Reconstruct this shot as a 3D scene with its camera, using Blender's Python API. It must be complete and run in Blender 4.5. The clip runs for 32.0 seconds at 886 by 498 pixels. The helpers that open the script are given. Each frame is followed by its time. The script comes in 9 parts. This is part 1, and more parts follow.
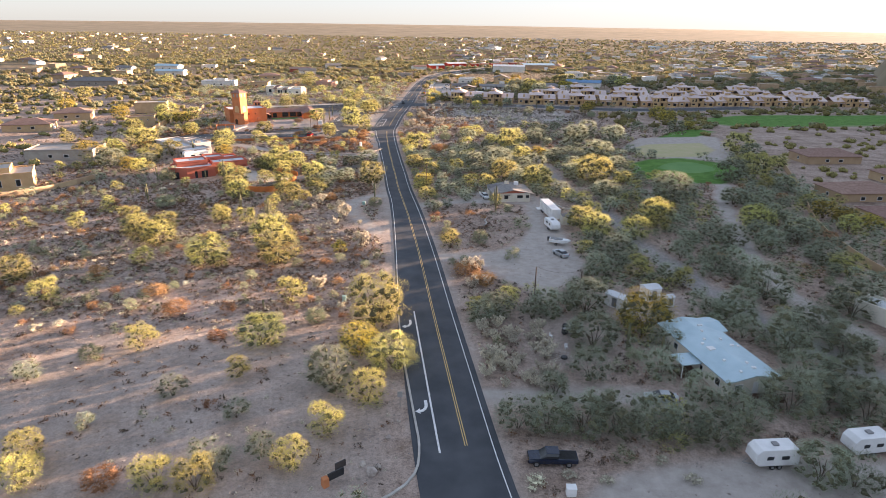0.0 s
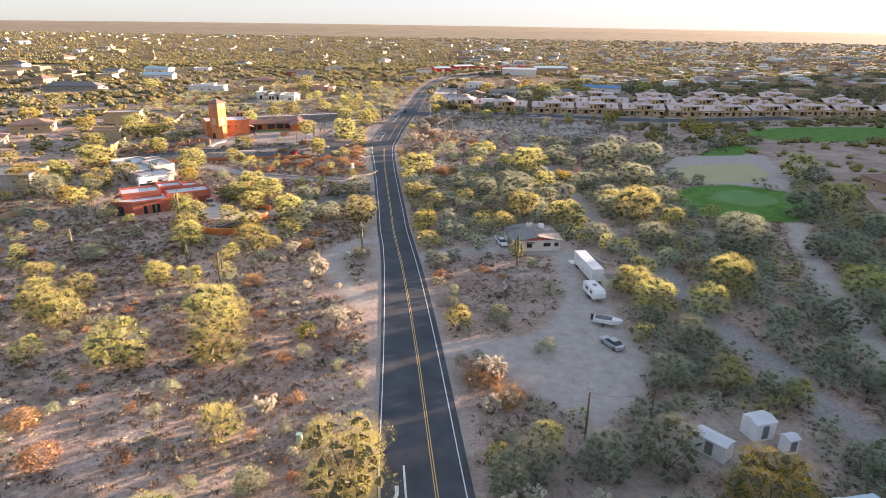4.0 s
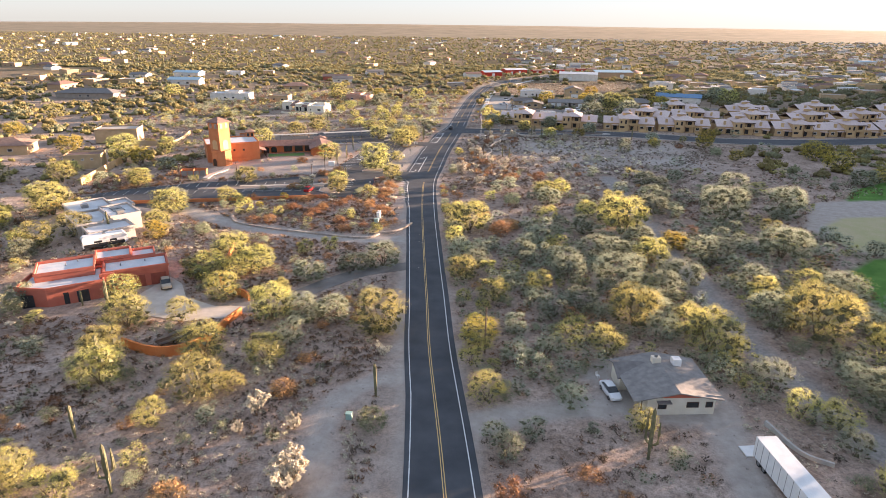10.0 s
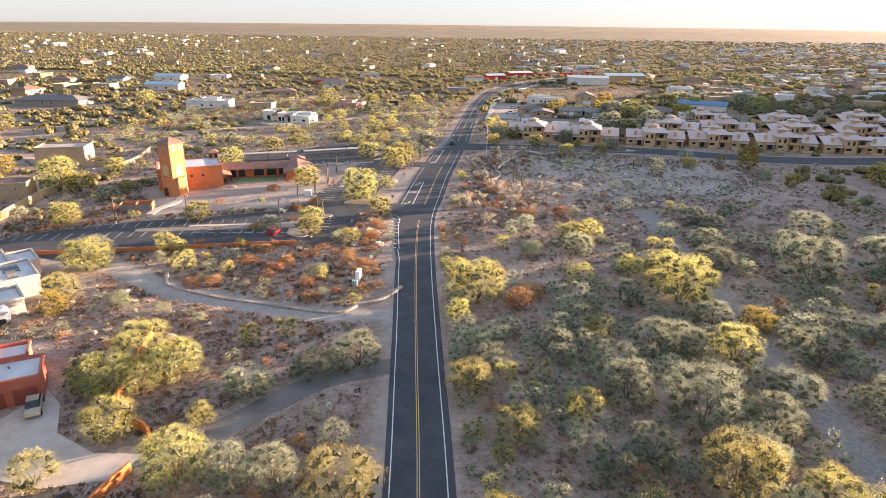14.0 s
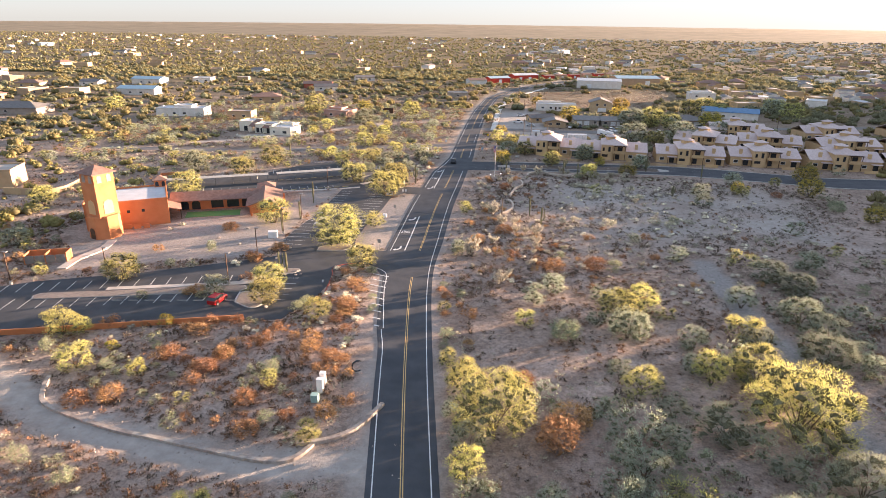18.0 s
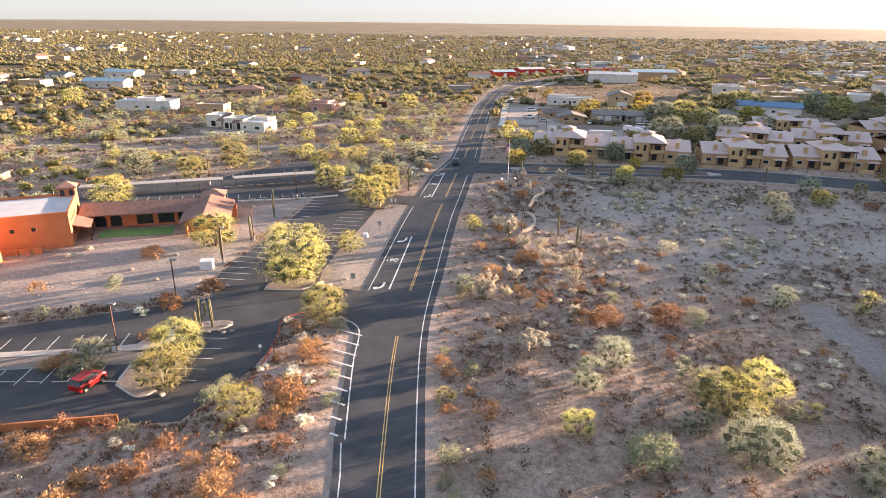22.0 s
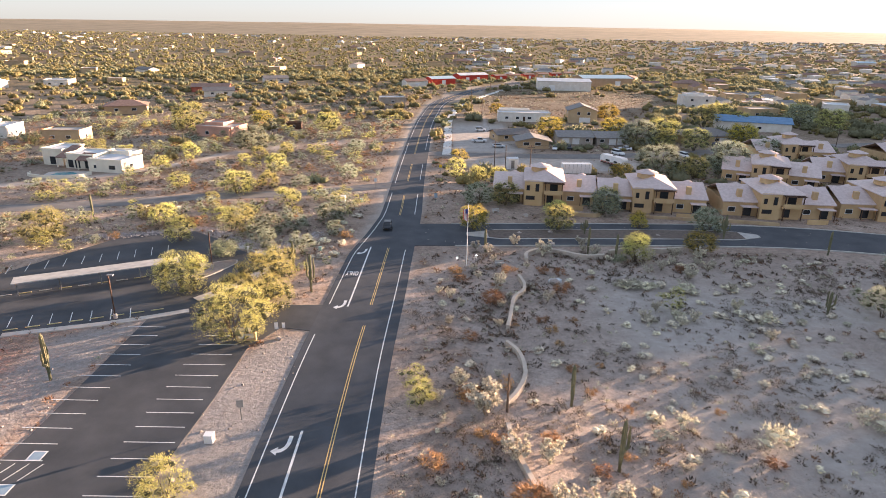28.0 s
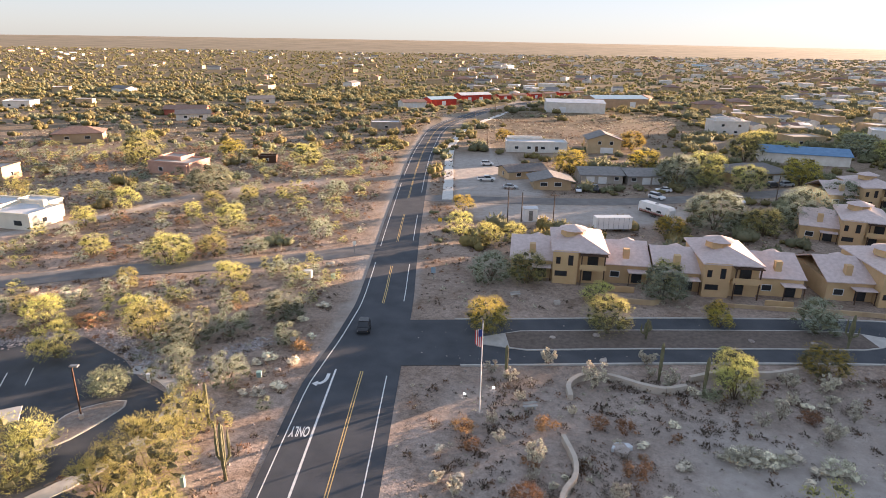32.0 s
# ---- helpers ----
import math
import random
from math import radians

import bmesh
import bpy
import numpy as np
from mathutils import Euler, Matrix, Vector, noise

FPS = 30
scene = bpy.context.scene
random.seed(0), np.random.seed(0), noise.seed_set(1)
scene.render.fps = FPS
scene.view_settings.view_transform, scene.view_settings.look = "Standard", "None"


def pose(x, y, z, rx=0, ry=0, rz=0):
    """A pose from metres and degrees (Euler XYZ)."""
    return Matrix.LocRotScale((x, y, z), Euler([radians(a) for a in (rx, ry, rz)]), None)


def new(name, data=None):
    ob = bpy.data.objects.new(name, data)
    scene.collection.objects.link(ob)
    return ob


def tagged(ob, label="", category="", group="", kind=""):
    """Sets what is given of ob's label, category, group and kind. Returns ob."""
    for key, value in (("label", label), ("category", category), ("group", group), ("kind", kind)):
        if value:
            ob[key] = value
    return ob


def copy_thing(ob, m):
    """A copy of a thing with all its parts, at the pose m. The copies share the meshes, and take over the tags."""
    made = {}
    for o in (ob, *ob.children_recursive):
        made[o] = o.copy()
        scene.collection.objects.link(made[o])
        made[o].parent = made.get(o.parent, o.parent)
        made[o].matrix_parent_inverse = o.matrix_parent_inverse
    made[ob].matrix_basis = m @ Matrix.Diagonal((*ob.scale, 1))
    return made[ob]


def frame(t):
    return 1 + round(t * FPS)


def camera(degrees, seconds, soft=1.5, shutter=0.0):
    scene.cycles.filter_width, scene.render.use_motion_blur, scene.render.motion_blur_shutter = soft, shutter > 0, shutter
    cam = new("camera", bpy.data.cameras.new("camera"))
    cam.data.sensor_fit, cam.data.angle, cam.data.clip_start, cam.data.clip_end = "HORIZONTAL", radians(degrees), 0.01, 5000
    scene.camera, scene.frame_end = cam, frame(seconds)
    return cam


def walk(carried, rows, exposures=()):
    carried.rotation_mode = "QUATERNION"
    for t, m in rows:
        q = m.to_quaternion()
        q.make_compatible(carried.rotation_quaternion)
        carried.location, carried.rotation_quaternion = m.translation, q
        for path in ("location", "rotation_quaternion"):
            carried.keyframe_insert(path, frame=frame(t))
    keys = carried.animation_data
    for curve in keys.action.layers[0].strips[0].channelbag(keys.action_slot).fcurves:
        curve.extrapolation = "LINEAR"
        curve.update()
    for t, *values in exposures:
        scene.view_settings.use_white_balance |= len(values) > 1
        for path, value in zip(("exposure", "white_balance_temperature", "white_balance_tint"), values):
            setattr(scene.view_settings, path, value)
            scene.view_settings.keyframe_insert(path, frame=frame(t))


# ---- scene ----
cam = camera(71.7, 32.0, soft=0.5)
EXPOSE = 3.13       # stops
METRES, EYE, TILT, LEAN, TURN = 335.57, 50.0, 0.0, 0.0, 1.0
ROWS = [
    (0.0, 0.0, 0.0, 0.0, 0.29, -20.11, -0.8),
    (0.5, 0.0, 0.0157, -0.0, 0.29, -20.09, -0.82),
    (1.0, 0.0, 0.0315, 0.0, 0.29, -20.09, -0.82),
    (1.5, -0.0001, 0.0472, 0.0, 0.29, -20.08, -0.82),
    (2.0, -0.0002, 0.063, 0.0001, 0.29, -20.08, -0.83),
    (2.5, -0.0004, 0.0787, 0.0, 0.28, -20.08, -0.82),
    (3.0, -0.0004, 0.0944, -0.0, 0.27, -20.07, -0.82),
    (3.5, -0.0004, 0.11, 0.0001, 0.27, -20.07, -0.82),
    (4.0, -0.0007, 0.1257, 0.0001, 0.87, -20.08, -0.83),
    (4.5, -0.0013, 0.1414, 0.0001, 3.04, -20.12, -0.79),
    (6.5, -0.0066, 0.2041, -0.0, 5.03, -20.14, -0.67),
    (7.0, -0.0079, 0.2198, -0.0001, 5.03, -20.15, -0.67),
    (7.5, -0.0092, 0.2356, -0.0002, 5.02, -20.15, -0.67),
    (8.0, -0.0106, 0.2511, -0.0002, 5.01, -20.15, -0.65),
    (8.5, -0.0118, 0.2667, -0.0002, 5.01, -20.15, -0.67),
    (9.0, -0.013, 0.2823, -0.0002, 5.01, -20.14, -0.67),
    (9.5, -0.0143, 0.2978, -0.0002, 5.0, -20.14, -0.65),
    (10.0, -0.0158, 0.3134, -0.0002, 5.0, -20.14, -0.65),
    (10.5, -0.0171, 0.329, -0.0002, 5.0, -20.14, -0.65),
    (11.0, -0.0184, 0.3446, -0.0002, 5.0, -20.15, -0.65),
    (11.5, -0.0197, 0.3602, -0.0002, 5.0, -20.15, -0.64),
    (12.0, -0.0211, 0.3758, -0.0003, 5.0, -20.14, -0.63),
    (12.5, -0.0225, 0.3913, -0.0002, 5.0, -20.14, -0.63),
    (13.0, -0.0238, 0.4067, -0.0003, 5.0, -20.14, -0.63),
    (13.5, -0.0252, 0.4222, -0.0002, 5.0, -20.14, -0.65),
    (14.0, -0.0264, 0.4377, -0.0002, 5.0, -20.13, -0.66),
    (14.5, -0.0278, 0.4531, -0.0001, 4.99, -20.12, -0.68),
    (16.5, -0.0334, 0.5143, 0.0004, 4.99, -20.14, -0.66),
    (17.0, -0.0347, 0.5299, 0.0004, 4.98, -20.14, -0.66),
    (17.5, -0.036, 0.5454, 0.0002, 4.98, -20.15, -0.67),
    (18.0, -0.0374, 0.5604, -0.0016, 4.98, -20.17, -0.67),
    (18.5, -0.0389, 0.5752, -0.006, 4.99, -20.19, -0.67),
    (19.0, -0.0402, 0.5903, -0.0124, 4.99, -20.19, -0.69),
    (19.5, -0.0414, 0.6057, -0.019, 4.99, -20.18, -0.69),
    (20.0, -0.0425, 0.6215, -0.024, 4.99, -20.17, -0.67),
    (20.5, -0.0438, 0.6365, -0.0266, 4.98, -20.16, -0.68),
    (21.0, -0.0451, 0.6523, -0.0271, 4.99, -20.16, -0.69),
    (21.5, -0.0466, 0.6679, -0.0269, 4.98, -20.17, -0.69),
    (22.0, -0.0481, 0.6835, -0.0271, 4.98, -20.15, -0.71),
    (22.5, -0.0493, 0.699, -0.0271, 4.98, -20.15, -0.69),
    (23.0, -0.0507, 0.7145, -0.0271, 4.97, -20.14, -0.72),
    (23.5, -0.0521, 0.7299, -0.027, 4.93, -20.14, -0.71),
    (24.0, -0.0533, 0.7454, -0.027, 4.81, -20.11, -0.71),
    (24.5, -0.0545, 0.7611, -0.0271, 4.29, -20.09, -0.72),
    (25.0, -0.0555, 0.7766, -0.027, 3.42, -20.08, -0.74),
    (25.5, -0.0562, 0.7921, -0.0269, 1.88, -20.06, -0.75),
    (26.0, -0.0564, 0.8078, -0.0269, -0.44, -20.03, -0.83),
    (26.5, -0.0563, 0.8234, -0.0268, -0.88, -20.02, -0.89),
    (28.5, -0.0556, 0.885, -0.0268, -0.92, -20.01, -0.9),
    (29.0, -0.0553, 0.9005, -0.0267, -0.92, -19.99, -0.91),
    (29.5, -0.0551, 0.9159, -0.0266, -0.93, -19.99, -0.91),
    (30.0, -0.0548, 0.9313, -0.0265, -0.93, -19.98, -0.91),
    (30.5, -0.0547, 0.9468, -0.0265, -0.93, -19.37, -0.91),
    (31.0, -0.0544, 0.9623, -0.0265, -0.93, -18.69, -0.92),
    (31.5, -0.0542, 0.9777, -0.0264, -0.93, -18.67, -0.93),
    (32.0, -0.054, 0.9932, -0.0263, -0.92, -18.68, -0.93),
]
walk(cam, [(t, pose(0, 0, EYE, TILT, LEAN, TURN) @ pose(METRES * x, METRES * y, METRES * z, 90 + pitch, roll, yaw)) for t, x, y, z, yaw, pitch, roll in ROWS],
     exposures=[(0.0, EXPOSE, 5650.0, 18.0), (27.0, EXPOSE - 0.04, 5650.0, 18.0), (32.0, EXPOSE - 0.14, 5650.0, 18.0)])

# ---- light and air ----
SUN_EL, SUN_AZ = 5.5, 60.0          # degrees above the horizon; clockwise from +y
world = bpy.data.worlds.new("sky")
scene.world = world
world.use_nodes = True
wn, wl = world.node_tree.nodes, world.node_tree.links
sky = wn.new("ShaderNodeTexSky")
sky.sky_type = "NISHITA"
sky.sun_disc = False
sky.sun_elevation, sky.sun_rotation = radians(SUN_EL), radians(SUN_AZ)
sky.air_density, sky.dust_density, sky.ozone_density = 1.0, 0.4, 1.6
sky_gamma = wn.new("ShaderNodeGamma")                  # lowers the sky's contrast, so its fill light rises against the horizon
sky_gamma.inputs["Gamma"].default_value = 0.30
sky_saturation = wn.new("ShaderNodeHueSaturation")
sky_saturation.inputs["Saturation"].default_value = 0.8
wl.new(sky.outputs[0], sky_gamma.inputs["Color"])
wl.new(sky_gamma.outputs[0], sky_saturation.inputs["Color"])
wl.new(sky_saturation.outputs[0], wn["Background"].inputs[0])
wn["Background"].inputs[1].default_value = 0.076
sun_data = bpy.data.lights.new("sun", "SUN")
sun_data.energy, sun_data.angle, sun_data.color = 3.9, radians(0.6), (1.0, 0.66, 0.38)
sun_ob = new("sun", sun_data)
az, el = radians(SUN_AZ), radians(SUN_EL)
SUN_DIR = Vector((math.sin(az) * math.cos(el), math.cos(az) * math.cos(el), math.sin(el)))
sun_ob.matrix_world = SUN_DIR.to_track_quat("Z", "Y").to_matrix().to_4x4()


# ---- materials ----
def mat(name, c1, c2, scale=3.0, rough=0.9, bump=0.3, fine=40.0, metal=0.0, vary=0.0, island=0.0, emit=0.0, spec=0.3):
    """Two-colour noise at two scales, with bump; vary: brightness spread from object to object; island: from piece to piece."""
    m = bpy.data.materials.new(name)
    m.use_nodes = True
    n, l = m.node_tree.nodes, m.node_tree.links
    b = n["Principled BSDF"]
    co = n.new("ShaderNodeNewGeometry")
    big, small = n.new("ShaderNodeTexNoise"), n.new("ShaderNodeTexNoise")
    big.inputs["Scale"].default_value, small.inputs["Scale"].default_value = scale, fine
    big.inputs["Detail"].default_value, small.inputs["Detail"].default_value = 4, 3
    for t in (big, small):
        l.new(co.outputs["Position"], t.inputs["Vector"])
    add = n.new("ShaderNodeMath")
    add.operation = "MULTIPLY_ADD"
    l.new(small.outputs[0], add.inputs[0])
    add.inputs[1].default_value = 0.4
    l.new(big.outputs[0], add.inputs[2])
    ramp = n.new("ShaderNodeValToRGB")
    ramp.color_ramp.elements[0].position, ramp.color_ramp.elements[1].position = 0.45, 0.95
    ramp.color_ramp.elements[0].color, ramp.color_ramp.elements[1].color = (*c1, 1), (*c2, 1)
    l.new(add.outputs[0], ramp.inputs[0])
    out = ramp.outputs[0]
    for amount, source in ((vary, "object"), (island, "island")):
        if amount:
            hsv = n.new("ShaderNodeHueSaturation")
            rng = n.new("ShaderNodeMapRange")
            rng.inputs["To Min"].default_value, rng.inputs["To Max"].default_value = 1 - amount, 1 + amount
            src = n.new("ShaderNodeObjectInfo").outputs["Random"] if source == "object" else co.outputs["Random Per Island"]
            l.new(src, rng.inputs[0])
            l.new(rng.outputs[0], hsv.inputs["Value"])
            if source == "object":
                hue = n.new("ShaderNodeMapRange")
                hue.inputs["To Min"].default_value, hue.inputs["To Max"].default_value = 0.5 - amount * 0.06, 0.5 + amount * 0.06
                l.new(src, hue.inputs[0])
                l.new(hue.outputs[0], hsv.inputs["Hue"])
            l.new(out, hsv.inputs["Color"])
            out = hsv.outputs[0]
    l.new(out, b.inputs["Base Color"])
    b.inputs["Roughness"].default_value, b.inputs["Metallic"].default_value = rough, metal
    b.inputs["Specular IOR Level"].default_value = spec
    if emit:
        l.new(out, b.inputs["Emission Color"])
        b.inputs["Emission Strength"].default_value = emit
    if bump:
        bm_node = n.new("ShaderNodeBump")
        bm_node.inputs["Strength"].default_value, bm_node.inputs["Distance"].default_value = bump, 0.1
        l.new(add.outputs[0], bm_node.inputs["Height"])
        l.new(bm_node.outputs[0], b.inputs["Normal"])
    return m


def leaf_mat(name, c1, c2, vary=0.22, through_share=0.4, island=0.42, bump=0.0, scale=0.8, fine=6.0):
    """Thin foliage: diffuse with some light let through."""
    m = mat(name, c1, c2, scale, 0.85, bump, fine, vary=vary, island=island, spec=0.1)
    n, l = m.node_tree.nodes, m.node_tree.links
    b = n["Principled BSDF"]
    col = b.inputs["Base Color"].links[0].from_socket
    tr = n.new("ShaderNodeBsdfTranslucent")
    l.new(col, tr.inputs[0])
    mix = n.new("ShaderNodeMixShader")
    mix.inputs[0].default_value = through_share
    l.new(b.outputs[0], mix.inputs[1])
    l.new(tr.outputs[0], mix.inputs[2])
    l.new(mix.outputs[0], n["Material Output"].inputs[0])
    return m


ASPHALT = mat("asphalt", (0.048, 0.053, 0.061), (0.086, 0.091, 0.100), 0.25, 0.85, 0.25, 30)
ASPHALT_OLD = mat("asphalt_old", (0.075, 0.073, 0.075), (0.14, 0.135, 0.135), 0.3, 0.88, 0.3, 20)
ASPHALT_DUSTY = mat("asphalt_dusty", (0.14, 0.13, 0.122), (0.24, 0.225, 0.21), 0.3, 0.92, 0.3, 12)
ASPHALT_LOT = mat("asphalt_lot", (0.043, 0.047, 0.053), (0.088, 0.091, 0.097), 0.22, 0.85, 0.25, 24)
PAINT_W = mat("road_paint_white", (0.55, 0.55, 0.54), (0.82, 0.82, 0.80), 1.5, 0.7, 0.05, 30)
PAINT_Y = mat("road_paint_yellow", (0.56, 0.38, 0.13), (0.70, 0.50, 0.20), 1.5, 0.7, 0.05, 30)
CONCRETE = mat("concrete", (0.36, 0.34, 0.31), (0.52, 0.50, 0.46), 0.8, 0.9, 0.2, 14)
WALK_PALE = mat("concrete_pale", (0.54, 0.52, 0.48), (0.68, 0.66, 0.61), 0.8, 0.9, 0.15, 14)
CONCRETE_DRIVE = mat("concrete_drive", (0.44, 0.39, 0.34), (0.58, 0.53, 0.47), 0.6, 0.9, 0.15, 10)
STUCCO_RED = mat("stucco_red", (0.40, 0.115, 0.075), (0.50, 0.165, 0.11), 0.5, 0.92, 0.25, 18)
ADOBE_PINK = mat("adobe_pink", (0.42, 0.25, 0.185), (0.54, 0.35, 0.27), 0.5, 0.92, 0.25, 18)
STUCCO_ORANGE = mat("stucco_orange", (0.47, 0.18, 0.07), (0.57, 0.24, 0.105), 0.4, 0.92, 0.25, 18)
STUCCO_TAN = mat("stucco_tan", (0.40, 0.29, 0.17), (0.50, 0.37, 0.23), 0.5, 0.92, 0.2, 18, vary=0.12)
STUCCO_OCHRE = mat("stucco_ochre", (0.50, 0.345, 0.175), (0.61, 0.435, 0.24), 0.5, 0.92, 0.2, 18, vary=0.06)
STUCCO_WHITE = mat("stucco_white", (0.62, 0.57, 0.50), (0.78, 0.74, 0.68), 0.5, 0.9, 0.2, 18, vary=0.08)
STUCCO_PALE = mat("stucco_pale", (0.42, 0.375, 0.34), (0.54, 0.49, 0.45), 0.5, 0.9, 0.2, 18)
STUCCO_CREAM = mat("stucco_cream", (0.70, 0.64, 0.52), (0.80, 0.75, 0.63), 0.5, 0.9, 0.2, 18)
STUCCO_GREY = mat("stucco_grey", (0.30, 0.26, 0.22), (0.40, 0.36, 0.31), 0.5, 0.9, 0.2, 18, vary=0.15)
ROOF_WHITE = mat("roof_white", (0.48, 0.50, 0.52), (0.68, 0.69, 0.70), 0.3, 0.8, 0.15, 5)
ROOF_TILE = mat("roof_tile", (0.19, 0.115, 0.09), (0.31, 0.205, 0.165), 1.2, 0.9, 0.5, 9, vary=0.1, island=0.15)
ROOF_PINK = mat("roof_tile_pink", (0.52, 0.42, 0.385), (0.67, 0.56, 0.525), 1.5, 0.9, 0.6, 9, vary=0.08)
ROOF_SHINGLE = mat("roof_shingle", (0.16, 0.15, 0.145), (0.26, 0.245, 0.23), 1.2, 0.9, 0.4, 12, vary=0.2)
ROOF_METAL = mat("roof_metal_blue", (0.38, 0.50, 0.55), (0.48, 0.60, 0.65), 0.5, 0.55, 0.1, 6)
GLASS_DARK = mat("window_glass", (0.018, 0.02, 0.024), (0.04, 0.045, 0.05), 0.4, 0.08, 0.0, 3, spec=0.6)
WOOD_DARK = mat("dark_wood", (0.05, 0.028, 0.018), (0.11, 0.065, 0.04), 2, 0.8, 0.3, 25)
WOOD_POLE = mat("pole_wood", (0.09, 0.065, 0.05), (0.17, 0.13, 0.10), 2, 0.9, 0.3, 20)
METAL_GREY = mat("metal_grey", (0.22, 0.22, 0.22), (0.32, 0.32, 0.32), 2, 0.5, 0.05, 10, metal=0.6)
WHITE_PAINT = mat("white_paint", (0.66, 0.66, 0.65), (0.80, 0.80, 0.79), 0.8, 0.5, 0.05, 8)
BLACK_RUBBER = mat("black_rubber", (0.015, 0.015, 0.016), (0.03, 0.03, 0.03), 3, 0.8, 0.1, 20)
CAR_WHITE = mat("car_white", (0.70, 0.71, 0.72), (0.78, 0.79, 0.80), 0.5, 0.25, 0, 3, spec=0.5)
CAR_SILVER = mat("car_silver", (0.38, 0.40, 0.42), (0.46, 0.48, 0.50), 0.5, 0.3, 0, 3, metal=0.4, spec=0.5)
CAR_NAVY = mat("car_navy", (0.010, 0.016, 0.035), (0.02, 0.03, 0.055), 0.5, 0.2, 0, 3, spec=0.6)
CAR_RED = mat("car_red", (0.30, 0.012, 0.012), (0.38, 0.02, 0.02), 0.5, 0.25, 0, 3, spec=0.5)
CAR_TAN = mat("car_tan", (0.36, 0.31, 0.24), (0.44, 0.39, 0.31), 0.5, 0.3, 0, 3, spec=0.5)
CAR_DARK = mat("car_dark", (0.02, 0.021, 0.024), (0.04, 0.042, 0.046), 0.5, 0.25, 0, 3, spec=0.5)
PLASTIC_TEAL = mat("utility_box_green", (0.28, 0.42, 0.38), (0.38, 0.52, 0.47), 1, 0.6, 0, 5)
STONE = mat("stone", (0.25, 0.21, 0.18), (0.45, 0.40, 0.35), 1.5, 0.95, 0.4, 12, vary=0.2, island=0.2)
BARK = mat("bark", (0.07, 0.05, 0.035), (0.15, 0.115, 0.08), 3, 0.95, 0.4, 20)
LEAF_PALO = leaf_mat("palo_verde_leaves", (0.385, 0.37, 0.125), (0.58, 0.55, 0.205), through_share=0.44, island=0.3)
LEAF_GREEN = leaf_mat("mesquite_leaves", (0.27, 0.30, 0.22), (0.425, 0.46, 0.345), through_share=0.34, island=0.3)
LEAF_OLIVE = leaf_mat("creosote_leaves", (0.24, 0.256, 0.165), (0.375, 0.392, 0.255), through_share=0.34, island=0.3)
FAR_PALO = leaf_mat("far_palo_leaves", (0.235, 0.205, 0.085), (0.355, 0.305, 0.135), through_share=0.42, island=0.15, bump=0.7, scale=0.9, fine=2.4)
FAR_OLIVE = leaf_mat("far_olive_leaves", (0.21, 0.19, 0.09), (0.33, 0.29, 0.145), through_share=0.42, island=0.15, bump=0.7, scale=0.9, fine=2.4)
FAR_GREEN = leaf_mat("far_green_leaves", (0.19, 0.19, 0.11), (0.31, 0.305, 0.185), through_share=0.42, island=0.15, bump=0.7, scale=0.9, fine=2.4)
LEAF_GREY = leaf_mat("brittle_leaves", (0.40, 0.38, 0.285), (0.58, 0.55, 0.42), through_share=0.2)
LEAF_RUST = leaf_mat("dry_brush", (0.29, 0.165, 0.085), (0.46, 0.285, 0.15), through_share=0.25)
LEAF_YELLOW = leaf_mat("yellow_leaves", (0.34, 0.27, 0.05), (0.50, 0.41, 0.09))
LEAF_SCRUB = leaf_mat("low_scrub", (0.17, 0.102, 0.058), (0.31, 0.195, 0.115), through_share=0.2)
LEAF_CREAM = leaf_mat("cream_scrub", (0.62, 0.56, 0.42), (0.80, 0.74, 0.60), through_share=0.2)
LEAF_DARK = leaf_mat("dark_scrub", (0.10, 0.08, 0.058), (0.19, 0.155, 0.118), through_share=0.2)
ROOF_DUST = mat("roof_dusty", (0.36, 0.32, 0.28), (0.50, 0.45, 0.40), 0.3, 0.9, 0.2, 4, vary=0.2)
CHOLLA = leaf_mat("cholla_spines", (0.52, 0.48, 0.38), (0.70, 0.65, 0.53), 0.12, through_share=0.2)
CHOLLA_STEM = mat("cholla_stem", (0.14, 0.11, 0.08), (0.26, 0.21, 0.15), 3, 0.95, 0.3, 20)
# inner twigs, darkened to stand in for the shade inside the crowns
SHADED_TWIGS = mat("inner_twigs_shade", (0.085, 0.083, 0.05), (0.155, 0.15, 0.088), 3, 0.95, 0.0, 14, vary=0.15, island=0.3, spec=0.1)
CACTUS = mat("cactus_green", (0.12, 0.12, 0.065), (0.21, 0.20, 0.115), 1.5, 0.8, 0.4, 18)


# ---- mesh helpers ----
def mesh_from(name, verts, faces, material=None, smooth=False):
    me = bpy.data.meshes.new(name)
    me.from_pydata([tuple(map(float, v)) for v in verts], [], [tuple(map(int, f)) for f in faces])
    if material:
        me.materials.append(material)
    if smooth:
        me.polygons.foreach_set("use_smooth", [True] * len(me.polygons))
    return me


def tri_mesh(name, v, material, inner=None, inside_of=None):
    """A mesh of loose triangles from an array (n, 3, 3); the triangles marked in inside_of take the inner material."""
    v = np.asarray(v, dtype=np.float32).reshape(-1, 3)
    n = len(v) // 3
    me = bpy.data.meshes.new(name)
    me.vertices.add(3 * n)
    me.vertices.foreach_set("co", v.ravel())
    me.loops.add(3 * n)
    me.loops.foreach_set("vertex_index", np.arange(3 * n, dtype=np.int32))
    me.polygons.add(n)
    me.polygons.foreach_set("loop_start", np.arange(0, 3 * n, 3, dtype=np.int32))
    me.materials.append(material)
    if inner is not None:
        me.materials.append(inner)
        me.polygons.foreach_set("material_index", np.asarray(inside_of, dtype=np.int32))
    me.update(calc_edges=True)
    return me


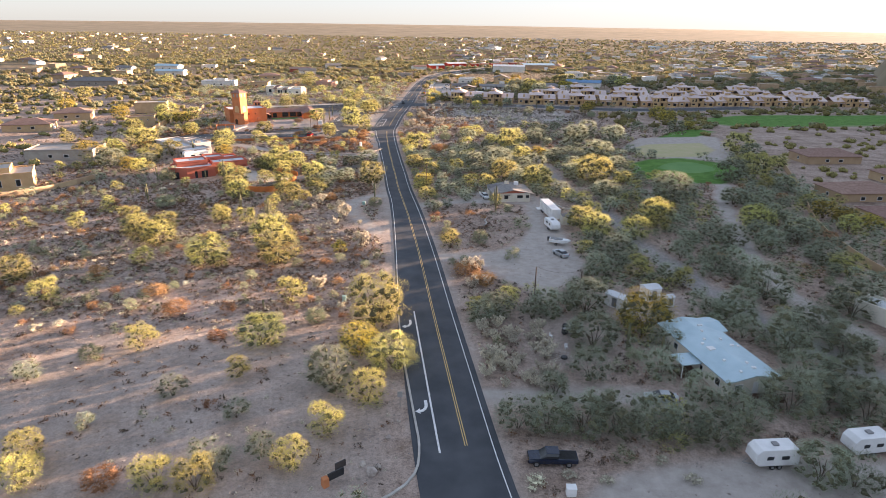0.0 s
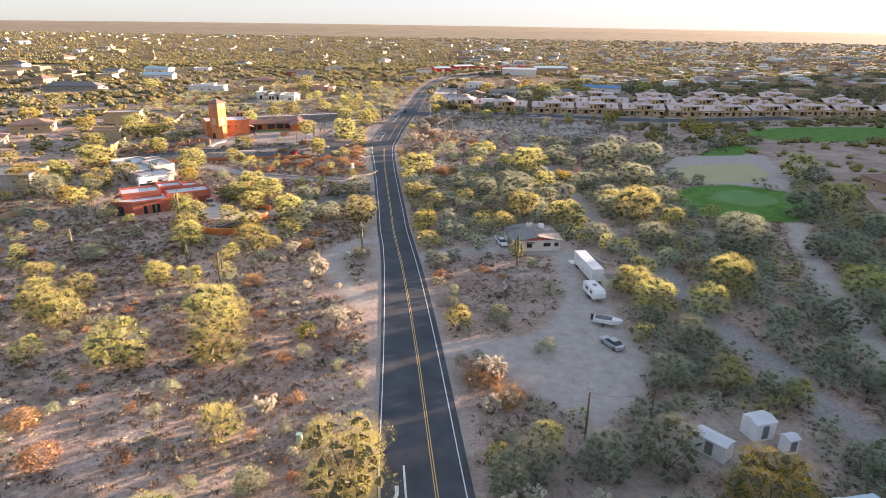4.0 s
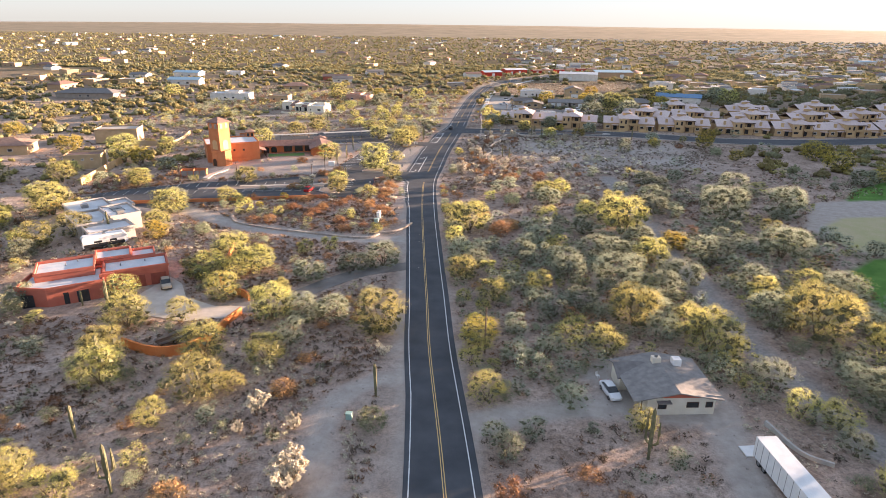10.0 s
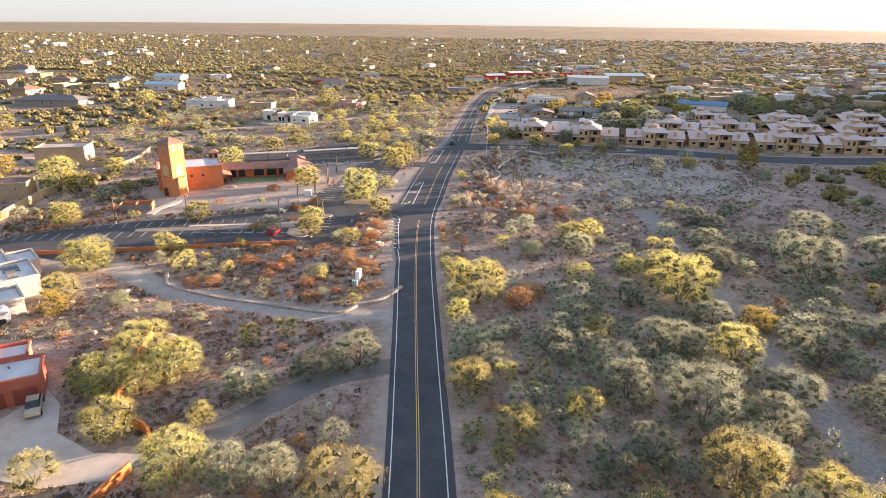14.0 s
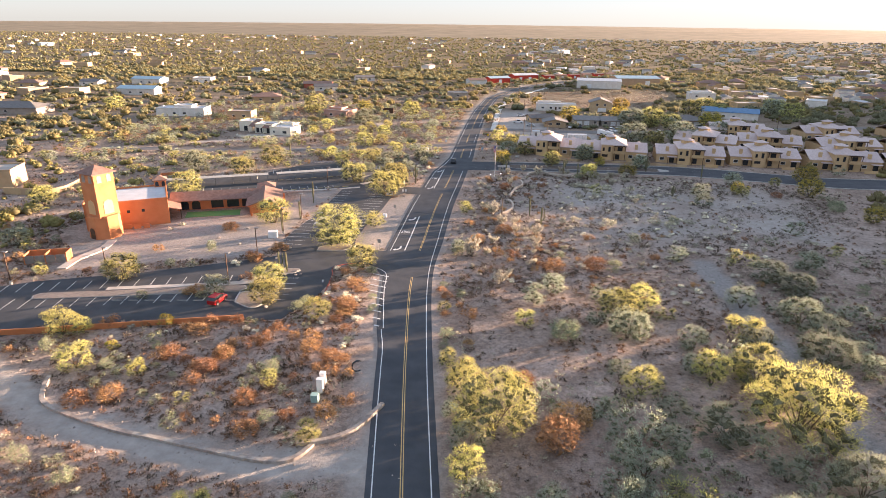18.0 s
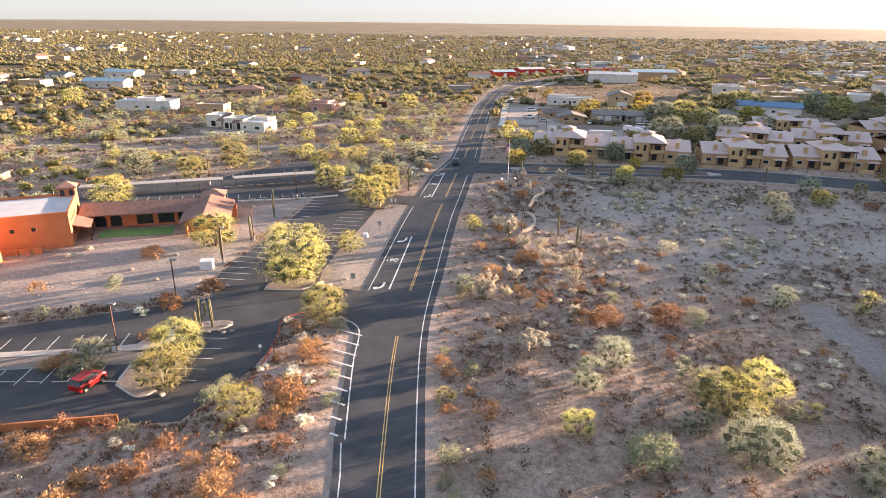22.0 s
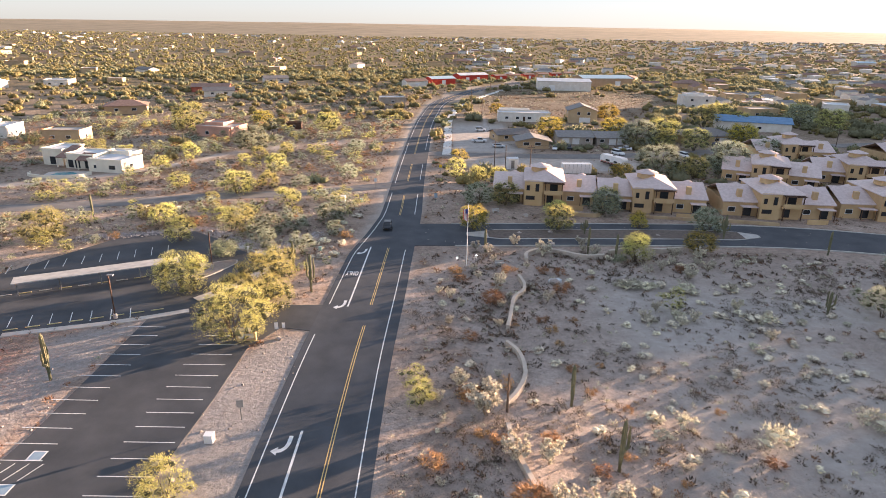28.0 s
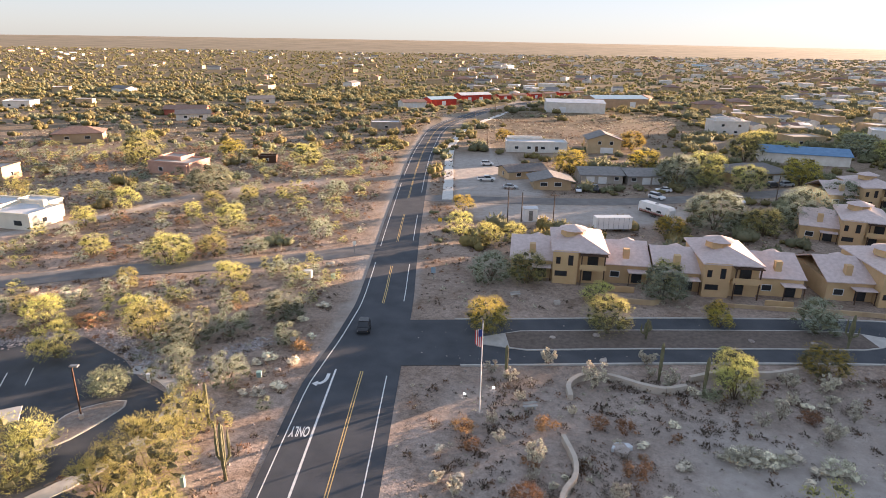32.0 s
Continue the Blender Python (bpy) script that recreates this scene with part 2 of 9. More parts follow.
def part(name, bm, material, parent=None, label="", bevel=0.0):
    """Links a bmesh as one mesh object, under a thing or a part."""
    if bevel:
        bmesh.ops.bevel(bm, geom=list(bm.edges), offset=bevel, segments=1, affect="EDGES", clamp_overlap=True)
    me = bpy.data.meshes.new(name)
    bm.to_mesh(me)
    bm.free()
    me.materials.append(material)
    ob = new(name, me)
    if parent is not None:
        ob.parent = parent
    if label:
        ob["label"] = label
    return ob


def thing(name, m, label, category, group=""):
    ob = new(name)
    ob.matrix_world = m
    ob.empty_display_size = 0.5
    return tagged(ob, label, category, group)


def box(x0, y0, z0, x1, y1, z1, bm=None):
    bm = bm or bmesh.new()
    bmesh.ops.create_cube(bm, size=1, matrix=Matrix.Translation(((x0 + x1) / 2, (y0 + y1) / 2, (z0 + z1) / 2)) @ Matrix.Diagonal((abs(x1 - x0), abs(y1 - y0), abs(z1 - z0), 1)))
    return bm


def cyl(x, y, z0, z1, r0, r1=None, seg=10, bm=None, m=None):
    bm = bm or bmesh.new()
    mm = Matrix.Translation((x, y, (z0 + z1) / 2))
    bmesh.ops.create_cone(bm, cap_ends=True, segments=seg, radius1=r0, radius2=r0 if r1 is None else r1, depth=z1 - z0, matrix=(m or Matrix()) @ mm)
    return bm


def tube(points, radii, seg=6, bm=None):
    """A tapered tube through points."""
    bm = bm or bmesh.new()
    rings = []
    pts = [Vector(p) for p in points]
    for i, p in enumerate(pts):
        d = (pts[min(i + 1, len(pts) - 1)] - pts[max(i - 1, 0)]).normalized()
        q = d.to_track_quat("Z", "Y")
        rings.append([bm.verts.new(p + q @ Vector((radii[i] * math.cos(2 * math.pi * k / seg), radii[i] * math.sin(2 * math.pi * k / seg), 0))) for k in range(seg)])
    for a, b in zip(rings, rings[1:]):
        for k in range(seg):
            bm.faces.new((a[k], a[(k + 1) % seg], b[(k + 1) % seg], b[k]))
    bm.faces.new(rings[0][::-1])
    bm.faces.new(rings[-1])
    return bm


def prism(poly, z0, z1, bm=None):
    bm = bm or bmesh.new()
    area = sum(a[0] * b[1] - b[0] * a[1] for a, b in zip(poly, poly[1:] + poly[:1]))
    if area < 0:
        poly = poly[::-1]
    lo = [bm.verts.new((x, y, z0)) for x, y in poly]
    hi = [bm.verts.new((x, y, z1)) for x, y in poly]
    n = len(poly)
    bm.faces.new(hi)
    bm.faces.new(lo[::-1])
    for i in range(n):
        j = (i + 1) % n
        bm.faces.new((lo[i], lo[j], hi[j], hi[i]))
    return bm


def smooth_line(pts, step=3.0):
    """Catmull-Rom through plan points, at even steps."""
    p = np.array(pts, float)
    p = np.vstack([2 * p[0] - p[1], p, 2 * p[-1] - p[-2]])
    out = []
    for i in range(1, len(p) - 2):
        n = max(2, int(np.linalg.norm(p[i + 1] - p[i]) / step))
        for k in range(n):
            t = k / n
            out.append(0.5 * ((2 * p[i]) + (p[i + 1] - p[i - 1]) * t + (2 * p[i - 1] - 5 * p[i] + 4 * p[i + 1] - p[i + 2]) * t * t + (3 * p[i] - p[i - 1] - 3 * p[i + 1] + p[i + 2]) * t ** 3))
    out.append(p[-2])
    return np.array(out)


def normals_of(line):
    d = np.gradient(line, axis=0)
    d /= np.linalg.norm(d, axis=1)[:, None] + 1e-9
    return np.stack([d[:, 1], -d[:, 0]], 1)      # to the right of the way


def strip(name, line, left, right, z0, z1, material, parent=None):
    """A slab along a line, from offset left to offset right (numbers or arrays; right is positive)."""
    nn = normals_of(line)
    a = line + nn * np.broadcast_to(np.asarray(left, float), (len(line),))[:, None]
    b = line + nn * np.broadcast_to(np.asarray(right, float), (len(line),))[:, None]
    v, f = [], []
    for i in range(len(line)):
        v += [(*a[i], z1), (*b[i], z1), (*a[i], z0), (*b[i], z0)]
    for i in range(len(line) - 1):
        k, j = 4 * i, 4 * i + 4
        f += [(k, k + 1, j + 1, j), (k + 1, k + 3, j + 3, j + 1), (k + 2, k, j, j + 2), (k + 2, j + 2, j + 3, k + 3)]
    e = 4 * (len(line) - 1)
    f += [(0, 2, 3, 1), (e, e + 1, e + 3, e + 2)]
    ob = new(name, mesh_from(name, v, f, material))
    if parent is not None:
        ob.parent = parent
    return ob


def dist_line(X, Y, line):
    """Distance of grid points to a polyline."""
    d = np.full(X.shape, 1e9)
    for a, b in zip(line[:-1], line[1:]):
        ab = b - a
        t = np.clip(((X - a[0]) * ab[0] + (Y - a[1]) * ab[1]) / (ab @ ab + 1e-9), 0, 1)
        d = np.minimum(d, np.hypot(X - a[0] - t * ab[0], Y - a[1] - t * ab[1]))
    return d


def inside(X, Y, poly):
    r = np.zeros(np.shape(X), bool)
    n = len(poly)
    for i in range(n):
        (x0, y0), (x1, y1) = poly[i], poly[(i + 1) % n]
        if y0 != y1:
            r ^= ((y0 > Y) != (y1 > Y)) & (X < (x1 - x0) * (Y - y0) / (y1 - y0) + x0)
    return r


def value_noise(X, Y, scale, seed):
    rs = np.random.RandomState(seed)
    g = rs.rand(256, 256)
    x, y = np.asarray(X) / scale, np.asarray(Y) / scale
    xi, yi = np.floor(x).astype(int), np.floor(y).astype(int)
    fx, fy = x - xi, y - yi
    fx, fy = fx * fx * (3 - 2 * fx), fy * fy * (3 - 2 * fy)
    a, b = g[xi % 256, yi % 256], g[(xi + 1) % 256, yi % 256]
    c, d = g[xi % 256, (yi + 1) % 256], g[(xi + 1) % 256, (yi + 1) % 256]
    return (a * (1 - fx) + b * fx) * (1 - fy) + (c * (1 - fx) + d * fx) * fy


# ---- the plan: lines and plots ----
ROAD = smooth_line([(14, -60), (9, 20), (2.2, 64.3), (-0.6, 83.2), (-3.2, 100.8), (-7.8, 132.8), (-12.8, 164), (-17.9, 192), (-20.8, 211), (-24.7, 236), (-30.2, 273), (-33.9, 304), (-34.6, 330),
                    (-34.9, 359), (-34.4, 383), (-34, 404), (-33.3, 427), (-33.3, 444), (-33.2, 481), (-32.5, 540), (-30.5, 590), (-24.9, 649), (-8.4, 702), (14.7, 755), (60, 815), (140, 860), (260, 890)], 3.0)
WASH = smooth_line([(29, 320), (30, 291), (32, 276), (31.5, 243), (34, 222), (35, 205), (38, 188), (42.5, 173), (45, 158), (46, 143), (50, 130), (53, 116), (58, 102), (64, 87), (72, 70), (80, 45)], 4)
TRAIL = smooth_line([(92, 206), (84, 188), (77, 165), (72, 145), (69, 128), (68, 112), (72, 96)], 4)
LOOP = smooth_line([(-15.5, 186), (-24, 183), (-29.5, 176), (-28.5, 165), (-23.5, 155), (-19, 148)], 3)
HOUSE_DRIVE = smooth_line([(-2, 131.5), (6, 132.5), (14, 136.5), (20, 145), (22.5, 156), (23, 166), (23, 176), (17, 180.5), (8, 180), (-5, 176), (-10, 174)], 3)
LANE_RED = smooth_line([(-26, 229.5), (-36.3, 223.8), (-43, 215.8), (-47.5, 209), (-53.5, 204.5), (-60, 202)], 3)
LANE_WHITE = smooth_line([(-27, 247.5), (-36, 246), (-44, 245), (-56.7, 246.5), (-73, 250.6), (-85, 256.4), (-97, 263), (-108, 262)], 3)
LANE_NORTH = smooth_line([(-36, 455), (-42.5, 452), (-60, 444.5), (-84.5, 439), (-101, 433), (-130, 426), (-180, 424)], 3)
TRACK_NORTH = smooth_line([(-36, 524), (-60, 517), (-91, 498), (-104, 478), (-120, 459), (-150, 440)], 3)
MOBILE_DRIVE = smooth_line([(5.5, 75.5), (14, 76), (24, 76.5), (33, 75)], 3)
CARAVAN_DRIVE = smooth_line([(12, 40), (20, 54), (32, 58), (46, 59), (60, 58)], 3)
CONDO_ROAD = smooth_line([(-33, 412.6), (-24, 413), (-14, 413.4), (11, 414.6), (40, 414.9), (58, 412.9), (76, 408.5), (100, 404), (140, 408), (200, 425)], 3)
BACK_ROAD = smooth_line([(-33, 500), (-22, 498.5), (-5, 497.5), (26, 498), (60, 506), (117, 524), (190, 540)], 3)
FIRE_LOT = [(-3.5, 133), (8, 134), (16, 138), (20, 148), (22, 158), (28, 158), (28.8, 138.6), (29, 128), (25.6, 119), (17.5, 111.5), (10, 120), (3, 129)]
SHOULDER = [(-14.5, 186), (-25, 186), (-26.5, 176), (-24.5, 160), (-21.5, 148), (-19.4, 126), (-17.4, 112), (-10.5, 108)]
GREEN = [(65, 226), (69, 238), (78, 247), (92, 251), (107, 243), (110, 235), (104, 219), (92, 207), (74, 205.5), (66, 214)]
GREEN_IN = [(76.8, 231), (83, 239), (92.4, 243), (98.5, 236), (97, 228), (86, 223)]
SAND = [(76, 258), (80, 273), (88, 281), (114, 287), (114, 270), (103, 255), (80, 251)]
FAIRWAY = [(138, 352), (150, 372), (174, 386), (245, 396), (330, 410), (330, 380), (210, 346), (158, 339)]
FAIRWAY_B = [(98, 300), (108, 316), (126, 330), (134, 322), (118, 304)]
LOT_SOUTH = [(-104, 262), (-93.5, 274.5), (-78, 278), (-60.3, 280.5), (-54, 282), (-50.5, 293), (-50, 300), (-51, 307), (-44.6, 310), (-38, 306), (-38, 318.5), (-44, 318.5), (-50, 320), (-51, 326), (-51, 336), (-49.8, 352), (-49.5, 364), (-46.5, 370), (-41, 369),
             (-40, 378), (-47, 377.5), (-57, 380), (-62, 381.5), (-66.5, 373), (-66.5, 345), (-68, 329), (-68, 320), (-65, 313), (-70, 309.5), (-90, 299), (-108, 292), (-125, 281), (-135, 270)]
LOT_NORTH = [(-135, 366), (-117, 379), (-100, 386), (-87, 410), (-75, 412.5), (-66, 406), (-62, 401.5), (-57, 398), (-56, 391), (-59, 384.5), (-62, 381.5), (-66.5, 373), (-84, 366), (-112, 353)]
HOUSE_PAD = [(10, 182), (6, 188), (10, 194), (20, 193), (27, 185), (26, 176), (18, 176)]
GOLF_DIRT = [(73, 270), (87, 296), (115.6, 310), (128.5, 305), (117, 259), (108.6, 245), (92, 250), (79, 250)]
VACANT = [(-10, 602), (10, 596), (70, 600), (110, 640), (112, 725), (60, 715), (14, 720), (2, 670)]
CLEARING = [(-60, 50), (-68, 70), (-62, 88), (-40, 96), (-22, 92), (-12, 82), (-8, 62), (-14, 45)]
FIELD = [(-25, 318), (-25, 402), (-8, 405), (60, 402), (80, 380), (60, 350), (30, 330), (0, 312)]
CAMP = [(14, 84), (11, 94), (14, 104), (22, 103), (28, 96), (27, 86), (20, 82)]
YARD = [(27, 104), (27, 112), (36, 116), (46, 114), (47, 107), (38, 103)]
VERGE = [(-50, 321), (-51, 330), (-50.5, 345), (-49.3, 362), (-46, 369), (-41.6, 368), (-41.8, 345), (-42, 321), (-45, 319)]
CHAPEL_YARD = [(-118, 306), (-108, 298.5), (-90, 305), (-70, 312), (-68.5, 320), (-69, 345), (-66.8, 372), (-76, 366), (-78, 345), (-84, 338), (-100, 336), (-104, 326), (-112, 316)]
NORTH_LOT = [(-21, 488), (-21, 496), (40, 490), (38, 478), (10, 474), (-12, 478)]
DEALER = [(-20, 503), (-20, 565), (-4, 580), (4, 560), (6, 503)]
BLOCK_PLOTS = []        # houses add their plots here: x, y, radius


def height(X, Y):
    """Gentle swells and hummocks; flat where the ground is worked."""
    h = 1.1 * (value_noise(X, Y, 60, 3) - 0.5) + 0.45 * (value_noise(X, Y, 14, 4) - 0.5) + 0.22 * (value_noise(X, Y, 4.2, 5) - 0.5)
    return h


# ---- ground: one sheet to the horizon ----
def blend(d, edge, soft):
    return np.clip((edge - d) / soft + 0.5, 0, 1)


def zones(X, Y):
    """Dirt, gravel and turf shares of the ground; and how flat it is."""
    jit = 1.6 * (value_noise(X, Y, 5, 11) - 0.5) + 1.2 * (value_noise(X, Y, 2, 12) - 0.5)
    dirt, gravel, turf = np.zeros(X.shape), np.zeros(X.shape), np.zeros(X.shape)
    for line, w in ((HOUSE_DRIVE, 2.4), (LOOP, 2.0), (LANE_WHITE, 2.7), (TRACK_NORTH, 1.8), (MOBILE_DRIVE, 2.2), (CARAVAN_DRIVE, 4.5), (TRAIL, 2.2)):
        dirt = np.maximum(dirt, blend(dist_line(X, Y, line) + jit * 0.6, w, 1.5))
    for poly, share in ((FIRE_LOT, 1), (SHOULDER, 0.3), (HOUSE_PAD, 1), (NORTH_LOT, 1), (DEALER, 1), (GOLF_DIRT, 0.9)):
        loop = np.array(poly + poly[:1], float)
        d = dist_line(X, Y, loop) * np.where(inside(X, Y, poly), -1, 1)
        dirt = np.maximum(dirt, share * blend(d + jit, 0, 2.0))
    for poly in (VERGE, CHAPEL_YARD):
        loop = np.array(poly + poly[:1], float)
        d = dist_line(X, Y, loop) * np.where(inside(X, Y, poly), -1, 1)
        gravel = np.maximum(gravel, 0.8 * blend(d + jit * 0.5, 0, 1.5))
    for poly in (CLEARING, FIELD, CAMP, YARD):
        loop = np.array(poly + poly[:1], float)
        d = dist_line(X, Y, loop) * np.where(inside(X, Y, poly), -1, 1)
        dirt = np.maximum(dirt, 0.35 * blend(d + 3 * jit, 0, 8.0))
    road = dist_line(X, Y, ROAD)
    west = X < np.interp(Y, ROAD[:, 1], ROAD[:, 0])
    dirt = np.maximum(dirt, 0.7 * blend(road + jit * 0.9, np.where(west, 6.0, 4.6), 1.4))
    gravel = np.maximum(gravel, blend(dist_line(X, Y, WASH) + jit * 1.3, 2.7, 1.6))
    for poly in (GREEN, FAIRWAY, FAIRWAY_B):
        loop = np.array(poly + poly[:1], float)
        d = dist_line(X, Y, loop) * np.where(inside(X, Y, poly), -1, 1)
        turf = np.maximum(turf, blend(d, 0, 1.0))
    loop = np.array(SAND + SAND[:1], float)
    sand = blend(dist_line(X, Y, loop) * np.where(inside(X, Y, SAND), -1, 1), 0, 1.5)
    flat = np.maximum.reduce([dirt, turf, sand, blend(road, 14, 8.0)])
    for poly in (LOT_SOUTH, LOT_NORTH):
        loop = np.array(poly + poly[:1], float)
        d = dist_line(X, Y, loop) * np.where(inside(X, Y, poly), -1, 1)
        flat = np.maximum(flat, blend(d, 3, 5.0))
    for line in (LANE_RED, LANE_NORTH, CONDO_ROAD, BACK_ROAD):
        flat = np.maximum(flat, blend(dist_line(X, Y, line), 9, 6.0))
    for x, y, r in BLOCK_PLOTS:
        flat = np.maximum(flat, blend(np.hypot(X - x, Y - y), r + 2, 4.0))
    return dirt, gravel, turf, sand, flat


def spaced(lo, hi, fine0, fine1, step, grow=1.22):
    """Grid lines: even between fine0 and fine1, then ever wider out to lo and hi."""
    mid = list(np.arange(fine0, fine1 + step, step))
    s, v = step, mid[-1]
    while v < hi:
        s *= grow
        v += s
        mid.append(v)
    s, v, low = step, mid[0], []
    while v > lo:
        s *= grow
        v -= s
        low.append(v)
    return np.array(low[::-1] + mid)


BLOCK_PLOTS += [(-90, 212, 17), (-112, 250, 18), (17, 186, 8), (42, 86, 11), (-112, 324, 12), (-95, 345, 18)]
gx, gy = spaced(-6000, 6000, -150, 125, 1.6), spaced(-1500, 6500, 40, 470, 1.6)
GX, GY = np.meshgrid(gx, gy, indexing="ij")
z_dirt, z_gravel, z_turf, z_sand, z_flat = zones(GX, GY)
# more pale dirt over the middle of the field, in random patches
field_dirt = np.clip(np.minimum(np.minimum((GX + 8) / 14, (80 - GX) / 20), np.minimum((GY - 325) / 18, (402 - GY) / 14)), 0, 1)
z_dirt = np.maximum(z_dirt, field_dirt * np.clip(0.35 + 0.9 * value_noise(GX, GY, 9, 92), 0, 0.95))
far_fade = np.clip((1200 - np.hypot(GX, GY - 250)) / 600, 0, 1)
GZ = height(GX, GY) * (1 - z_flat) * far_fade - 0.35 * z_gravel * (GX > 0) - 0.02
nx, ny = GX.shape
idx = np.arange(nx * ny).reshape(nx, ny)
quads = np.stack([idx[:-1, :-1], idx[1:, :-1], idx[1:, 1:], idx[:-1, 1:]], -1).reshape(-1, 4)
ground_me = bpy.data.meshes.new("ground")
ground_me.vertices.add(nx * ny)
ground_me.vertices.foreach_set("co", np.stack([GX, GY, GZ], -1).astype(np.float32).ravel())
ground_me.loops.add(len(quads) * 4)
ground_me.loops.foreach_set("vertex_index", quads.astype(np.int32).ravel())
ground_me.polygons.add(len(quads))
ground_me.polygons.foreach_set("loop_start", np.arange(0, 4 * len(quads), 4, dtype=np.int32))
ground_me.polygons.foreach_set("use_smooth", np.ones(len(quads), bool))
ground_me.update(calc_edges=True)
layer = ground_me.attributes.new("soil", "FLOAT_COLOR", "POINT")
layer.data.foreach_set("color", np.stack([z_dirt, z_gravel, z_turf, z_sand], -1).astype(np.float32).ravel())
ground = tagged(new("ground", ground_me), "stony desert soil with dirt tracks and a gravel wash", "ground", kind="structure")


def ground_z(x, y):
    i = int(np.clip(np.searchsorted(gx, x) - 1, 0, nx - 2))
    j = int(np.clip(np.searchsorted(gy, y) - 1, 0, ny - 2))
    u, v = (x - gx[i]) / (gx[i + 1] - gx[i]), (y - gy[j]) / (gy[j + 1] - gy[j])
    return float((GZ[i, j] * (1 - u) + GZ[i + 1, j] * u) * (1 - v) + (GZ[i, j + 1] * (1 - u) + GZ[i + 1, j + 1] * u) * v)


def ground_material():
    m = bpy.data.materials.new("desert_soil")
    m.use_nodes = True
    n, l = m.node_tree.nodes, m.node_tree.links
    b = n["Principled BSDF"]
    b.inputs["Roughness"].default_value = 0.95
    b.inputs["Specular IOR Level"].default_value = 0.15
    geo = n.new("ShaderNodeNewGeometry")

    def noise_tex(scale, detail=5, rough=0.6):
        t = n.new("ShaderNodeTexNoise")
        t.inputs["Scale"].default_value, t.inputs["Detail"].default_value, t.inputs["Roughness"].default_value = scale, detail, rough
        l.new(geo.outputs["Position"], t.inputs["Vector"])
        return t.outputs[0]

    def ramp(src, stops):
        r = n.new("ShaderNodeValToRGB")
        while len(r.color_ramp.elements) < len(stops):
            r.color_ramp.elements.new(0.5)
        for e, (p, c) in zip(r.color_ramp.elements, stops):
            e.position, e.color = p, (*c, 1)
        l.new(src, r.inputs[0])
        return r.outputs[0]

    def mix(fac, a, c):
        x = n.new("ShaderNodeMix")
        x.data_type = "RGBA"
        l.new(fac, x.inputs[0])
        l.new(a, x.inputs[6])
        l.new(c, x.inputs[7])
        return x.outputs[2]

    soil = ramp(noise_tex(0.035, 6), [(0.30, (0.295, 0.228, 0.185)), (0.50, (0.385, 0.305, 0.252)), (0.72, (0.46, 0.372, 0.315))])
    speck = ramp(noise_tex(1.3, 6, 0.7), [(0.36, (0.66, 0.65, 0.64)), (0.50, (0.97, 0.97, 0.97)), (0.66, (1.2, 1.18, 1.16))])
    mul = n.new("ShaderNodeMix")
    mul.data_type, mul.blend_type = "RGBA", "MULTIPLY"
    mul.inputs[0].default_value = 1
    l.new(soil, mul.inputs[6])
    l.new(speck, mul.inputs[7])
    col = mul.outputs[2]
    for sc, stops in ((0.16, [(0.36, (0.66, 0.62, 0.585)), (0.54, (1, 1, 1)), (0.68, (1.12, 1.12, 1.13))]), (4.5, [(0.34, (0.62, 0.60, 0.58)), (0.48, (1, 1, 1)), (0.66, (1.28, 1.27, 1.26))])):
        layer_mul = n.new("ShaderNodeMix")
        layer_mul.data_type, layer_mul.blend_type = "RGBA", "MULTIPLY"
        layer_mul.inputs[0].default_value = 1
        l.new(col, layer_mul.inputs[6])
        l.new(ramp(noise_tex(sc, 6, 0.7), stops), layer_mul.inputs[7])
        col = layer_mul.outputs[2]
    pebble = n.new("ShaderNodeTexVoronoi")
    pebble.inputs["Scale"].default_value = 2.2
    l.new(geo.outputs["Position"], pebble.inputs["Vector"])
    peb = ramp(pebble.outputs[0], [(0.04, (1, 1, 1)), (0.14, (0, 0, 0))])
    light = n.new("ShaderNodeRGB")
    light.outputs[0].default_value = (0.42, 0.35, 0.29, 1)
    half = n.new("ShaderNodeMath")
    half.operation = "MULTIPLY"
    half.inputs[1].default_value = 0.55
    l.new(peb, half.inputs[0])
    col = mix(half.outputs[0], col, light.outputs[0])
    # beyond the fine grid the brush is too small to be built: a mottle of olive
    pos = n.new("ShaderNodeSeparateXYZ")
    l.new(geo.outputs["Position"], pos.inputs[0])
    far = n.new("ShaderNodeMapRange")
    far.inputs["From Min"].default_value, far.inputs["From Max"].default_value = 360, 760
    l.new(pos.outputs[1], far.inputs[0])
    brush = ramp(noise_tex(0.03, 8, 0.8), [(0.38, (0.115, 0.10, 0.05)), (0.62, (0.245, 0.185, 0.115))])
    col = mix(far.outputs[0], col, brush)
    att = n.new("ShaderNodeAttribute")
    att.attribute_name = "soil"
    sep = n.new("ShaderNodeSeparateColor")
    l.new(att.outputs["Color"], sep.inputs[0])
    dirt = ramp(noise_tex(0.5, 6, 0.65), [(0.3, (0.34, 0.305, 0.27)), (0.7, (0.48, 0.437, 0.394))])
    col = mix(sep.outputs[0], col, dirt)
    grav = ramp(noise_tex(1.6, 6, 0.8), [(0.32, (0.19, 0.175, 0.16)), (0.66, (0.43, 0.40, 0.375))])
    col = mix(sep.outputs[1], col, grav)
    turf = ramp(noise_tex(0.22, 5), [(0.35, (0.075, 0.165, 0.03)), (0.65, (0.125, 0.24, 0.05))])
    col = mix(sep.outputs[2], col, turf)
    sand = ramp(noise_tex(0.2, 5), [(0.35, (0.46, 0.40, 0.25)), (0.65, (0.40, 0.385, 0.20))])
    col = mix(att.outputs["Alpha"], col, sand)
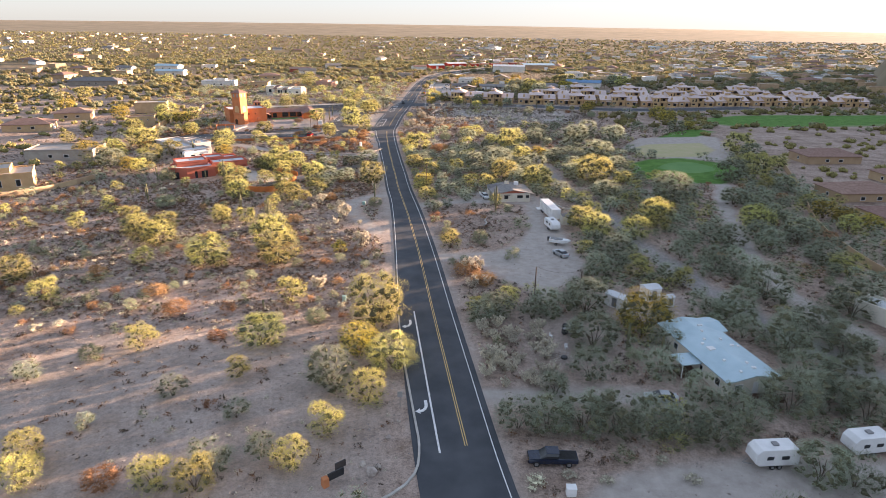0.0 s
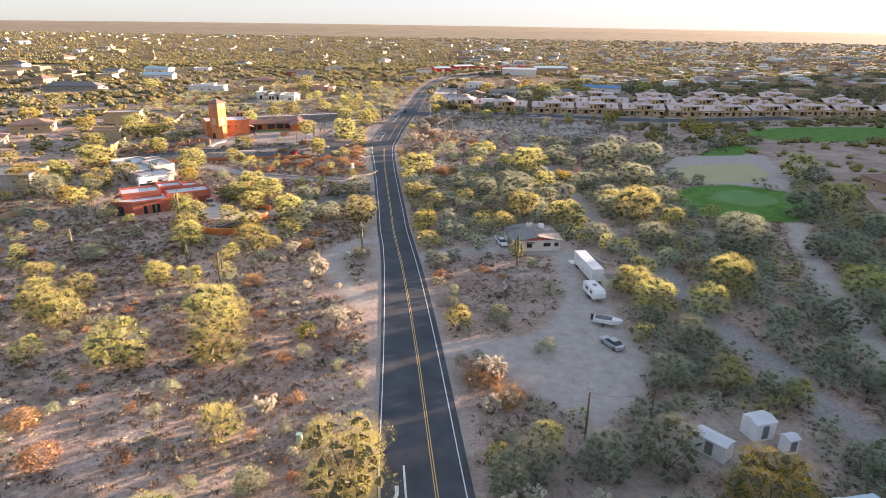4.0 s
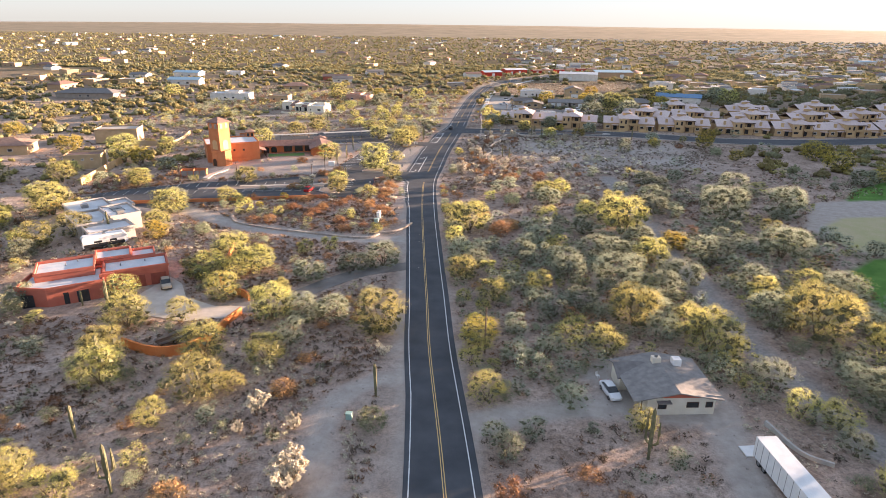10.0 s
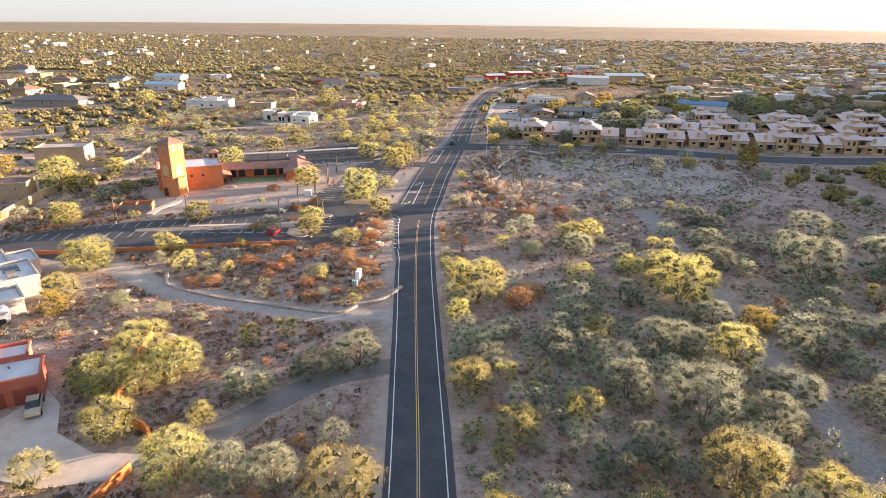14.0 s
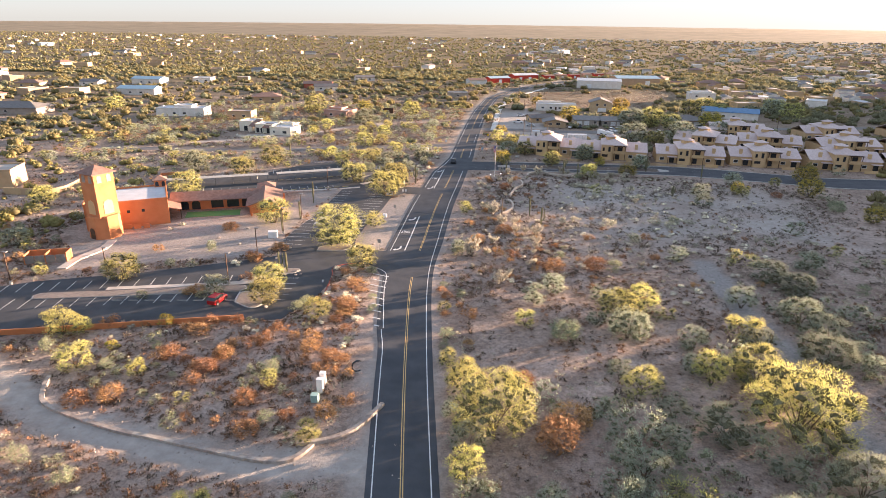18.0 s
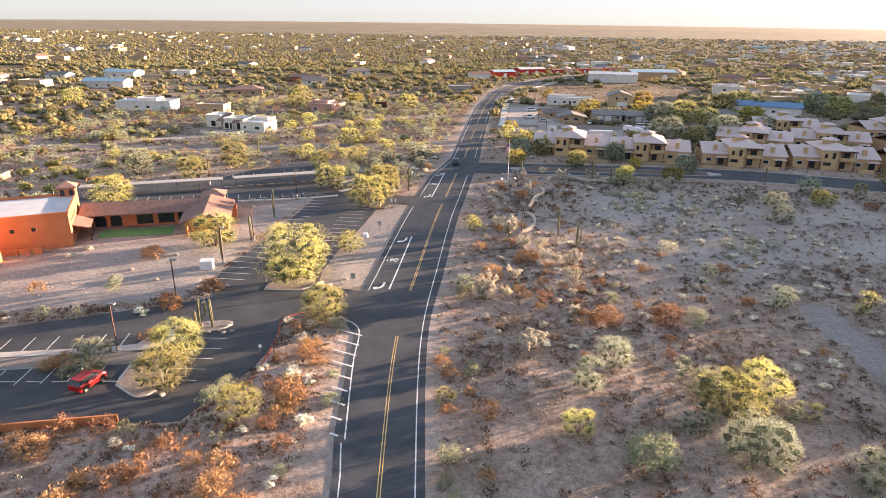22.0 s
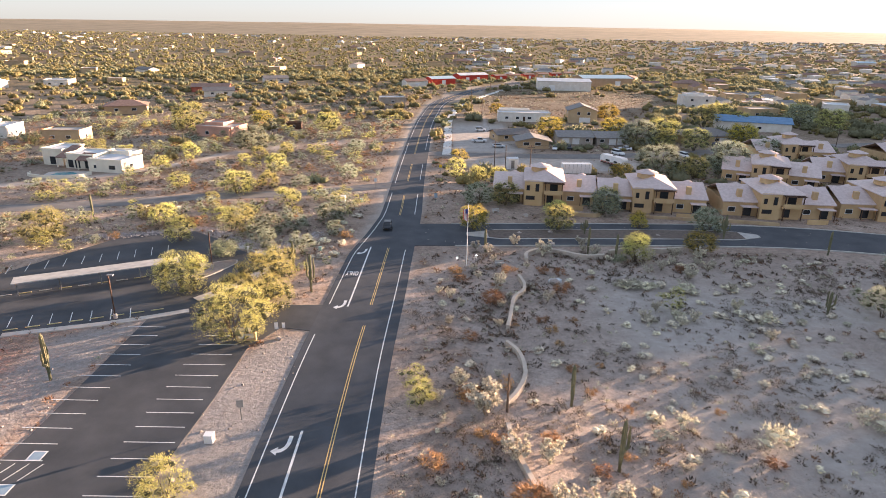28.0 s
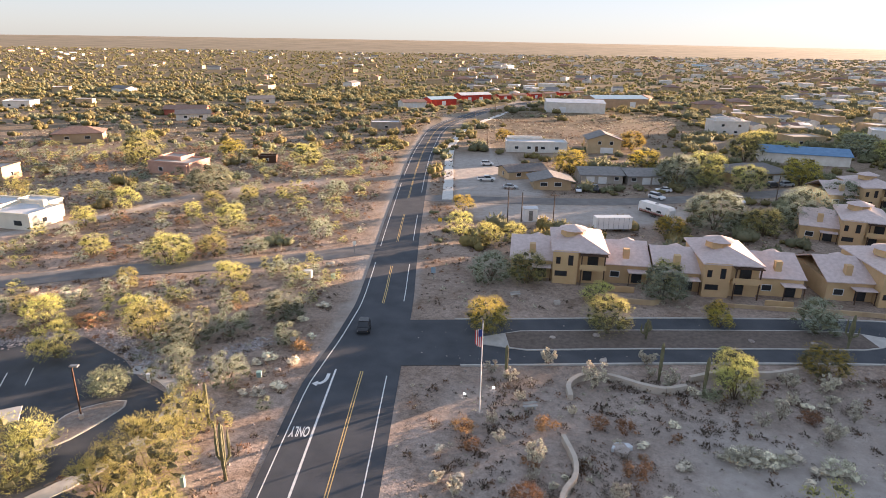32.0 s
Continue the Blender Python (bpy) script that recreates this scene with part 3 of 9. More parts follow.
    l.new(col, b.inputs["Base Color"])
    bump = n.new("ShaderNodeBump")
    bump.inputs["Strength"].default_value, bump.inputs["Distance"].default_value = 0.8, 0.35
    l.new(noise_tex(1.1, 8, 0.7), bump.inputs["Height"])
    l.new(bump.outputs[0], b.inputs["Normal"])
    return m


ground_me.materials.append(ground_material())
GREEN_TURF = mat("putting_green", (0.10, 0.21, 0.06), (0.15, 0.27, 0.085), 0.15, 0.95, 0.1, 3)
tagged(new("putting_green", mesh_from("putting_green", [(x, y, 0.03) for x, y in smooth_line(GREEN_IN + GREEN_IN[:1], 2)[:-1]],
       [list(range(len(smooth_line(GREEN_IN + GREEN_IN[:1], 2)) - 1))[::-1]], GREEN_TURF)), "closely mown pale green golf putting surface", "golf green", kind="structure")

# a rise at the far edge, its height set so the horizon fits the camera's view
def ridge(name, x0, x1, y, h0, h1, seed, label, mt, near=500, back=400, rough=1.0):
    xs = np.linspace(x0, x1, 140)
    v, f = [], []
    for i, x in enumerate(xs):
        e = math.sin(math.pi * i / 139) ** 0.35
        top = (h0 + (h1 - h0) * (i / 139) + rough * (10 * (value_noise(x, 0.0, 420, seed) - 0.5) + 5 * (value_noise(x, 0.0, 90, seed + 1) - 0.5))) * e
        v += [(x, y - near, -1), (x, y - 0.45 * near, 0.5 * top), (x, y, top), (x, y + back, -1)]
    for i in range(139):
        k = 4 * i
        f += [(k + j, k + 4 + j, k + 5 + j, k + 1 + j) for j in range(3)]
    return tagged(new(name, mesh_from(name, v, f, mt, True)), label, "hills", kind="structure")


HILLS = mat("far_brush", (0.17, 0.145, 0.085), (0.29, 0.235, 0.155), 0.012, 0.95, 0, 0.07)
ridge("backdrop", -4600, 4600, 4250, 47, 45, 31, "brush-covered rise set to the horizon's height in view", HILLS, 1700, 400, 0.12)
ridge("backdrop_hill", 1010, 1900, 1330, 30, 44, 41, "dark rocky hill on the horizon", HILLS, 200, 200)

# an unseen hill, added east of the road to keep the low sun off the wash
def shade_hill():
    crest = smooth_line([(318, -60), (335, 60), (345, 150), (362, 250), (382, 370), (402, 470), (428, 576), (470, 640), (505, 700), (545, 765), (585, 820), (630, 885)], 4)
    nn = normals_of(crest)
    tan_el, sx = math.tan(radians(SUN_EL)), math.sin(radians(SUN_AZ))
    v, f = [], []
    for i, (p, q) in enumerate(zip(crest, nn)):
        # crest heights follow from where the hill's shadow should end on the ground
        reach = np.interp(p[1], (0, 255, 310, 324, 338, 385, 412, 430, 470, 505, 525, 556, 582, 588, 630, 633, 660, 690, 740, 795, 885), (-44, -42, -34, -14, 4, 12, 14, 24, 30, 15, 0, -4, -6, 14, 13, -40, -32, -20, -5, -3, 0))
        top = (p[0] - reach) / sx * tan_el + 1.5 * (value_noise(p[1], 3.0, 16, 51) - 0.5) + 1.0 * (value_noise(p[1], 9.0, 7, 52) - 0.5)
        top *= min(1, (i + 1) / 5, (len(crest) - i) / 5)
        for o, k in ((-46, 0), (-30, 0.42), (-14, 0.8), (0, 1), (26, 0.72), (70, 0.35), (130, 0)):
            w = 1 + 0.12 * (value_noise(p[0] + o, p[1], 22, 53) - 0.5) if 0 < k < 1 else 1
            v.append((p[0] + q[0] * o, p[1] + q[1] * o, top * k * w - (1 if k == 0 else 0)))
    for i in range(len(crest) - 1):
        for j in range(6):
            k = 7 * i + j
            f.append((k, k + 1, k + 8, k + 7))
    return tagged(new("hill", mesh_from("hill", v, f, HILLS, True)), "unseen brush-covered hill added to block the low sun", "hill", kind="structure")


shade_hill()

# ---- the road ----
ROAD_Y = ROAD[:, 1]


def profile(pairs):
    p = np.array(pairs, float)
    return np.interp(ROAD_Y, p[:, 0], p[:, 1])


LEFT = profile([(-60, -6.6), (103, -6.5), (142, -5.0), (180, -3.4), (240, -3.4), (275, -3.8), (282, -4.6), (305, -5.2), (307, -6.9), (386, -6.5), (400, -6.3), (413, -4.6), (425, -3.6), (440, -3.4), (900, -3.4)])
road = tagged(strip("road", ROAD, LEFT - profile([(0, 0.25), (110, 0.25), (180, 0.7), (300, 0.7), (305, 0.9), (900, 0.8)]), profile([(0, 4.3), (310, 4.3), (325, 4.7), (380, 5.0), (420, 5.0), (460, 4.6), (900, 4.4)]), -0.4, 0.05, ASPHALT),
              "dark freshly sealed two-lane asphalt road", "road", kind="structure")


def marking(name, offset0, offset1, y0, y1, material, label, base=ROAD, z=0.056):
    sel = (base[:, 1] >= y0 - 3) & (base[:, 1] <= y1 + 3)
    line = base[sel].copy()
    def cut(y):
        return np.array([np.interp(y, line[:, 1], line[:, 0]), y])
    keep = line[(line[:, 1] > y0) & (line[:, 1] < y1)]
    line2 = np.vstack([cut(y0), keep, cut(y1)])
    nn = normals_of(line2)
    o0, o1 = (np.interp(line2[:, 1], ROAD_Y, o) if isinstance(o, np.ndarray) else np.full(len(line2), o) for o in (offset0, offset1))
    a, b = line2 + nn * o0[:, None], line2 + nn * o1[:, None]
    v, f = [], []
    for p, q in zip(a, b):
        v += [(*p, z), (*q, z)]
    for i in range(len(line2) - 1):
        f.append((2 * i, 2 * i + 1, 2 * i + 3, 2 * i + 2))
    ob = new(name, mesh_from(name, v, f, material))
    ob.parent = road
    if label:
        ob["label"] = label
    return ob


for y0, y1 in ((64.3, 304), (319.5, 371), (378, 404), (426, 444), (459, 481), (498, 680), (684, 745)):
    for o in (-0.20, 0.09):
        marking("yellow_line", o, o + 0.11, y0, y1, PAINT_Y, "double yellow centre line")
for y0, y1 in ((-20, 403), (427, 445), (460, 481), (505, 800)):
    marking("edge_line", 3.3, 3.44, y0, y1, PAINT_W, "white edge line")
for y0, y1 in ((108, 281), (319, 368), (378, 446), (456, 517), (528, 800)):
    marking("edge_line", LEFT, LEFT + 0.14, y0, y1, PAINT_W, "white edge line")
for y0, y1 in ((63.3, 103), (319.6, 346.4), (377.2, 404.3)):
    marking("turn_lane_line", -3.62, -3.36, y0, y1, PAINT_W, "broad white turn lane line")


def turn_arrow(x, y, s, yaw):
    """A curved arrow painted on the lane, for traffic that comes down the road."""
    pts = [(-0.10, 1.0), (-0.10, 0.2), (-0.02, -0.15), (0.22, -0.42), (0.45, -0.5), (0.45, -0.22), (1.0, -0.68), (0.45, -1.12), (0.45, -0.85), (0.12, -0.78), (-0.22, -0.45), (-0.42, 0.0), (-0.45, 0.4), (-0.45, 1.0)]
    bm = bmesh.new()
    bm.faces.new([bm.verts.new((px * s * 0.85, py * s, 0)) for px, py in pts])
    bmesh.ops.triangulate(bm, faces=bm.faces[:])
    ob = part("turn_arrow", bm, PAINT_W, road, "white painted turn arrow")
    ob.matrix_world = pose(x, y, 0.058, 0, 0, yaw)
    return ob


def lane_word(x, y, yaw, sx, sy):
    cu = bpy.data.curves.new("ONLY", "FONT")
    cu.body, cu.align_x, cu.align_y, cu.size = "ONLY", "CENTER", "CENTER", 1.0
    cu.offset = 0.02
    tmp = new("word", cu)
    dg = bpy.context.evaluated_depsgraph_get()
    me = bpy.data.meshes.new_from_object(tmp.evaluated_get(dg))
    bpy.data.objects.remove(tmp)
    me.materials.clear()
    me.materials.append(PAINT_W)
    ob = new("lane_word", me)
    ob.parent = road
    ob.matrix_world = pose(x, y, 0.058, 0, 0, yaw) @ Matrix.Diagonal((sx, sy, 1, 1))
    return ob


# arrows point to the traffic's right-hand turn, words face the coming traffic
for x, y, yaw in ((-7.6, 97.5, 8), (-3.6, 72.5, 8), (-39.6, 320.8, 0), (-39.6, 344, 0), (-39.0, 378, 0), (-38.6, 401.8, -2)):
    ob = turn_arrow(x, y, 1.5, yaw)
    ob.scale.x = -1
for x, y in ((-39.9, 333), (-39.2, 390.8)):
    lane_word(x, y, 180, 0.80, 2.6)
# hatched gore by the chapel's entry
for k, y in enumerate(np.linspace(281.5, 303.5, 9)):
    w = 0.5 + 3.4 * min(1, (y - 278) / 22)
    cx = float(np.interp(y, ROAD_Y, ROAD[:, 0])) - 4.9
    bm = box(-w, -0.14, 0.0, 0, 0.14, 0.006)
    ob = part("hatch_bar", bm, PAINT_W, road)
    ob.matrix_world = pose(cx, y, 0.053, 0, 0, -20)
gl = smooth_line([(-44.8, 308), (-42, 307.8), (-40, 306), (-39.1, 303), (-38.2, 296), (-35.4, 281)], 1.0)
strip("gore_line", gl, -0.08, 0.08, 0.053, 0.058, PAINT_W, road)["label"] = "white line round the hatched area"

# other paved ways
for nm, line, w, mt, lab in (("lane", LANE_RED, 2.1, ASPHALT_DUSTY, "narrow grey paved driveway lined with stones"), ("lane", LANE_NORTH, 3.0, ASPHALT_DUSTY, "cracked grey asphalt side road")):
    tagged(strip(nm, line, -w, w, -0.3, 0.045, mt), lab, "road", kind="structure")
tagged(strip("back_street", BACK_ROAD, -3.6, 3.6, -0.3, 0.046, ASPHALT_DUSTY), "grey asphalt residential street", "road", kind="structure")
tagged(strip("condo_road", CONDO_ROAD, -7.1, 7.1, -0.3, 0.045, ASPHALT), "dark asphalt entry road split by a planted island", "road", kind="structure")
isl = CONDO_ROAD[(CONDO_ROAD[:, 0] > -20.5) & (CONDO_ROAD[:, 0] < 44.5)]
ends = np.sqrt(np.clip(np.minimum(np.arange(len(isl)), np.arange(len(isl))[::-1]) / 2.0 + 0.08, 0, 1))
tagged(strip("road_island", isl, 0.1 - 3.1 * ends, 0.1 + 3.1 * ends, 0.0, 0.16, CONCRETE), "pale concrete kerb round the planted road island", "kerb", kind="structure")
tagged(strip("island_soil", isl[1:-1], 0.1 - 2.8 * ends[1:-1], 0.1 + 2.8 * ends[1:-1], 0.1, 0.18, mat("island_gravel", (0.10, 0.08, 0.065), (0.18, 0.145, 0.12), 1.5, 0.95, 0.4, 12)), "gravel soil of the road island", "ground", kind="structure")
edge = CONDO_ROAD[(CONDO_ROAD[:, 0] > -22)]
for o0, o1 in ((-7.4, -7.05), (7.05, 7.4)):
    tagged(strip("kerb", edge, o0, o1, -0.1, 0.16, CONCRETE), "pale concrete kerb along the entry road", "kerb", kind="structure")
tagged(strip("kerb", smooth_line([(-10.3, 104), (-8.8, 93), (-7.4, 84), (-4.9, 70), (-3.9, 64), (-4.1, 59), (-6.5, 55.5), (-11, 53), (-20, 51.5)], 1.5), -0.3, 0.0, -0.1, 0.2, CONCRETE), "pale concrete kerb bending into a side street", "kerb", kind="structure")
tagged(strip("side_street", smooth_line([(2, 47), (-8, 47), (-25, 45), (-60, 40)], 3), -6.5, 5, -0.3, 0.044, ASPHALT_OLD), "asphalt side street", "road", kind="structure")
for nm, poly in (("parking_lot", LOT_SOUTH), ("parking_lot", LOT_NORTH)):
    tagged(part(nm, prism(poly, -0.3, 0.047 if poly is LOT_SOUTH else 0.043), ASPHALT_LOT), "dark sealed asphalt parking lot with white stall lines", "parking lot", kind="structure")
tagged(strip("sidewalk", smooth_line([(-22.3, 497), (-21.6, 530), (-21.2, 565), (-18.6, 603), (-12, 640), (-3, 672), (18, 726)], 4), -1.5, 1.5, -0.2, 0.14, WALK_PALE), "pale concrete sidewalk beside the road", "sidewalk", kind="structure")
drive = [(-77, 205), (-75, 216), (-71, 213), (-67, 207), (-60, 204), (-54, 204.5), (-54.5, 200), (-62, 197.5), (-70, 198.5)]
tagged(part("driveway", prism(drive, -0.3, 0.06), CONCRETE_DRIVE), "pale tan concrete driveway before the red house", "driveway", kind="structure")


# ---- plants ----
def spray_crown(seed, r, h, n, length, width, low=-0.8, up=0.5, clumps=16, lump=0.42, core=0.72):
    """Fine leaf sprays round lumpy clumps over an uneven dome that reaches the ground: an array of triangles."""
    rs = np.random.RandomState(seed)
    a = rs.uniform(0, 2 * math.pi, clumps)
    z = low + (0.72 - low) * rs.rand(clumps) ** 0.85
    rho = np.sqrt(np.clip(1 - np.clip(z + 0.15, 0, 1) ** 2, 0.05, 1)) * np.where(z < -0.45, 0.62, 0.78) * np.sqrt(rs.uniform(0.3, 1, clumps))
    c = np.stack([rho * np.cos(a), rho * np.sin(a), z], 1)
    cr = lump * (0.7 + 0.6 * rs.rand(clumps))
    k = rs.randint(0, clumps, n)
    d = rs.normal(size=(n, 3))
    d[:, 2] += 0.35
    d /= np.linalg.norm(d, axis=1)[:, None]
    p = c[k] + d * (cr[k] * (0.68 + 0.34 * rs.rand(n)))[:, None]
    p[:, 2] = np.where(p[:, 2] < -0.98, -1.96 - p[:, 2], p[:, 2])
    way = d * 0.8 + p * 0.4 + rs.normal(size=(n, 3)) * 0.5
    way[:, 2] += up
    way /= np.linalg.norm(way, axis=1)[:, None]
    side = np.cross(way, rs.normal(size=(n, 3)))
    side /= np.linalg.norm(side, axis=1)[:, None]
    scale, lift = np.array([r * 1.17, r * 1.17, h * 0.55]), np.array([0, 0, h * 0.54])
    P = p * scale + lift
    L = (length * (0.6 + 0.8 * rs.rand(n)))[:, None]
    W = (width * (0.6 + 0.8 * rs.rand(n)))[:, None]
    out = [np.stack([P - side * W, P + side * W, P + way * L], 1)]
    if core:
        # the dense inner foliage of each clump; trees colour it dark for inner shade
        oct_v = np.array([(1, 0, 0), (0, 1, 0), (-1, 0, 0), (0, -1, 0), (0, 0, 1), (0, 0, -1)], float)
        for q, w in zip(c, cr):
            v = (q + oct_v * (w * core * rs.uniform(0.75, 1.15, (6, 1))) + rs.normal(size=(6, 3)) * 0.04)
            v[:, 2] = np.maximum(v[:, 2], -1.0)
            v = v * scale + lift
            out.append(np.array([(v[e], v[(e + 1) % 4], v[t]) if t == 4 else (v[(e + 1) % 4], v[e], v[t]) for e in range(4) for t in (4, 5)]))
    return np.concatenate(out)


def stems_mesh(name, seed, r, h, n, thick, material):
    rs = random.Random(seed)
    bm = bmesh.new()
    for i in range(n):
        a = 2 * math.pi * (i + rs.random() * 0.7) / n
        e = r * (0.25 + 0.3 * rs.random())
        top = h * (0.4 + 0.25 * rs.random())
        p0 = (0.12 * math.cos(a) * thick * 8, 0.12 * math.sin(a) * thick * 8, -0.25)
        p1 = (e * 0.35 * math.cos(a), e * 0.35 * math.sin(a), top * 0.4)
        p2 = (e * math.cos(a + 0.3), e * math.sin(a + 0.3), top)
        tube([p0, p1, p2], [thick, thick * 0.7, thick * 0.25], 5, bm)
    me = bpy.data.meshes.new(name)
    bm.to_mesh(me)
    bm.free()
    me.materials.append(material)
    return me


KINDS, BIG = {}, {}


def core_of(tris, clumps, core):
    """Marks the last triangles of a crown: its inner twigs, coloured dark for the shade there."""
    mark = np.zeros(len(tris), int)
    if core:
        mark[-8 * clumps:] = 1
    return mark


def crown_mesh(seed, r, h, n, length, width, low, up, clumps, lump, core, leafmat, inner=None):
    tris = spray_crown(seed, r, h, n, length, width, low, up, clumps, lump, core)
    return tri_mesh("crown", tris, leafmat, inner or SHADED_TWIGS, core_of(tris, clumps, core))


def plant_kind(kind, label, category, variants, leafmat, r, h, n, length, width, low=-0.8, up=0.5, clumps=16, stems=5, thick=0.07, lump=0.42, core=0.72):
    made = []
    # trees get the shade-dark core, shrubs keep their leaf colour inside
    inner = SHADED_TWIGS if stems else leafmat
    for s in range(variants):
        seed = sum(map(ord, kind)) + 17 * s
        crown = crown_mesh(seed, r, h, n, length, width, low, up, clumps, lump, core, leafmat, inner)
        trunk = stems_mesh("trunk", seed, r, h, stems, thick, BARK) if stems else None
        made.append((crown, trunk))
    if r > 1:
        for s in range(2):
            seed = sum(map(ord, kind)) + 17 * s + 5
            trunk = stems_mesh("trunk", seed, 2 * r, 1.8 * h, stems + 1, 1.8 * thick, BARK) if stems else None
            BIG.setdefault(kind, []).append((crown_mesh(seed, 1.9 * r, 1.75 * h, int(3.2 * n), length, width, low, up, 80, 0.25, 0.38, leafmat, inner), trunk))
    KINDS[kind] = (label, category, made)


plant_kind("palo_verde_tree", "yellow-green palo verde tree with airy foliage, on desert soil", "tree", 4, LEAF_PALO, 2.5, 3.7, 4300, 0.19, 0.027, up=0.8, clumps=34, lump=0.28, low=-0.75, core=0.36)
plant_kind("mesquite_tree", "grey-green mesquite tree with dense rounded foliage", "tree", 3, LEAF_GREEN, 2.5, 3.5, 4200, 0.19, 0.027, up=0.75, clumps=34, lump=0.28, core=0.36)
plant_kind("creosote_bush", "olive creosote bush with upright twigs", "shrub", 3, LEAF_OLIVE, 1.4, 1.9, 1250, 0.2, 0.028, up=0.9, stems=0, clumps=18, lump=0.36, core=0.36)
plant_kind("dry_bush", "dry rust-brown desert shrub", "shrub", 2, LEAF_RUST, 1.3, 1.3, 800, 0.22, 0.026, up=0.7, stems=0, clumps=18, lump=0.34, core=0.5)
plant_kind("yellow_tree", "bright yellow-leaved desert tree", "tree", 2, LEAF_YELLOW, 2.3, 3.4, 3600, 0.2, 0.03, up=0.8, clumps=34, lump=0.28, low=-0.75, core=0.36)
plant_kind("brittle_bush", "rounded pale grey-green brittlebush", "shrub", 2, LEAF_GREY, 0.8, 0.7, 380, 0.14, 0.03, up=0.6, stems=0, clumps=12, core=0.6)
plant_kind("straw_tuft", "rounded straw-coloured dry bush", "shrub", 2, LEAF_CREAM, 0.75, 0.65, 360, 0.12, 0.026, up=0.4, stems=0, clumps=14, lump=0.56, core=0.8)


def cholla_kind():
    """Cholla: dark forked stems that carry pale bristly joints."""
    made = []
    for s in range(3):
        rs = np.random.RandomState(300 + s)
        rr = random.Random(300 + s)
        bm = bmesh.new()
        tips = []
        for i in range(6):
            a = i * 1.05 + rr.random()
            p1 = Vector((0.25 * math.cos(a), 0.25 * math.sin(a), 0.55 + 0.2 * rr.random()))
            p2 = Vector((0.62 * math.cos(a + 0.3), 0.62 * math.sin(a + 0.3), 1.0 + 0.45 * rr.random()))
            tube([(0, 0, -0.15), p1, p2], [0.05, 0.04, 0.03], 5, bm)
            tips += [p1 * 1.05, (p1 + p2) * 0.5, p2, p2 + Vector((0.1, 0.1, 0.12))]
        bmesh.ops.remove_doubles(bm, verts=[v for v in bm.verts if v.co.z < 0.0], dist=0.2)
        me = bpy.data.meshes.new("stem")
        bm.to_mesh(me)
        bm.free()
        me.materials.append(CHOLLA_STEM)
        tr = []
        for p in tips:
            for j in range(3):
                q = np.array(p) + rs.normal(size=3) * 0.14
                d = rs.normal(size=(26, 3))
                d /= np.linalg.norm(d, axis=1)[:, None]
                side = np.cross(d, rs.normal(size=(26, 3)))
                side /= np.linalg.norm(side, axis=1)[:, None]
                c = q + d * 0.04
                tr.append(np.stack([c - side * 0.05, c + side * 0.05, c + d * 0.15], 1))
        made.append((tri_mesh("crown", np.concatenate(tr), CHOLLA), me))
    KINDS["cholla"] = ("teddy-bear cholla cactus with pale bristly joints on dark stems", "cactus", made)


cholla_kind()
TAKEN = []


def plant(kind, x, y, size=1.0, tall=1.0, rs=random):
    if kind == "palo_verde_tree" and y < 330 and x > np.interp(y, ROAD_Y, ROAD[:, 0]) + 12 and rs.random() < 0.55:
        kind = "mesquite_tree"
    if kind == "mesquite_tree" and y > 395 and x > -30 and rs.random() < 0.7:
        kind = "palo_verde_tree"
    label, category, made = KINDS[kind]
    if size > 1.3 and kind in BIG:
        made, size = BIG[kind], size / 1.9
    crown, trunk = made[rs.randrange(len(made))]
    if trunk is None:
        ob = tagged(new(kind, crown), label, category, category + "s of the desert")
        ob.matrix_world = pose(x, y, ground_z(x, y), 0, 0, rs.uniform(0, 360)) @ Matrix.Diagonal((size, size, size * tall, 1))
        TAKEN.append((x, y, 2.0 * size))
        return ob
    ob = thing(kind, pose(x, y, ground_z(x, y), 0, 0, rs.uniform(0, 360)) @ Matrix.Diagonal((size, size, size * tall, 1)), label, category, category + "s of the desert")
    for nm, me in (("trunk", trunk), ("crown", crown)):
        new(nm, me).parent = ob
    TAKEN.append((x, y, 2.0 * size * (1.9 if made is BIG.get(kind) else 1)))
    return ob


CLEAR_LINES = [(ROAD, 5.6), (LANE_RED, 3.2), (LANE_NORTH, 4.2), (LANE_WHITE, 3.0), (CONDO_ROAD, 11), (BACK_ROAD, 6), (HOUSE_DRIVE, 3.2), (LOOP, 2.6), (MOBILE_DRIVE, 3), (CARAVAN_DRIVE, 6), (TRACK_NORTH, 2.6), (TRAIL, 3.0), (WASH, 3.2)]
CLEAR_SPOTS = [(18.2, 86.8, 6.5), (24, 91, 4), (44.8, 73.5, 5.5), (30, 75.4, 4), (37, 109, 6), (34, 80, 3), (12.6, 61.6, 4), (26, 152, 7), (27, 166, 5)]
CLEAR_POLYS = [LOT_SOUTH, LOT_NORTH, FIRE_LOT, GREEN, SAND, FAIRWAY, HOUSE_PAD, drive, CAMP, YARD, NORTH_LOT, DEALER, VERGE, CHAPEL_YARD, GOLF_DIRT]


def free(X, Y, pad=0.0):
    ok = (X > np.interp(Y, ROAD_Y, ROAD[:, 0])) | (dist_line(X, Y, ROAD[::2]) > 8 + pad)
    for line, w in CLEAR_LINES:
        ok &= dist_line(X, Y, line[::2] if len(line) > 60 else line) > w + pad
    for poly in CLEAR_POLYS:
        ok &= ~inside(X, Y, poly)
    for x, y, r in BLOCK_PLOTS + CLEAR_SPOTS:
        ok &= np.hypot(X - x, Y - y) > r + pad
    return ok


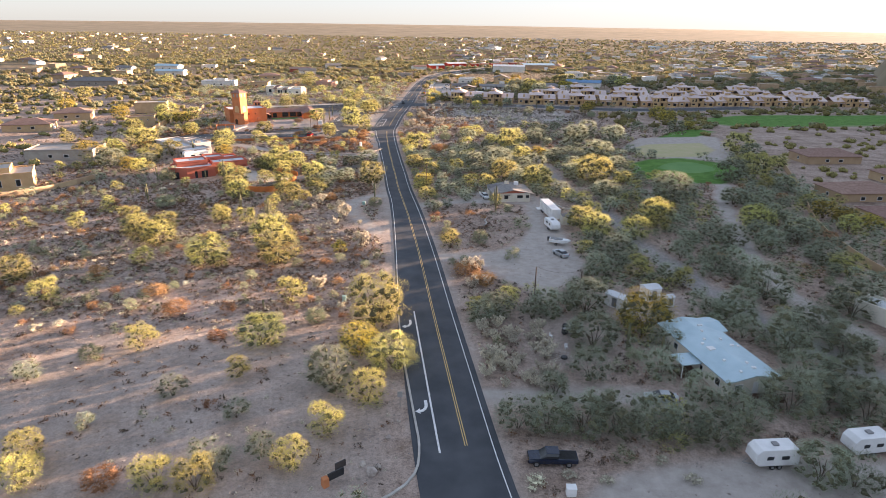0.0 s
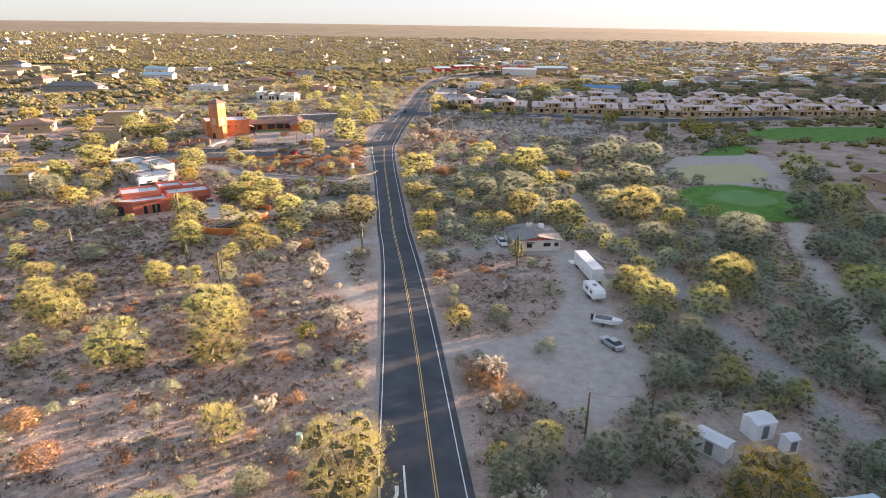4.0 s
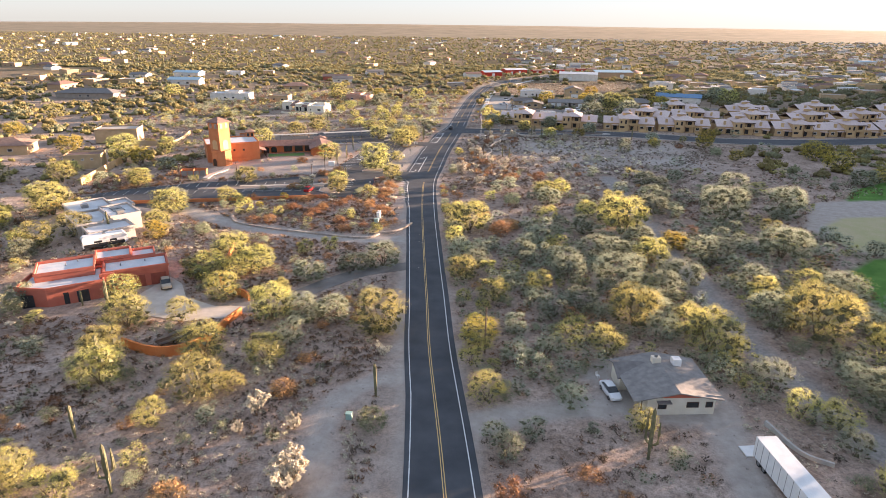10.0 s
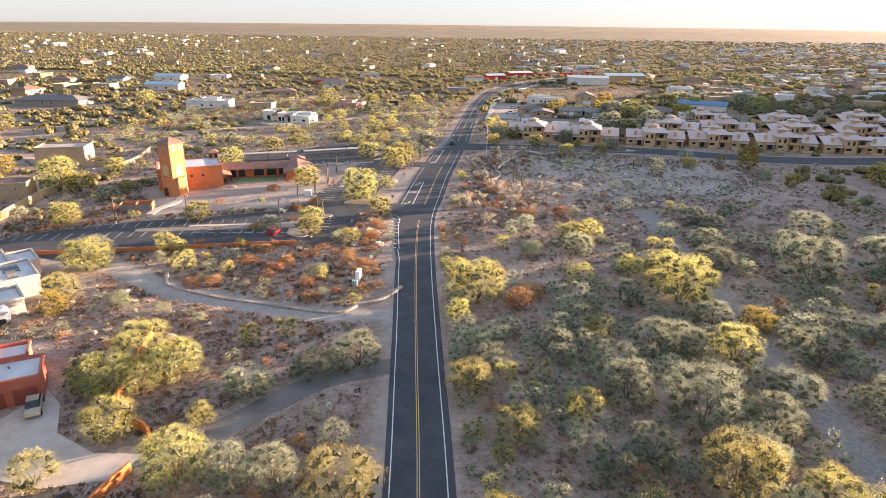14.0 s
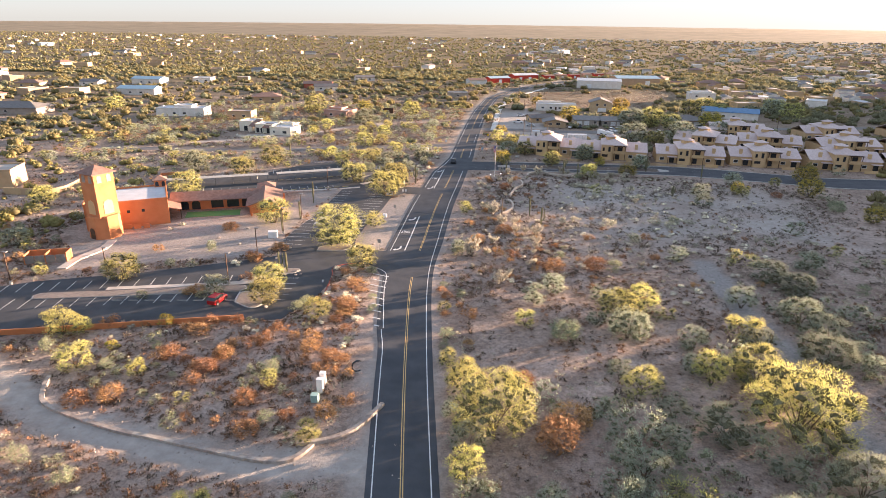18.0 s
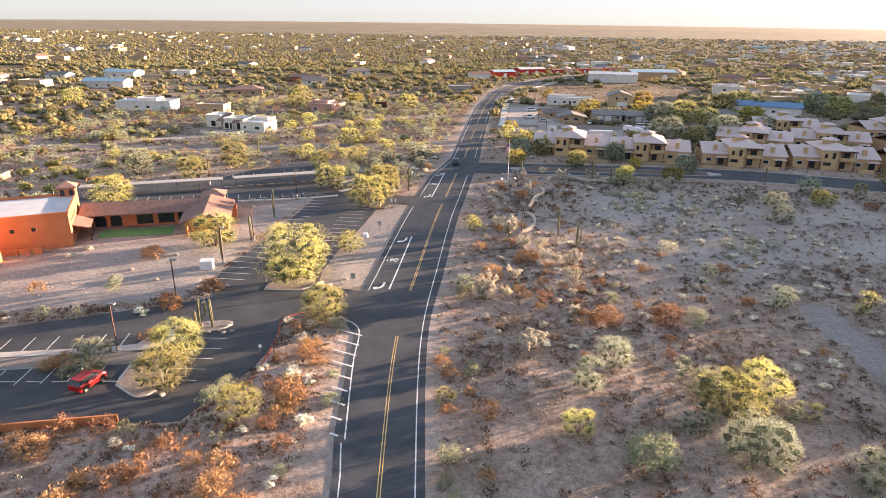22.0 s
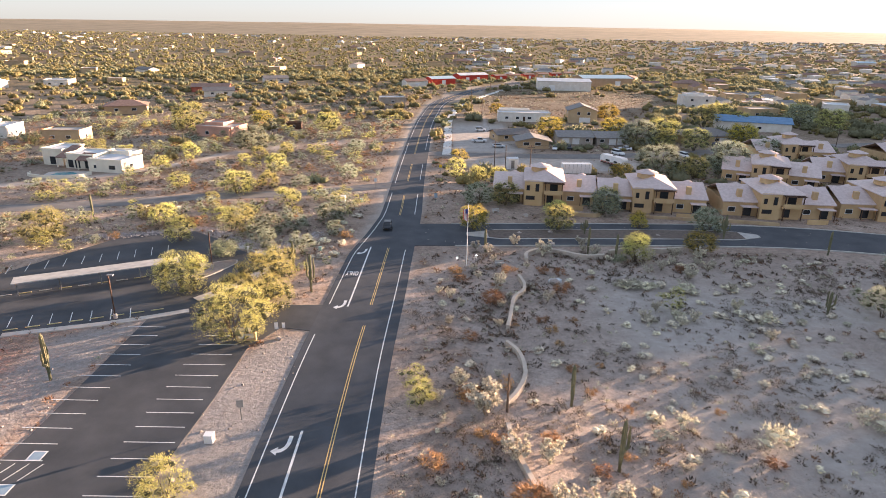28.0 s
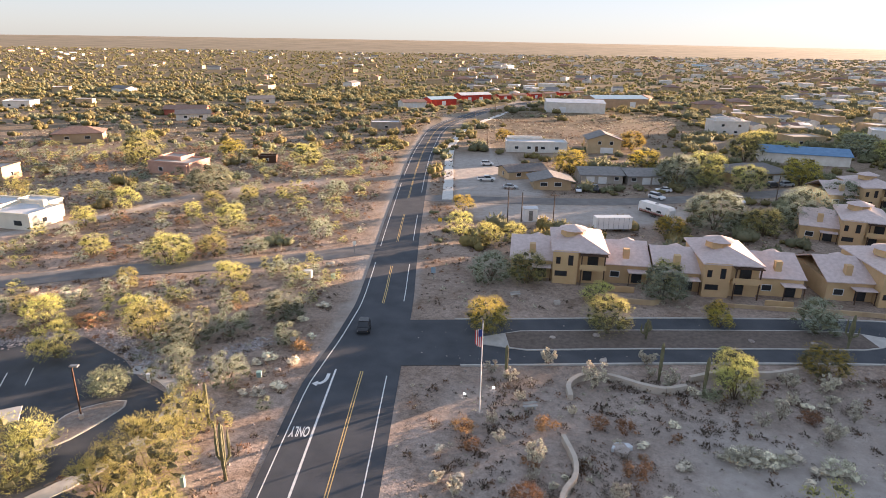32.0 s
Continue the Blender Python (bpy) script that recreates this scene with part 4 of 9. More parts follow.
def scatter(n, x0, x1, y0, y1, seed, pad=0.0, dens=None):
    rs = np.random.RandomState(seed)
    X, Y = rs.uniform(x0, x1, n), rs.uniform(y0, y1, n)
    ok = free(X, Y, pad)
    if dens is not None:
        ok &= rs.rand(n) < dens(X, Y)
    return X[ok], Y[ok], rs


def stuff(name, X, Y, sizes, variants, material, label, category, rs, inner=0):
    """Many small plants as one mesh; inner: how many triangles at each variant's end are shade-dark twigs."""
    out, marks = [], []
    z = np.array([ground_z(x, y) for x, y in zip(X, Y)])
    ang, k = rs.uniform(0, 6.283, len(X)), rs.randint(0, len(variants), len(X))
    for j, v in enumerate(variants):
        sel = k == j
        if not sel.any():
            continue
        c, s, q = np.cos(ang[sel])[:, None, None], np.sin(ang[sel])[:, None, None], sizes[sel][:, None, None]
        vx, vy, vz = v[None, :, :, 0] * q, v[None, :, :, 1] * q, v[None, :, :, 2] * q
        out.append(np.stack([vx * c - vy * s + X[sel][:, None, None], vx * s + vy * c + Y[sel][:, None, None], vz + z[sel][:, None, None]], -1).reshape(-1, 3, 3))
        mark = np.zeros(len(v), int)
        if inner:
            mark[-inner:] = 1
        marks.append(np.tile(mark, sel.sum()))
    me = tri_mesh(name, np.concatenate(out), material, SHADED_TWIGS, np.concatenate(marks)) if inner else tri_mesh(name, np.concatenate(out), material)
    return tagged(new(name, me), label, category, kind="stuff")


# ---- the trees, shrubs and cacti that stand out: x, y, size ----
PR = random.Random(11)
for x, y, s in ((-49.0,55.6,0.84), (-28.8,55.6,0.9), (-33.7,55.7,0.91), (47.4,58.7,1.06), (-18.8,59.7,0.82), (-51.0,59.7,0.84), (43.9,59.7,1.18), (-16.1,66.5,0.91), (-11.6,73.4,1.06), (57.6,77.3,1.45), (-31.7,79.2,0.73), (53.0,80.7,1.43), (31.6,81.3,1.13), (-8.9,82.8,1.38), (-50.8,88.2,0.97), (-31.1,89.2,1.4), (35.7,90.7,1.0), (50.2,95.0,0.97), (-13.5,98.3,1.94), (-76.9,103.9,1.02), (24.9,103.9,1.59), (10.7,106.5,0.86), (-31.0,107.1,1.06), (25.2,112.7,0.95), (-88.8,113.4,1.2), (47.8,118.2,0.86), (46.1,120.9,1.18), (30.9,122.8,1.36), (40.0,123.0,1.13), (-50.5,123.5,0.52),):
    plant('palo_verde_tree', x, y, 1.14 * s, PR.uniform(0.9, 1.15), PR)
for x, y, s in ((-53.7,125.3,1.63), (-69.0,125.8,0.86), (-38.5,126.3,1.74), (86.7,126.4,1.34), (37.0,126.7,0.95), (37.9,133.5,1.58), (-70.0,136.6,1.36), (-43.4,136.9,1.76), (-0.7,137.7,1.04), (-75.2,138.4,1.42), (-40.8,140.2,0.9), (33.7,142.0,1.16), (57.1,142.3,1.24), (-79.3,144.5,1.29), (35.7,147.0,1.51), (-95.8,147.1,0.88), (45.7,147.6,1.43), (-73.6,148.1,1.22), (-61.4,154.1,0.94), (-55.2,154.6,0.97), (79.2,155.1,1.61), (33.7,155.3,1.4), (-86.5,155.4,1.0), (-62.5,156.9,0.92), (37.2,158.4,0.94), (54.2,158.7,1.56), (38.2,164.0,1.01), (15.3,168.2,0.58),):
    plant('palo_verde_tree', x, y, 1.14 * s, PR.uniform(0.9, 1.15), PR)
for x, y, s in ((-51.9,168.7,0.79), (88.2,172.8,1.35), (5.9,173.7,0.35), (12.2,174.6,0.74), (-49.6,175.9,1.48), (-64.6,177.1,1.4), (-44.7,177.7,0.63), (38.7,178.6,0.9), (-8.2,179.4,1.01), (34.4,180.1,0.85), (84.3,180.4,1.54), (65.9,180.8,2.4), (-68.1,183.3,1.28), (47.3,183.4,1.41), (-43.0,185.8,1.21), (-53.1,186.2,1.39), (33.2,187.4,1.08), (-11.0,188.7,0.78), (-70.7,194.0,1.54), (10.8,194.7,1.03), (-63.0,197.8,0.96), (27.3,197.8,1.71), (107.9,198.2,1.36), (-27.5,198.2,1.68), (-47.4,200.3,1.44), (55.8,200.5,1.1), (46.9,203.9,2.24), (-78.3,204.4,1.17), (25.7,204.4,1.16), (16.7,205.6,1.64),):
    plant('palo_verde_tree', x, y, 1.14 * s, PR.uniform(0.9, 1.15), PR)
for x, y, s in ((-59.6,207.0,1.23), (-109.5,207.6,1.07), (57.2,208.4,1.17), (-49.4,210.7,0.72), (96.0,211.9,1.99), (-8.2,212.8,1.15), (106.4,216.0,2.03), (-69.1,216.6,1.21), (-58.7,221.8,1.37), (-14.9,222.6,1.24), (-64.9,223.9,1.62), (54.1,224.9,0.99), (44.1,226.2,1.23), (-127.0,228.3,1.1), (-51.6,232.4,0.74), (124.5,235.6,1.4), (-46.9,236.0,0.74), (25.9,236.1,1.44), (-111.4,237.1,1.54), (-93.7,244.1,1.19), (56.9,244.2,2.22), (-140.5,246.6,1.36), (-38.8,249.9,0.63), (-128.7,253.2,1.97), (-15.7,254.8,1.92), (123.4,256.0,1.74), (22.8,257.2,2.31), (-98.5,259.0,1.74), (-48.3,261.5,0.49), (-68.8,261.9,0.52),):
    plant('palo_verde_tree', x, y, 1.14 * s, PR.uniform(0.9, 1.15), PR)
for x, y, s in ((120.0,262.3,2.21), (-78.8,262.6,0.97), (-20.2,262.7,1.01), (22.8,264.3,1.08), (4.9,264.9,0.94), (15.6,268.8,1.03), (-23.1,269.9,0.58), (22.5,270.2,1.42), (13.8,271.9,0.69), (52.7,272.1,2.33), (-88.1,272.4,1.09), (70.7,278.4,2.12), (15.8,279.1,0.88), (25.7,279.4,1.01), (24.5,282.5,1.1), (-47.7,283.1,0.87), (-11.1,284.5,0.67), (39.2,284.7,1.12), (-59.1,288.1,1.17), (5.6,289.5,1.3), (-125.7,290.4,1.34), (10.1,292.7,0.99), (4.9,292.8,0.85), (-60.7,294.5,1.19), (-92.0,295.7,1.38), (-155.3,297.2,1.39), (63.0,298.9,1.84), (-45.4,307.7,1.19), (23.5,320.1,0.79), (-150.1,320.4,2.3),):
    plant('palo_verde_tree', x, y, 1.14 * s, PR.uniform(0.9, 1.15), PR)
for x, y, s in ((-54.5,321.9,2.17), (114.3,322.1,1.66), (-75.1,335.7,1.75), (-48.6,336.0,0.97), (-145.7,343.5,1.3), (-25.8,351.7,0.66), (-110.7,358.4,1.68), (-52.3,367.0,1.79), (-49.3,375.2,1.19), (-55.8,380.3,0.98), (-51.8,381.8,1.59), (-65.2,382.2,1.59), (-105.6,386.5,1.57), (-51.6,390.2,1.09), (12.7,399.1,1.07), (-101.0,404.5,1.74), (-75.4,406.4,1.11), (15.5,408.1,0.48), (-65.2,412.2,1.13), (-82.3,415.7,1.0), (-71.5,420.2,0.77), (-56.7,425.3,0.48), (-77.9,431.5,0.68), (-60.5,432.8,1.11), (-75.9,443.1,1.58), (-92.2,447.9,0.97), (-68.9,448.0,0.98), (-13.6,459.0,1.09), (-7.5,463.1,0.9), (-19.7,465.3,1.13),):
    plant('palo_verde_tree', x, y, 1.14 * s, PR.uniform(0.9, 1.15), PR)
for x, y, s in ((-105.7,468.2,1.0), (-72.4,469.0,1.24), (-84.0,475.8,0.82), (-103.3,484.0,1.11), (-81.8,485.1,1.0), (-126.7,489.6,0.9), (-74.9,491.4,1.04), (-140.5,499.3,0.79), (57.9,518.4,1.92), (60.5,527.2,2.31), (-70.5,542.1,1.87), (-127.2,545.3,2.4), (146.7,563.3,2.4), (90.6,564.0,2.39),):
    plant('palo_verde_tree', x, y, 1.14 * s, PR.uniform(0.9, 1.15), PR)
for x, y, s in ((-28.2,58.8,0.9), (-22.8,61.2,0.73), (-47.4,66.1,0.47), (34.4,66.1,1.15), (30.7,67.1,1.22), (26.4,67.6,1.31), (17.4,67.8,1.25), (21.9,68.0,1.31), (12.9,68.1,1.18), (9.1,68.4,1.06), (-28.5,68.9,0.66), (40.0,69.4,0.95), (56.6,71.6,1.38), (46.9,72.9,1.52), (39.0,73.1,0.97), (-39.4,74.0,0.77), (52.6,74.7,1.42), (35.3,75.6,1.0), (15.2,76.4,0.81), (-62.4,77.0,0.72), (-17.6,77.5,1.38), (21.0,81.3,1.13), (64.3,89.5,1.65), (55.7,90.3,1.67), (23.5,90.9,1.58), (63.1,97.7,1.61), (5.4,99.4,1.16), (14.7,101.4,0.82), (8.5,101.6,1.18), (17.7,103.2,1.31),):
    plant('mesquite_tree', x, y, 1.14 * s, PR.uniform(0.9, 1.15), PR)
for x, y, s in ((53.1,103.7,1.5), (48.4,104.4,0.86), (74.7,105.0,1.7), (62.1,112.3,1.79), (60.5,122.8,0.91), (58.2,127.9,1.25), (31.2,128.5,0.79), (63.6,130.7,0.99), (84.3,133.0,1.4), (53.0,134.9,1.02), (76.1,139.9,1.47), (68.3,143.1,1.38), (87.3,148.7,1.56), (88.5,162.2,1.26), (44.5,170.1,0.95), (-6.8,170.7,0.65), (-1.9,172.1,0.67), (37.5,172.6,0.78), (3.5,179.5,0.9), (-41.1,192.2,0.99), (-41.7,200.9,1.17), (20.7,201.1,1.12), (-36.6,201.6,1.16), (41.5,208.8,1.57), (7.9,211.0,1.23), (25.1,217.7,1.28), (-46.2,218.4,1.32), (16.4,219.0,1.93), (57.9,219.2,1.67),):
    plant('mesquite_tree', x, y, 1.14 * s, PR.uniform(0.9, 1.15), PR)
for x, y, s in ((0.3,222.8,0.67), (-113.4,223.1,1.17), (7.3,223.7,1.34), (-38.6,224.4,1.26), (30.1,224.8,1.34), (-32.7,228.1,1.52), (14.1,228.6,0.92), (6.1,230.7,1.41), (-11.8,237.0,0.99), (-2.6,237.0,1.23), (13.7,237.1,1.46), (18.6,237.5,1.23), (40.0,238.0,1.44), (25.5,246.9,1.3), (-18.7,250.2,0.85), (13.4,255.6,1.21), (8.1,260.1,0.81), (2.5,268.4,0.72), (34.6,276.4,1.52), (5.9,282.0,1.26), (1.4,286.0,0.65), (54.1,287.5,1.59), (37.1,290.9,1.28), (-70.3,291.3,0.96), (29.5,297.5,1.03), (-85.8,302.8,0.43), (42.2,304.2,1.28), (39.1,310.5,1.34), (-82.6,315.5,0.43), (50.7,319.3,1.21),):
    plant('mesquite_tree', x, y, 1.14 * s, PR.uniform(0.9, 1.15), PR)
for x, y, s in ((-25.5,320.1,0.65), (16.1,332.5,0.59), (42.4,367.6,1.0), (44.0,376.3,1.05), (-122.1,388.7,1.78), (58.9,393.7,1.12), (-50.1,399.9,0.93), (13.8,402.2,0.98), (-57.6,403.2,0.82), (-58.8,410.3,1.23), (-45.8,411.3,0.7), (-54.3,414.0,0.95), (1.5,417.0,1.32), (34.2,418.2,1.38), (-47.9,419.8,1.29), (2.7,427.8,0.97), (14.3,430.1,1.52), (15.8,434.3,1.25), (-8.1,436.9,1.41), (-14.7,437.5,1.43), (-61.1,449.3,0.9), (-50.1,461.2,0.88), (49.7,467.0,1.63), (40.8,472.5,2.4), (61.9,473.2,2.4), (86.3,498.5,1.77), (-88.6,500.1,2.17), (-53.3,501.0,1.06), (67.1,512.0,1.96), (48.3,517.8,2.4),):
    plant('mesquite_tree', x, y, 1.14 * s, PR.uniform(0.9, 1.15), PR)
for x, y, s in ((109.4,569.4,1.8), (102.1,577.5,2.35), (142.2,579.3,2.4), (146.7,589.9,2.4),):
    plant('mesquite_tree', x, y, 1.14 * s, PR.uniform(0.9, 1.15), PR)
for x, y, s in ((-56.6,83.4,1.33), (-24.2,97.7,1.55), (13.5,130.9,1.27), (6.4,141.5,1.55), (-82.5,167.8,2.08), (-22.9,171.3,1.53), (-94.8,195.6,2.16), (-95.5,200.1,2.08), (-4.5,280.1,1.88), (8.2,311.7,1.22), (-25.6,317.6,0.99), (-2.7,318.9,0.87), (-1.4,324.5,0.56), (29.6,349.3,1.02), (79.7,368.3,1.92), (-63.8,397.7,1.92), (9.4,398.3,0.84),):
    plant('creosote_bush', x, y, s, PR.uniform(0.9, 1.15), PR)
for x, y, s in ((-39.8,55.9,1.72), (-33.0,71.2,0.82), (-39.3,90.9,1.36), (-50.8,101.3,2.01), (-41.5,101.8,1.22), (-57.9,108.4,1.83), (-23.6,115.8,1.0), (6.4,116.3,2.11), (-73.7,116.7,1.65), (-54.8,117.2,0.86), (2.9,121.5,2.4), (-28.0,125.9,1.11), (-42.4,155.7,1.77), (-5.0,161.3,1.3), (8.1,161.8,0.79), (4.5,164.7,1.08), (-37.1,177.7,1.58), (-36.6,187.2,1.19), (-47.0,250.1,1.44), (-56.1,252.1,0.69), (-7.5,252.4,2.4), (-42.7,253.6,1.01), (-72.7,253.7,1.44), (-38.0,254.6,1.26), (-68.8,255.6,1.44), (-50.2,256.8,1.44), (-5.5,256.9,2.17), (-35.9,258.6,0.97), (-59.2,264.2,1.34), (-12.0,265.2,1.66),):
    plant('dry_bush', x, y, s, PR.uniform(0.9, 1.15), PR)
for x, y, s in ((-17.5,265.7,1.19), (-63.2,266.1,0.79), (-66.6,266.2,0.68), (-58.0,268.5,1.22), (-41.1,269.3,1.37), (-45.3,271.9,1.41), (-65.5,274.7,1.51), (-82.1,276.1,1.23), (-64.5,278.6,0.79), (-21.0,287.0,1.3), (-43.3,287.2,1.66), (-73.8,291.0,1.41), (-69.2,308.4,1.41), (-4.3,311.0,1.95), (-93.6,311.6,1.05), (4.5,312.2,1.99), (-66.0,315.6,1.3), (-12.8,317.9,1.15), (18.6,320.5,0.93), (-13.1,325.2,0.86), (-21.4,326.5,1.72), (-83.9,328.7,1.77), (-6.7,331.6,0.82), (19.4,334.9,1.11), (-15.3,335.1,1.88), (-7.4,336.1,0.61), (-20.0,352.7,1.18), (67.9,380.7,1.4), (-3.5,384.5,1.22), (-14.3,385.7,0.82),):
    plant('dry_bush', x, y, s, PR.uniform(0.9, 1.15), PR)
for x, y, s in ((-21.2,391.2,1.11), (-11.7,391.6,1.11), (-2.8,391.8,0.93), (-5.7,392.7,0.93), (19.6,394.4,0.97), (-42.9,409.3,1.11), (-77.4,416.5,1.32),):
    plant('dry_bush', x, y, s, PR.uniform(0.9, 1.15), PR)
for x, y, s in ((-14.9,86.7,1.47), (33.6,96.8,2.17), (-26.5,134.3,0.84), (109.5,156.3,1.34), (105.9,161.0,1.51), (103.8,167.5,1.57), (-10.1,196.8,1.41), (33.5,248.0,1.41), (-76.5,268.0,0.45), (-72.6,277.3,0.58), (121.7,326.4,1.63), (117.0,345.5,2.4), (84.0,357.2,1.32), (118.5,368.6,2.4), (57.4,384.1,0.95), (79.5,385.0,1.65), (85.8,402.8,1.91), (27.1,404.8,1.38), (-16.8,416.3,1.47), (19.2,418.8,0.85), (20.0,421.5,0.89), (28.6,467.8,1.47), (-18.2,486.2,1.24), (89.1,522.7,2.4), (93.4,532.0,2.4), (18.3,533.3,2.4), (46.5,545.4,2.4), (-101.9,560.9,1.97), (54.4,586.6,2.22), (3.5,609.0,1.74),):
    plant('yellow_tree', x, y, s, PR.uniform(0.9, 1.15), PR)
for x, y, s in ((10.2,57.4,1.51), (18.5,58.2,1.05), (28.7,58.7,1.16), (14.3,59.1,1.05), (26.1,62.0,1.05), (-71.2,92.5,1.4), (-68.7,94.6,1.16), (-5.1,321.8,1.16), (12.1,345.2,2.4), (28.0,345.5,2.27), (0.4,346.5,1.34), (3.7,348.3,1.63), (24.2,348.5,2.38), (33.6,349.4,1.69), (25.0,373.4,1.8), (12.5,375.4,1.52), (17.4,384.9,2.04), (12.0,386.2,1.4), (8.5,386.5,2.04), (6.5,387.0,1.4),):
    plant('brittle_bush', x, y, s, PR.uniform(0.9, 1.15), PR)
for x, y, s in ((-26.8,112.1,1.75), (4.1,113.4,1.57), (6.9,115.4,1.4), (5.2,121.9,1.92), (3.2,123.5,1.98), (-21.7,136.6,2.27), (-34.6,152.1,0.58), (-31.1,154.1,1.23), (-25.0,154.4,0.82), (-30.0,159.4,2.4), (-29.9,160.9,2.4), (-39.9,168.4,0.88), (-33.0,170.0,1.18), (-39.1,172.6,1.93), (-25.1,189.7,1.41), (-15.7,301.0,2.11), (-22.2,317.6,2.4), (-22.7,318.1,1.22), (-18.9,319.0,1.1), (-7.8,324.8,1.05), (-17.8,326.5,1.45), (-7.2,327.8,1.28), (-7.2,334.1,2.15), (-12.3,335.5,1.4), (-9.9,335.5,1.16), (-12.6,341.6,1.51), (-15.9,342.3,1.75), (-18.5,349.7,2.4), (-21.2,355.4,1.51), (20.0,390.8,1.69),):
    plant('cholla', x, y, s, PR.uniform(0.9, 1.15), PR)
for x, y, s in ((24.6,394.3,0.99), (13.9,397.8,1.57), (25.2,400.6,1.51), (-4.1,401.2,1.86), (20.9,401.8,1.51), (5.9,401.9,1.28), (-17.0,404.0,1.05), (-9.2,406.5,1.34), (4.2,406.9,1.34),):
    plant('cholla', x, y, s, PR.uniform(0.9, 1.15), PR)


# the trees round the red house, the adobe house and the chapel's neighbours
for x, y, s, kind in ((-141, 231.1, 2.4, "yellow_tree"), (-124.4, 215.9, 2.0, "mesquite_tree"), (-136.7, 241.2, 1.7, "palo_verde_tree"), (-114.8, 211.1, 1.45, "yellow_tree"), (-136.2, 260, 2.2, "palo_verde_tree"), (-117.4, 227.1, 1.2, "palo_verde_tree"), (-115.5, 230.5, 1.7, "palo_verde_tree"),
                      (-99.5, 262.5, 2.0, "mesquite_tree"), (-81.7, 243.9, 1.5, "creosote_bush"), (-90.6, 238.2, 1.2, "yellow_tree"), (-66.8, 217, 1.6, "palo_verde_tree"), (-62, 217.5, 1.4, "palo_verde_tree"), (-152.2, 288.6, 1.8, "palo_verde_tree"), (-171.5, 285.5, 1.6, "palo_verde_tree"), (-143, 320, 2.0, "yellow_tree"),
                      (-125.2, 288.6, 1.4, "palo_verde_tree"), (-167, 260.5, 1.3, "palo_verde_tree"), (-183.4, 336, 2.2, "yellow_tree"), (-228.3, 361.6, 2.0, "yellow_tree"), (-128.1, 311.8, 1.3, "mesquite_tree"), (-251, 418, 2.4, "palo_verde_tree"), (-246, 534.6, 2.4, "palo_verde_tree")):
    plant(kind, x, y, s, PR.uniform(0.9, 1.15), PR)

# ---- buildings ----
def place_window(parent, w, d, side, u, z, ww, hh, glass=GLASS_DARK, frame_mat=WHITE_PAINT, name="window"):
    """A window on one face of a block w by d: a frame, with its pane set back."""
    m = {"S": pose(u, -d / 2, z, 0, 0, 0), "N": pose(u, d / 2, z, 0, 0, 180), "E": pose(w / 2, u, z, 0, 0, 90), "W": pose(-w / 2, u, z, 0, 0, -90)}[side]
    bm = bmesh.new()
    t = 0.09
    for a in ((-ww / 2, 0, -ww / 2 + t, hh), (ww / 2 - t, 0, ww / 2, hh), (-ww / 2 + t, 0, ww / 2 - t, t), (-ww / 2 + t, hh - t, ww / 2 - t, hh)):
        box(a[0], -0.06, a[1], a[2], 0.02, a[3], bm)
    ob = part(name, bm, frame_mat, parent)
    ob.matrix_local = m
    part("pane", box(-ww / 2 + t, -0.025, t, ww / 2 - t, 0.02, hh - t), glass, ob)
    return ob


def place_door(parent, w, d, side, u, ww, hh, material=WOOD_DARK, name="door", z=0.0):
    m = {"S": pose(u, -d / 2, z), "N": pose(u, d / 2, z, 0, 0, 180), "E": pose(w / 2, u, z, 0, 0, 90), "W": pose(-w / 2, u, z, 0, 0, -90)}[side]
    bm = box(-ww / 2, -0.05, 0, ww / 2, 0.02, hh)
    n = 4 if ww > 2 else 2
    for k in range(n):
        box(-ww / 2 + 0.1, -0.07, hh * (k + 0.1) / n, ww / 2 - 0.1, -0.045, hh * (k + 0.9) / n, bm)
    ob = part(name, bm, material, parent)
    ob.matrix_local = m
    return ob


def gable_roof(w, d, z, rise, over, axis="x", thick=0.18, x=0.0, y=0.0):
    """A gable roof slab over a block; the ridge runs along the axis."""
    bm = bmesh.new()
    if axis == "x":
        sec = [(-d / 2 - over, z - rise * over / (d / 2)), (0, z + rise), (d / 2 + over, z - rise * over / (d / 2))]
        pts = [[(sx, py + y, pz) for py, pz in sec] + [(sx, py + y, pz + thick) for py, pz in sec[::-1]] for sx in (x - w / 2 - over, x + w / 2 + over)]
    else:
        sec = [(-w / 2 - over, z - rise * over / (w / 2)), (0, z + rise), (w / 2 + over, z - rise * over / (w / 2))]
        pts = [[(px + x, sy, pz) for px, pz in sec] + [(px + x, sy, pz + thick) for px, pz in sec[::-1]] for sy in (y - d / 2 - over, y + d / 2 + over)]
    a, b = ([bm.verts.new(p) for p in ring] for ring in pts)
    for i in range(6):
        j = (i + 1) % 6
        bm.faces.new((a[i], a[j], b[j], b[i]))
    bm.faces.new(a[::-1])
    bm.faces.new(b)
    bmesh.ops.recalc_face_normals(bm, faces=bm.faces[:])
    return bm


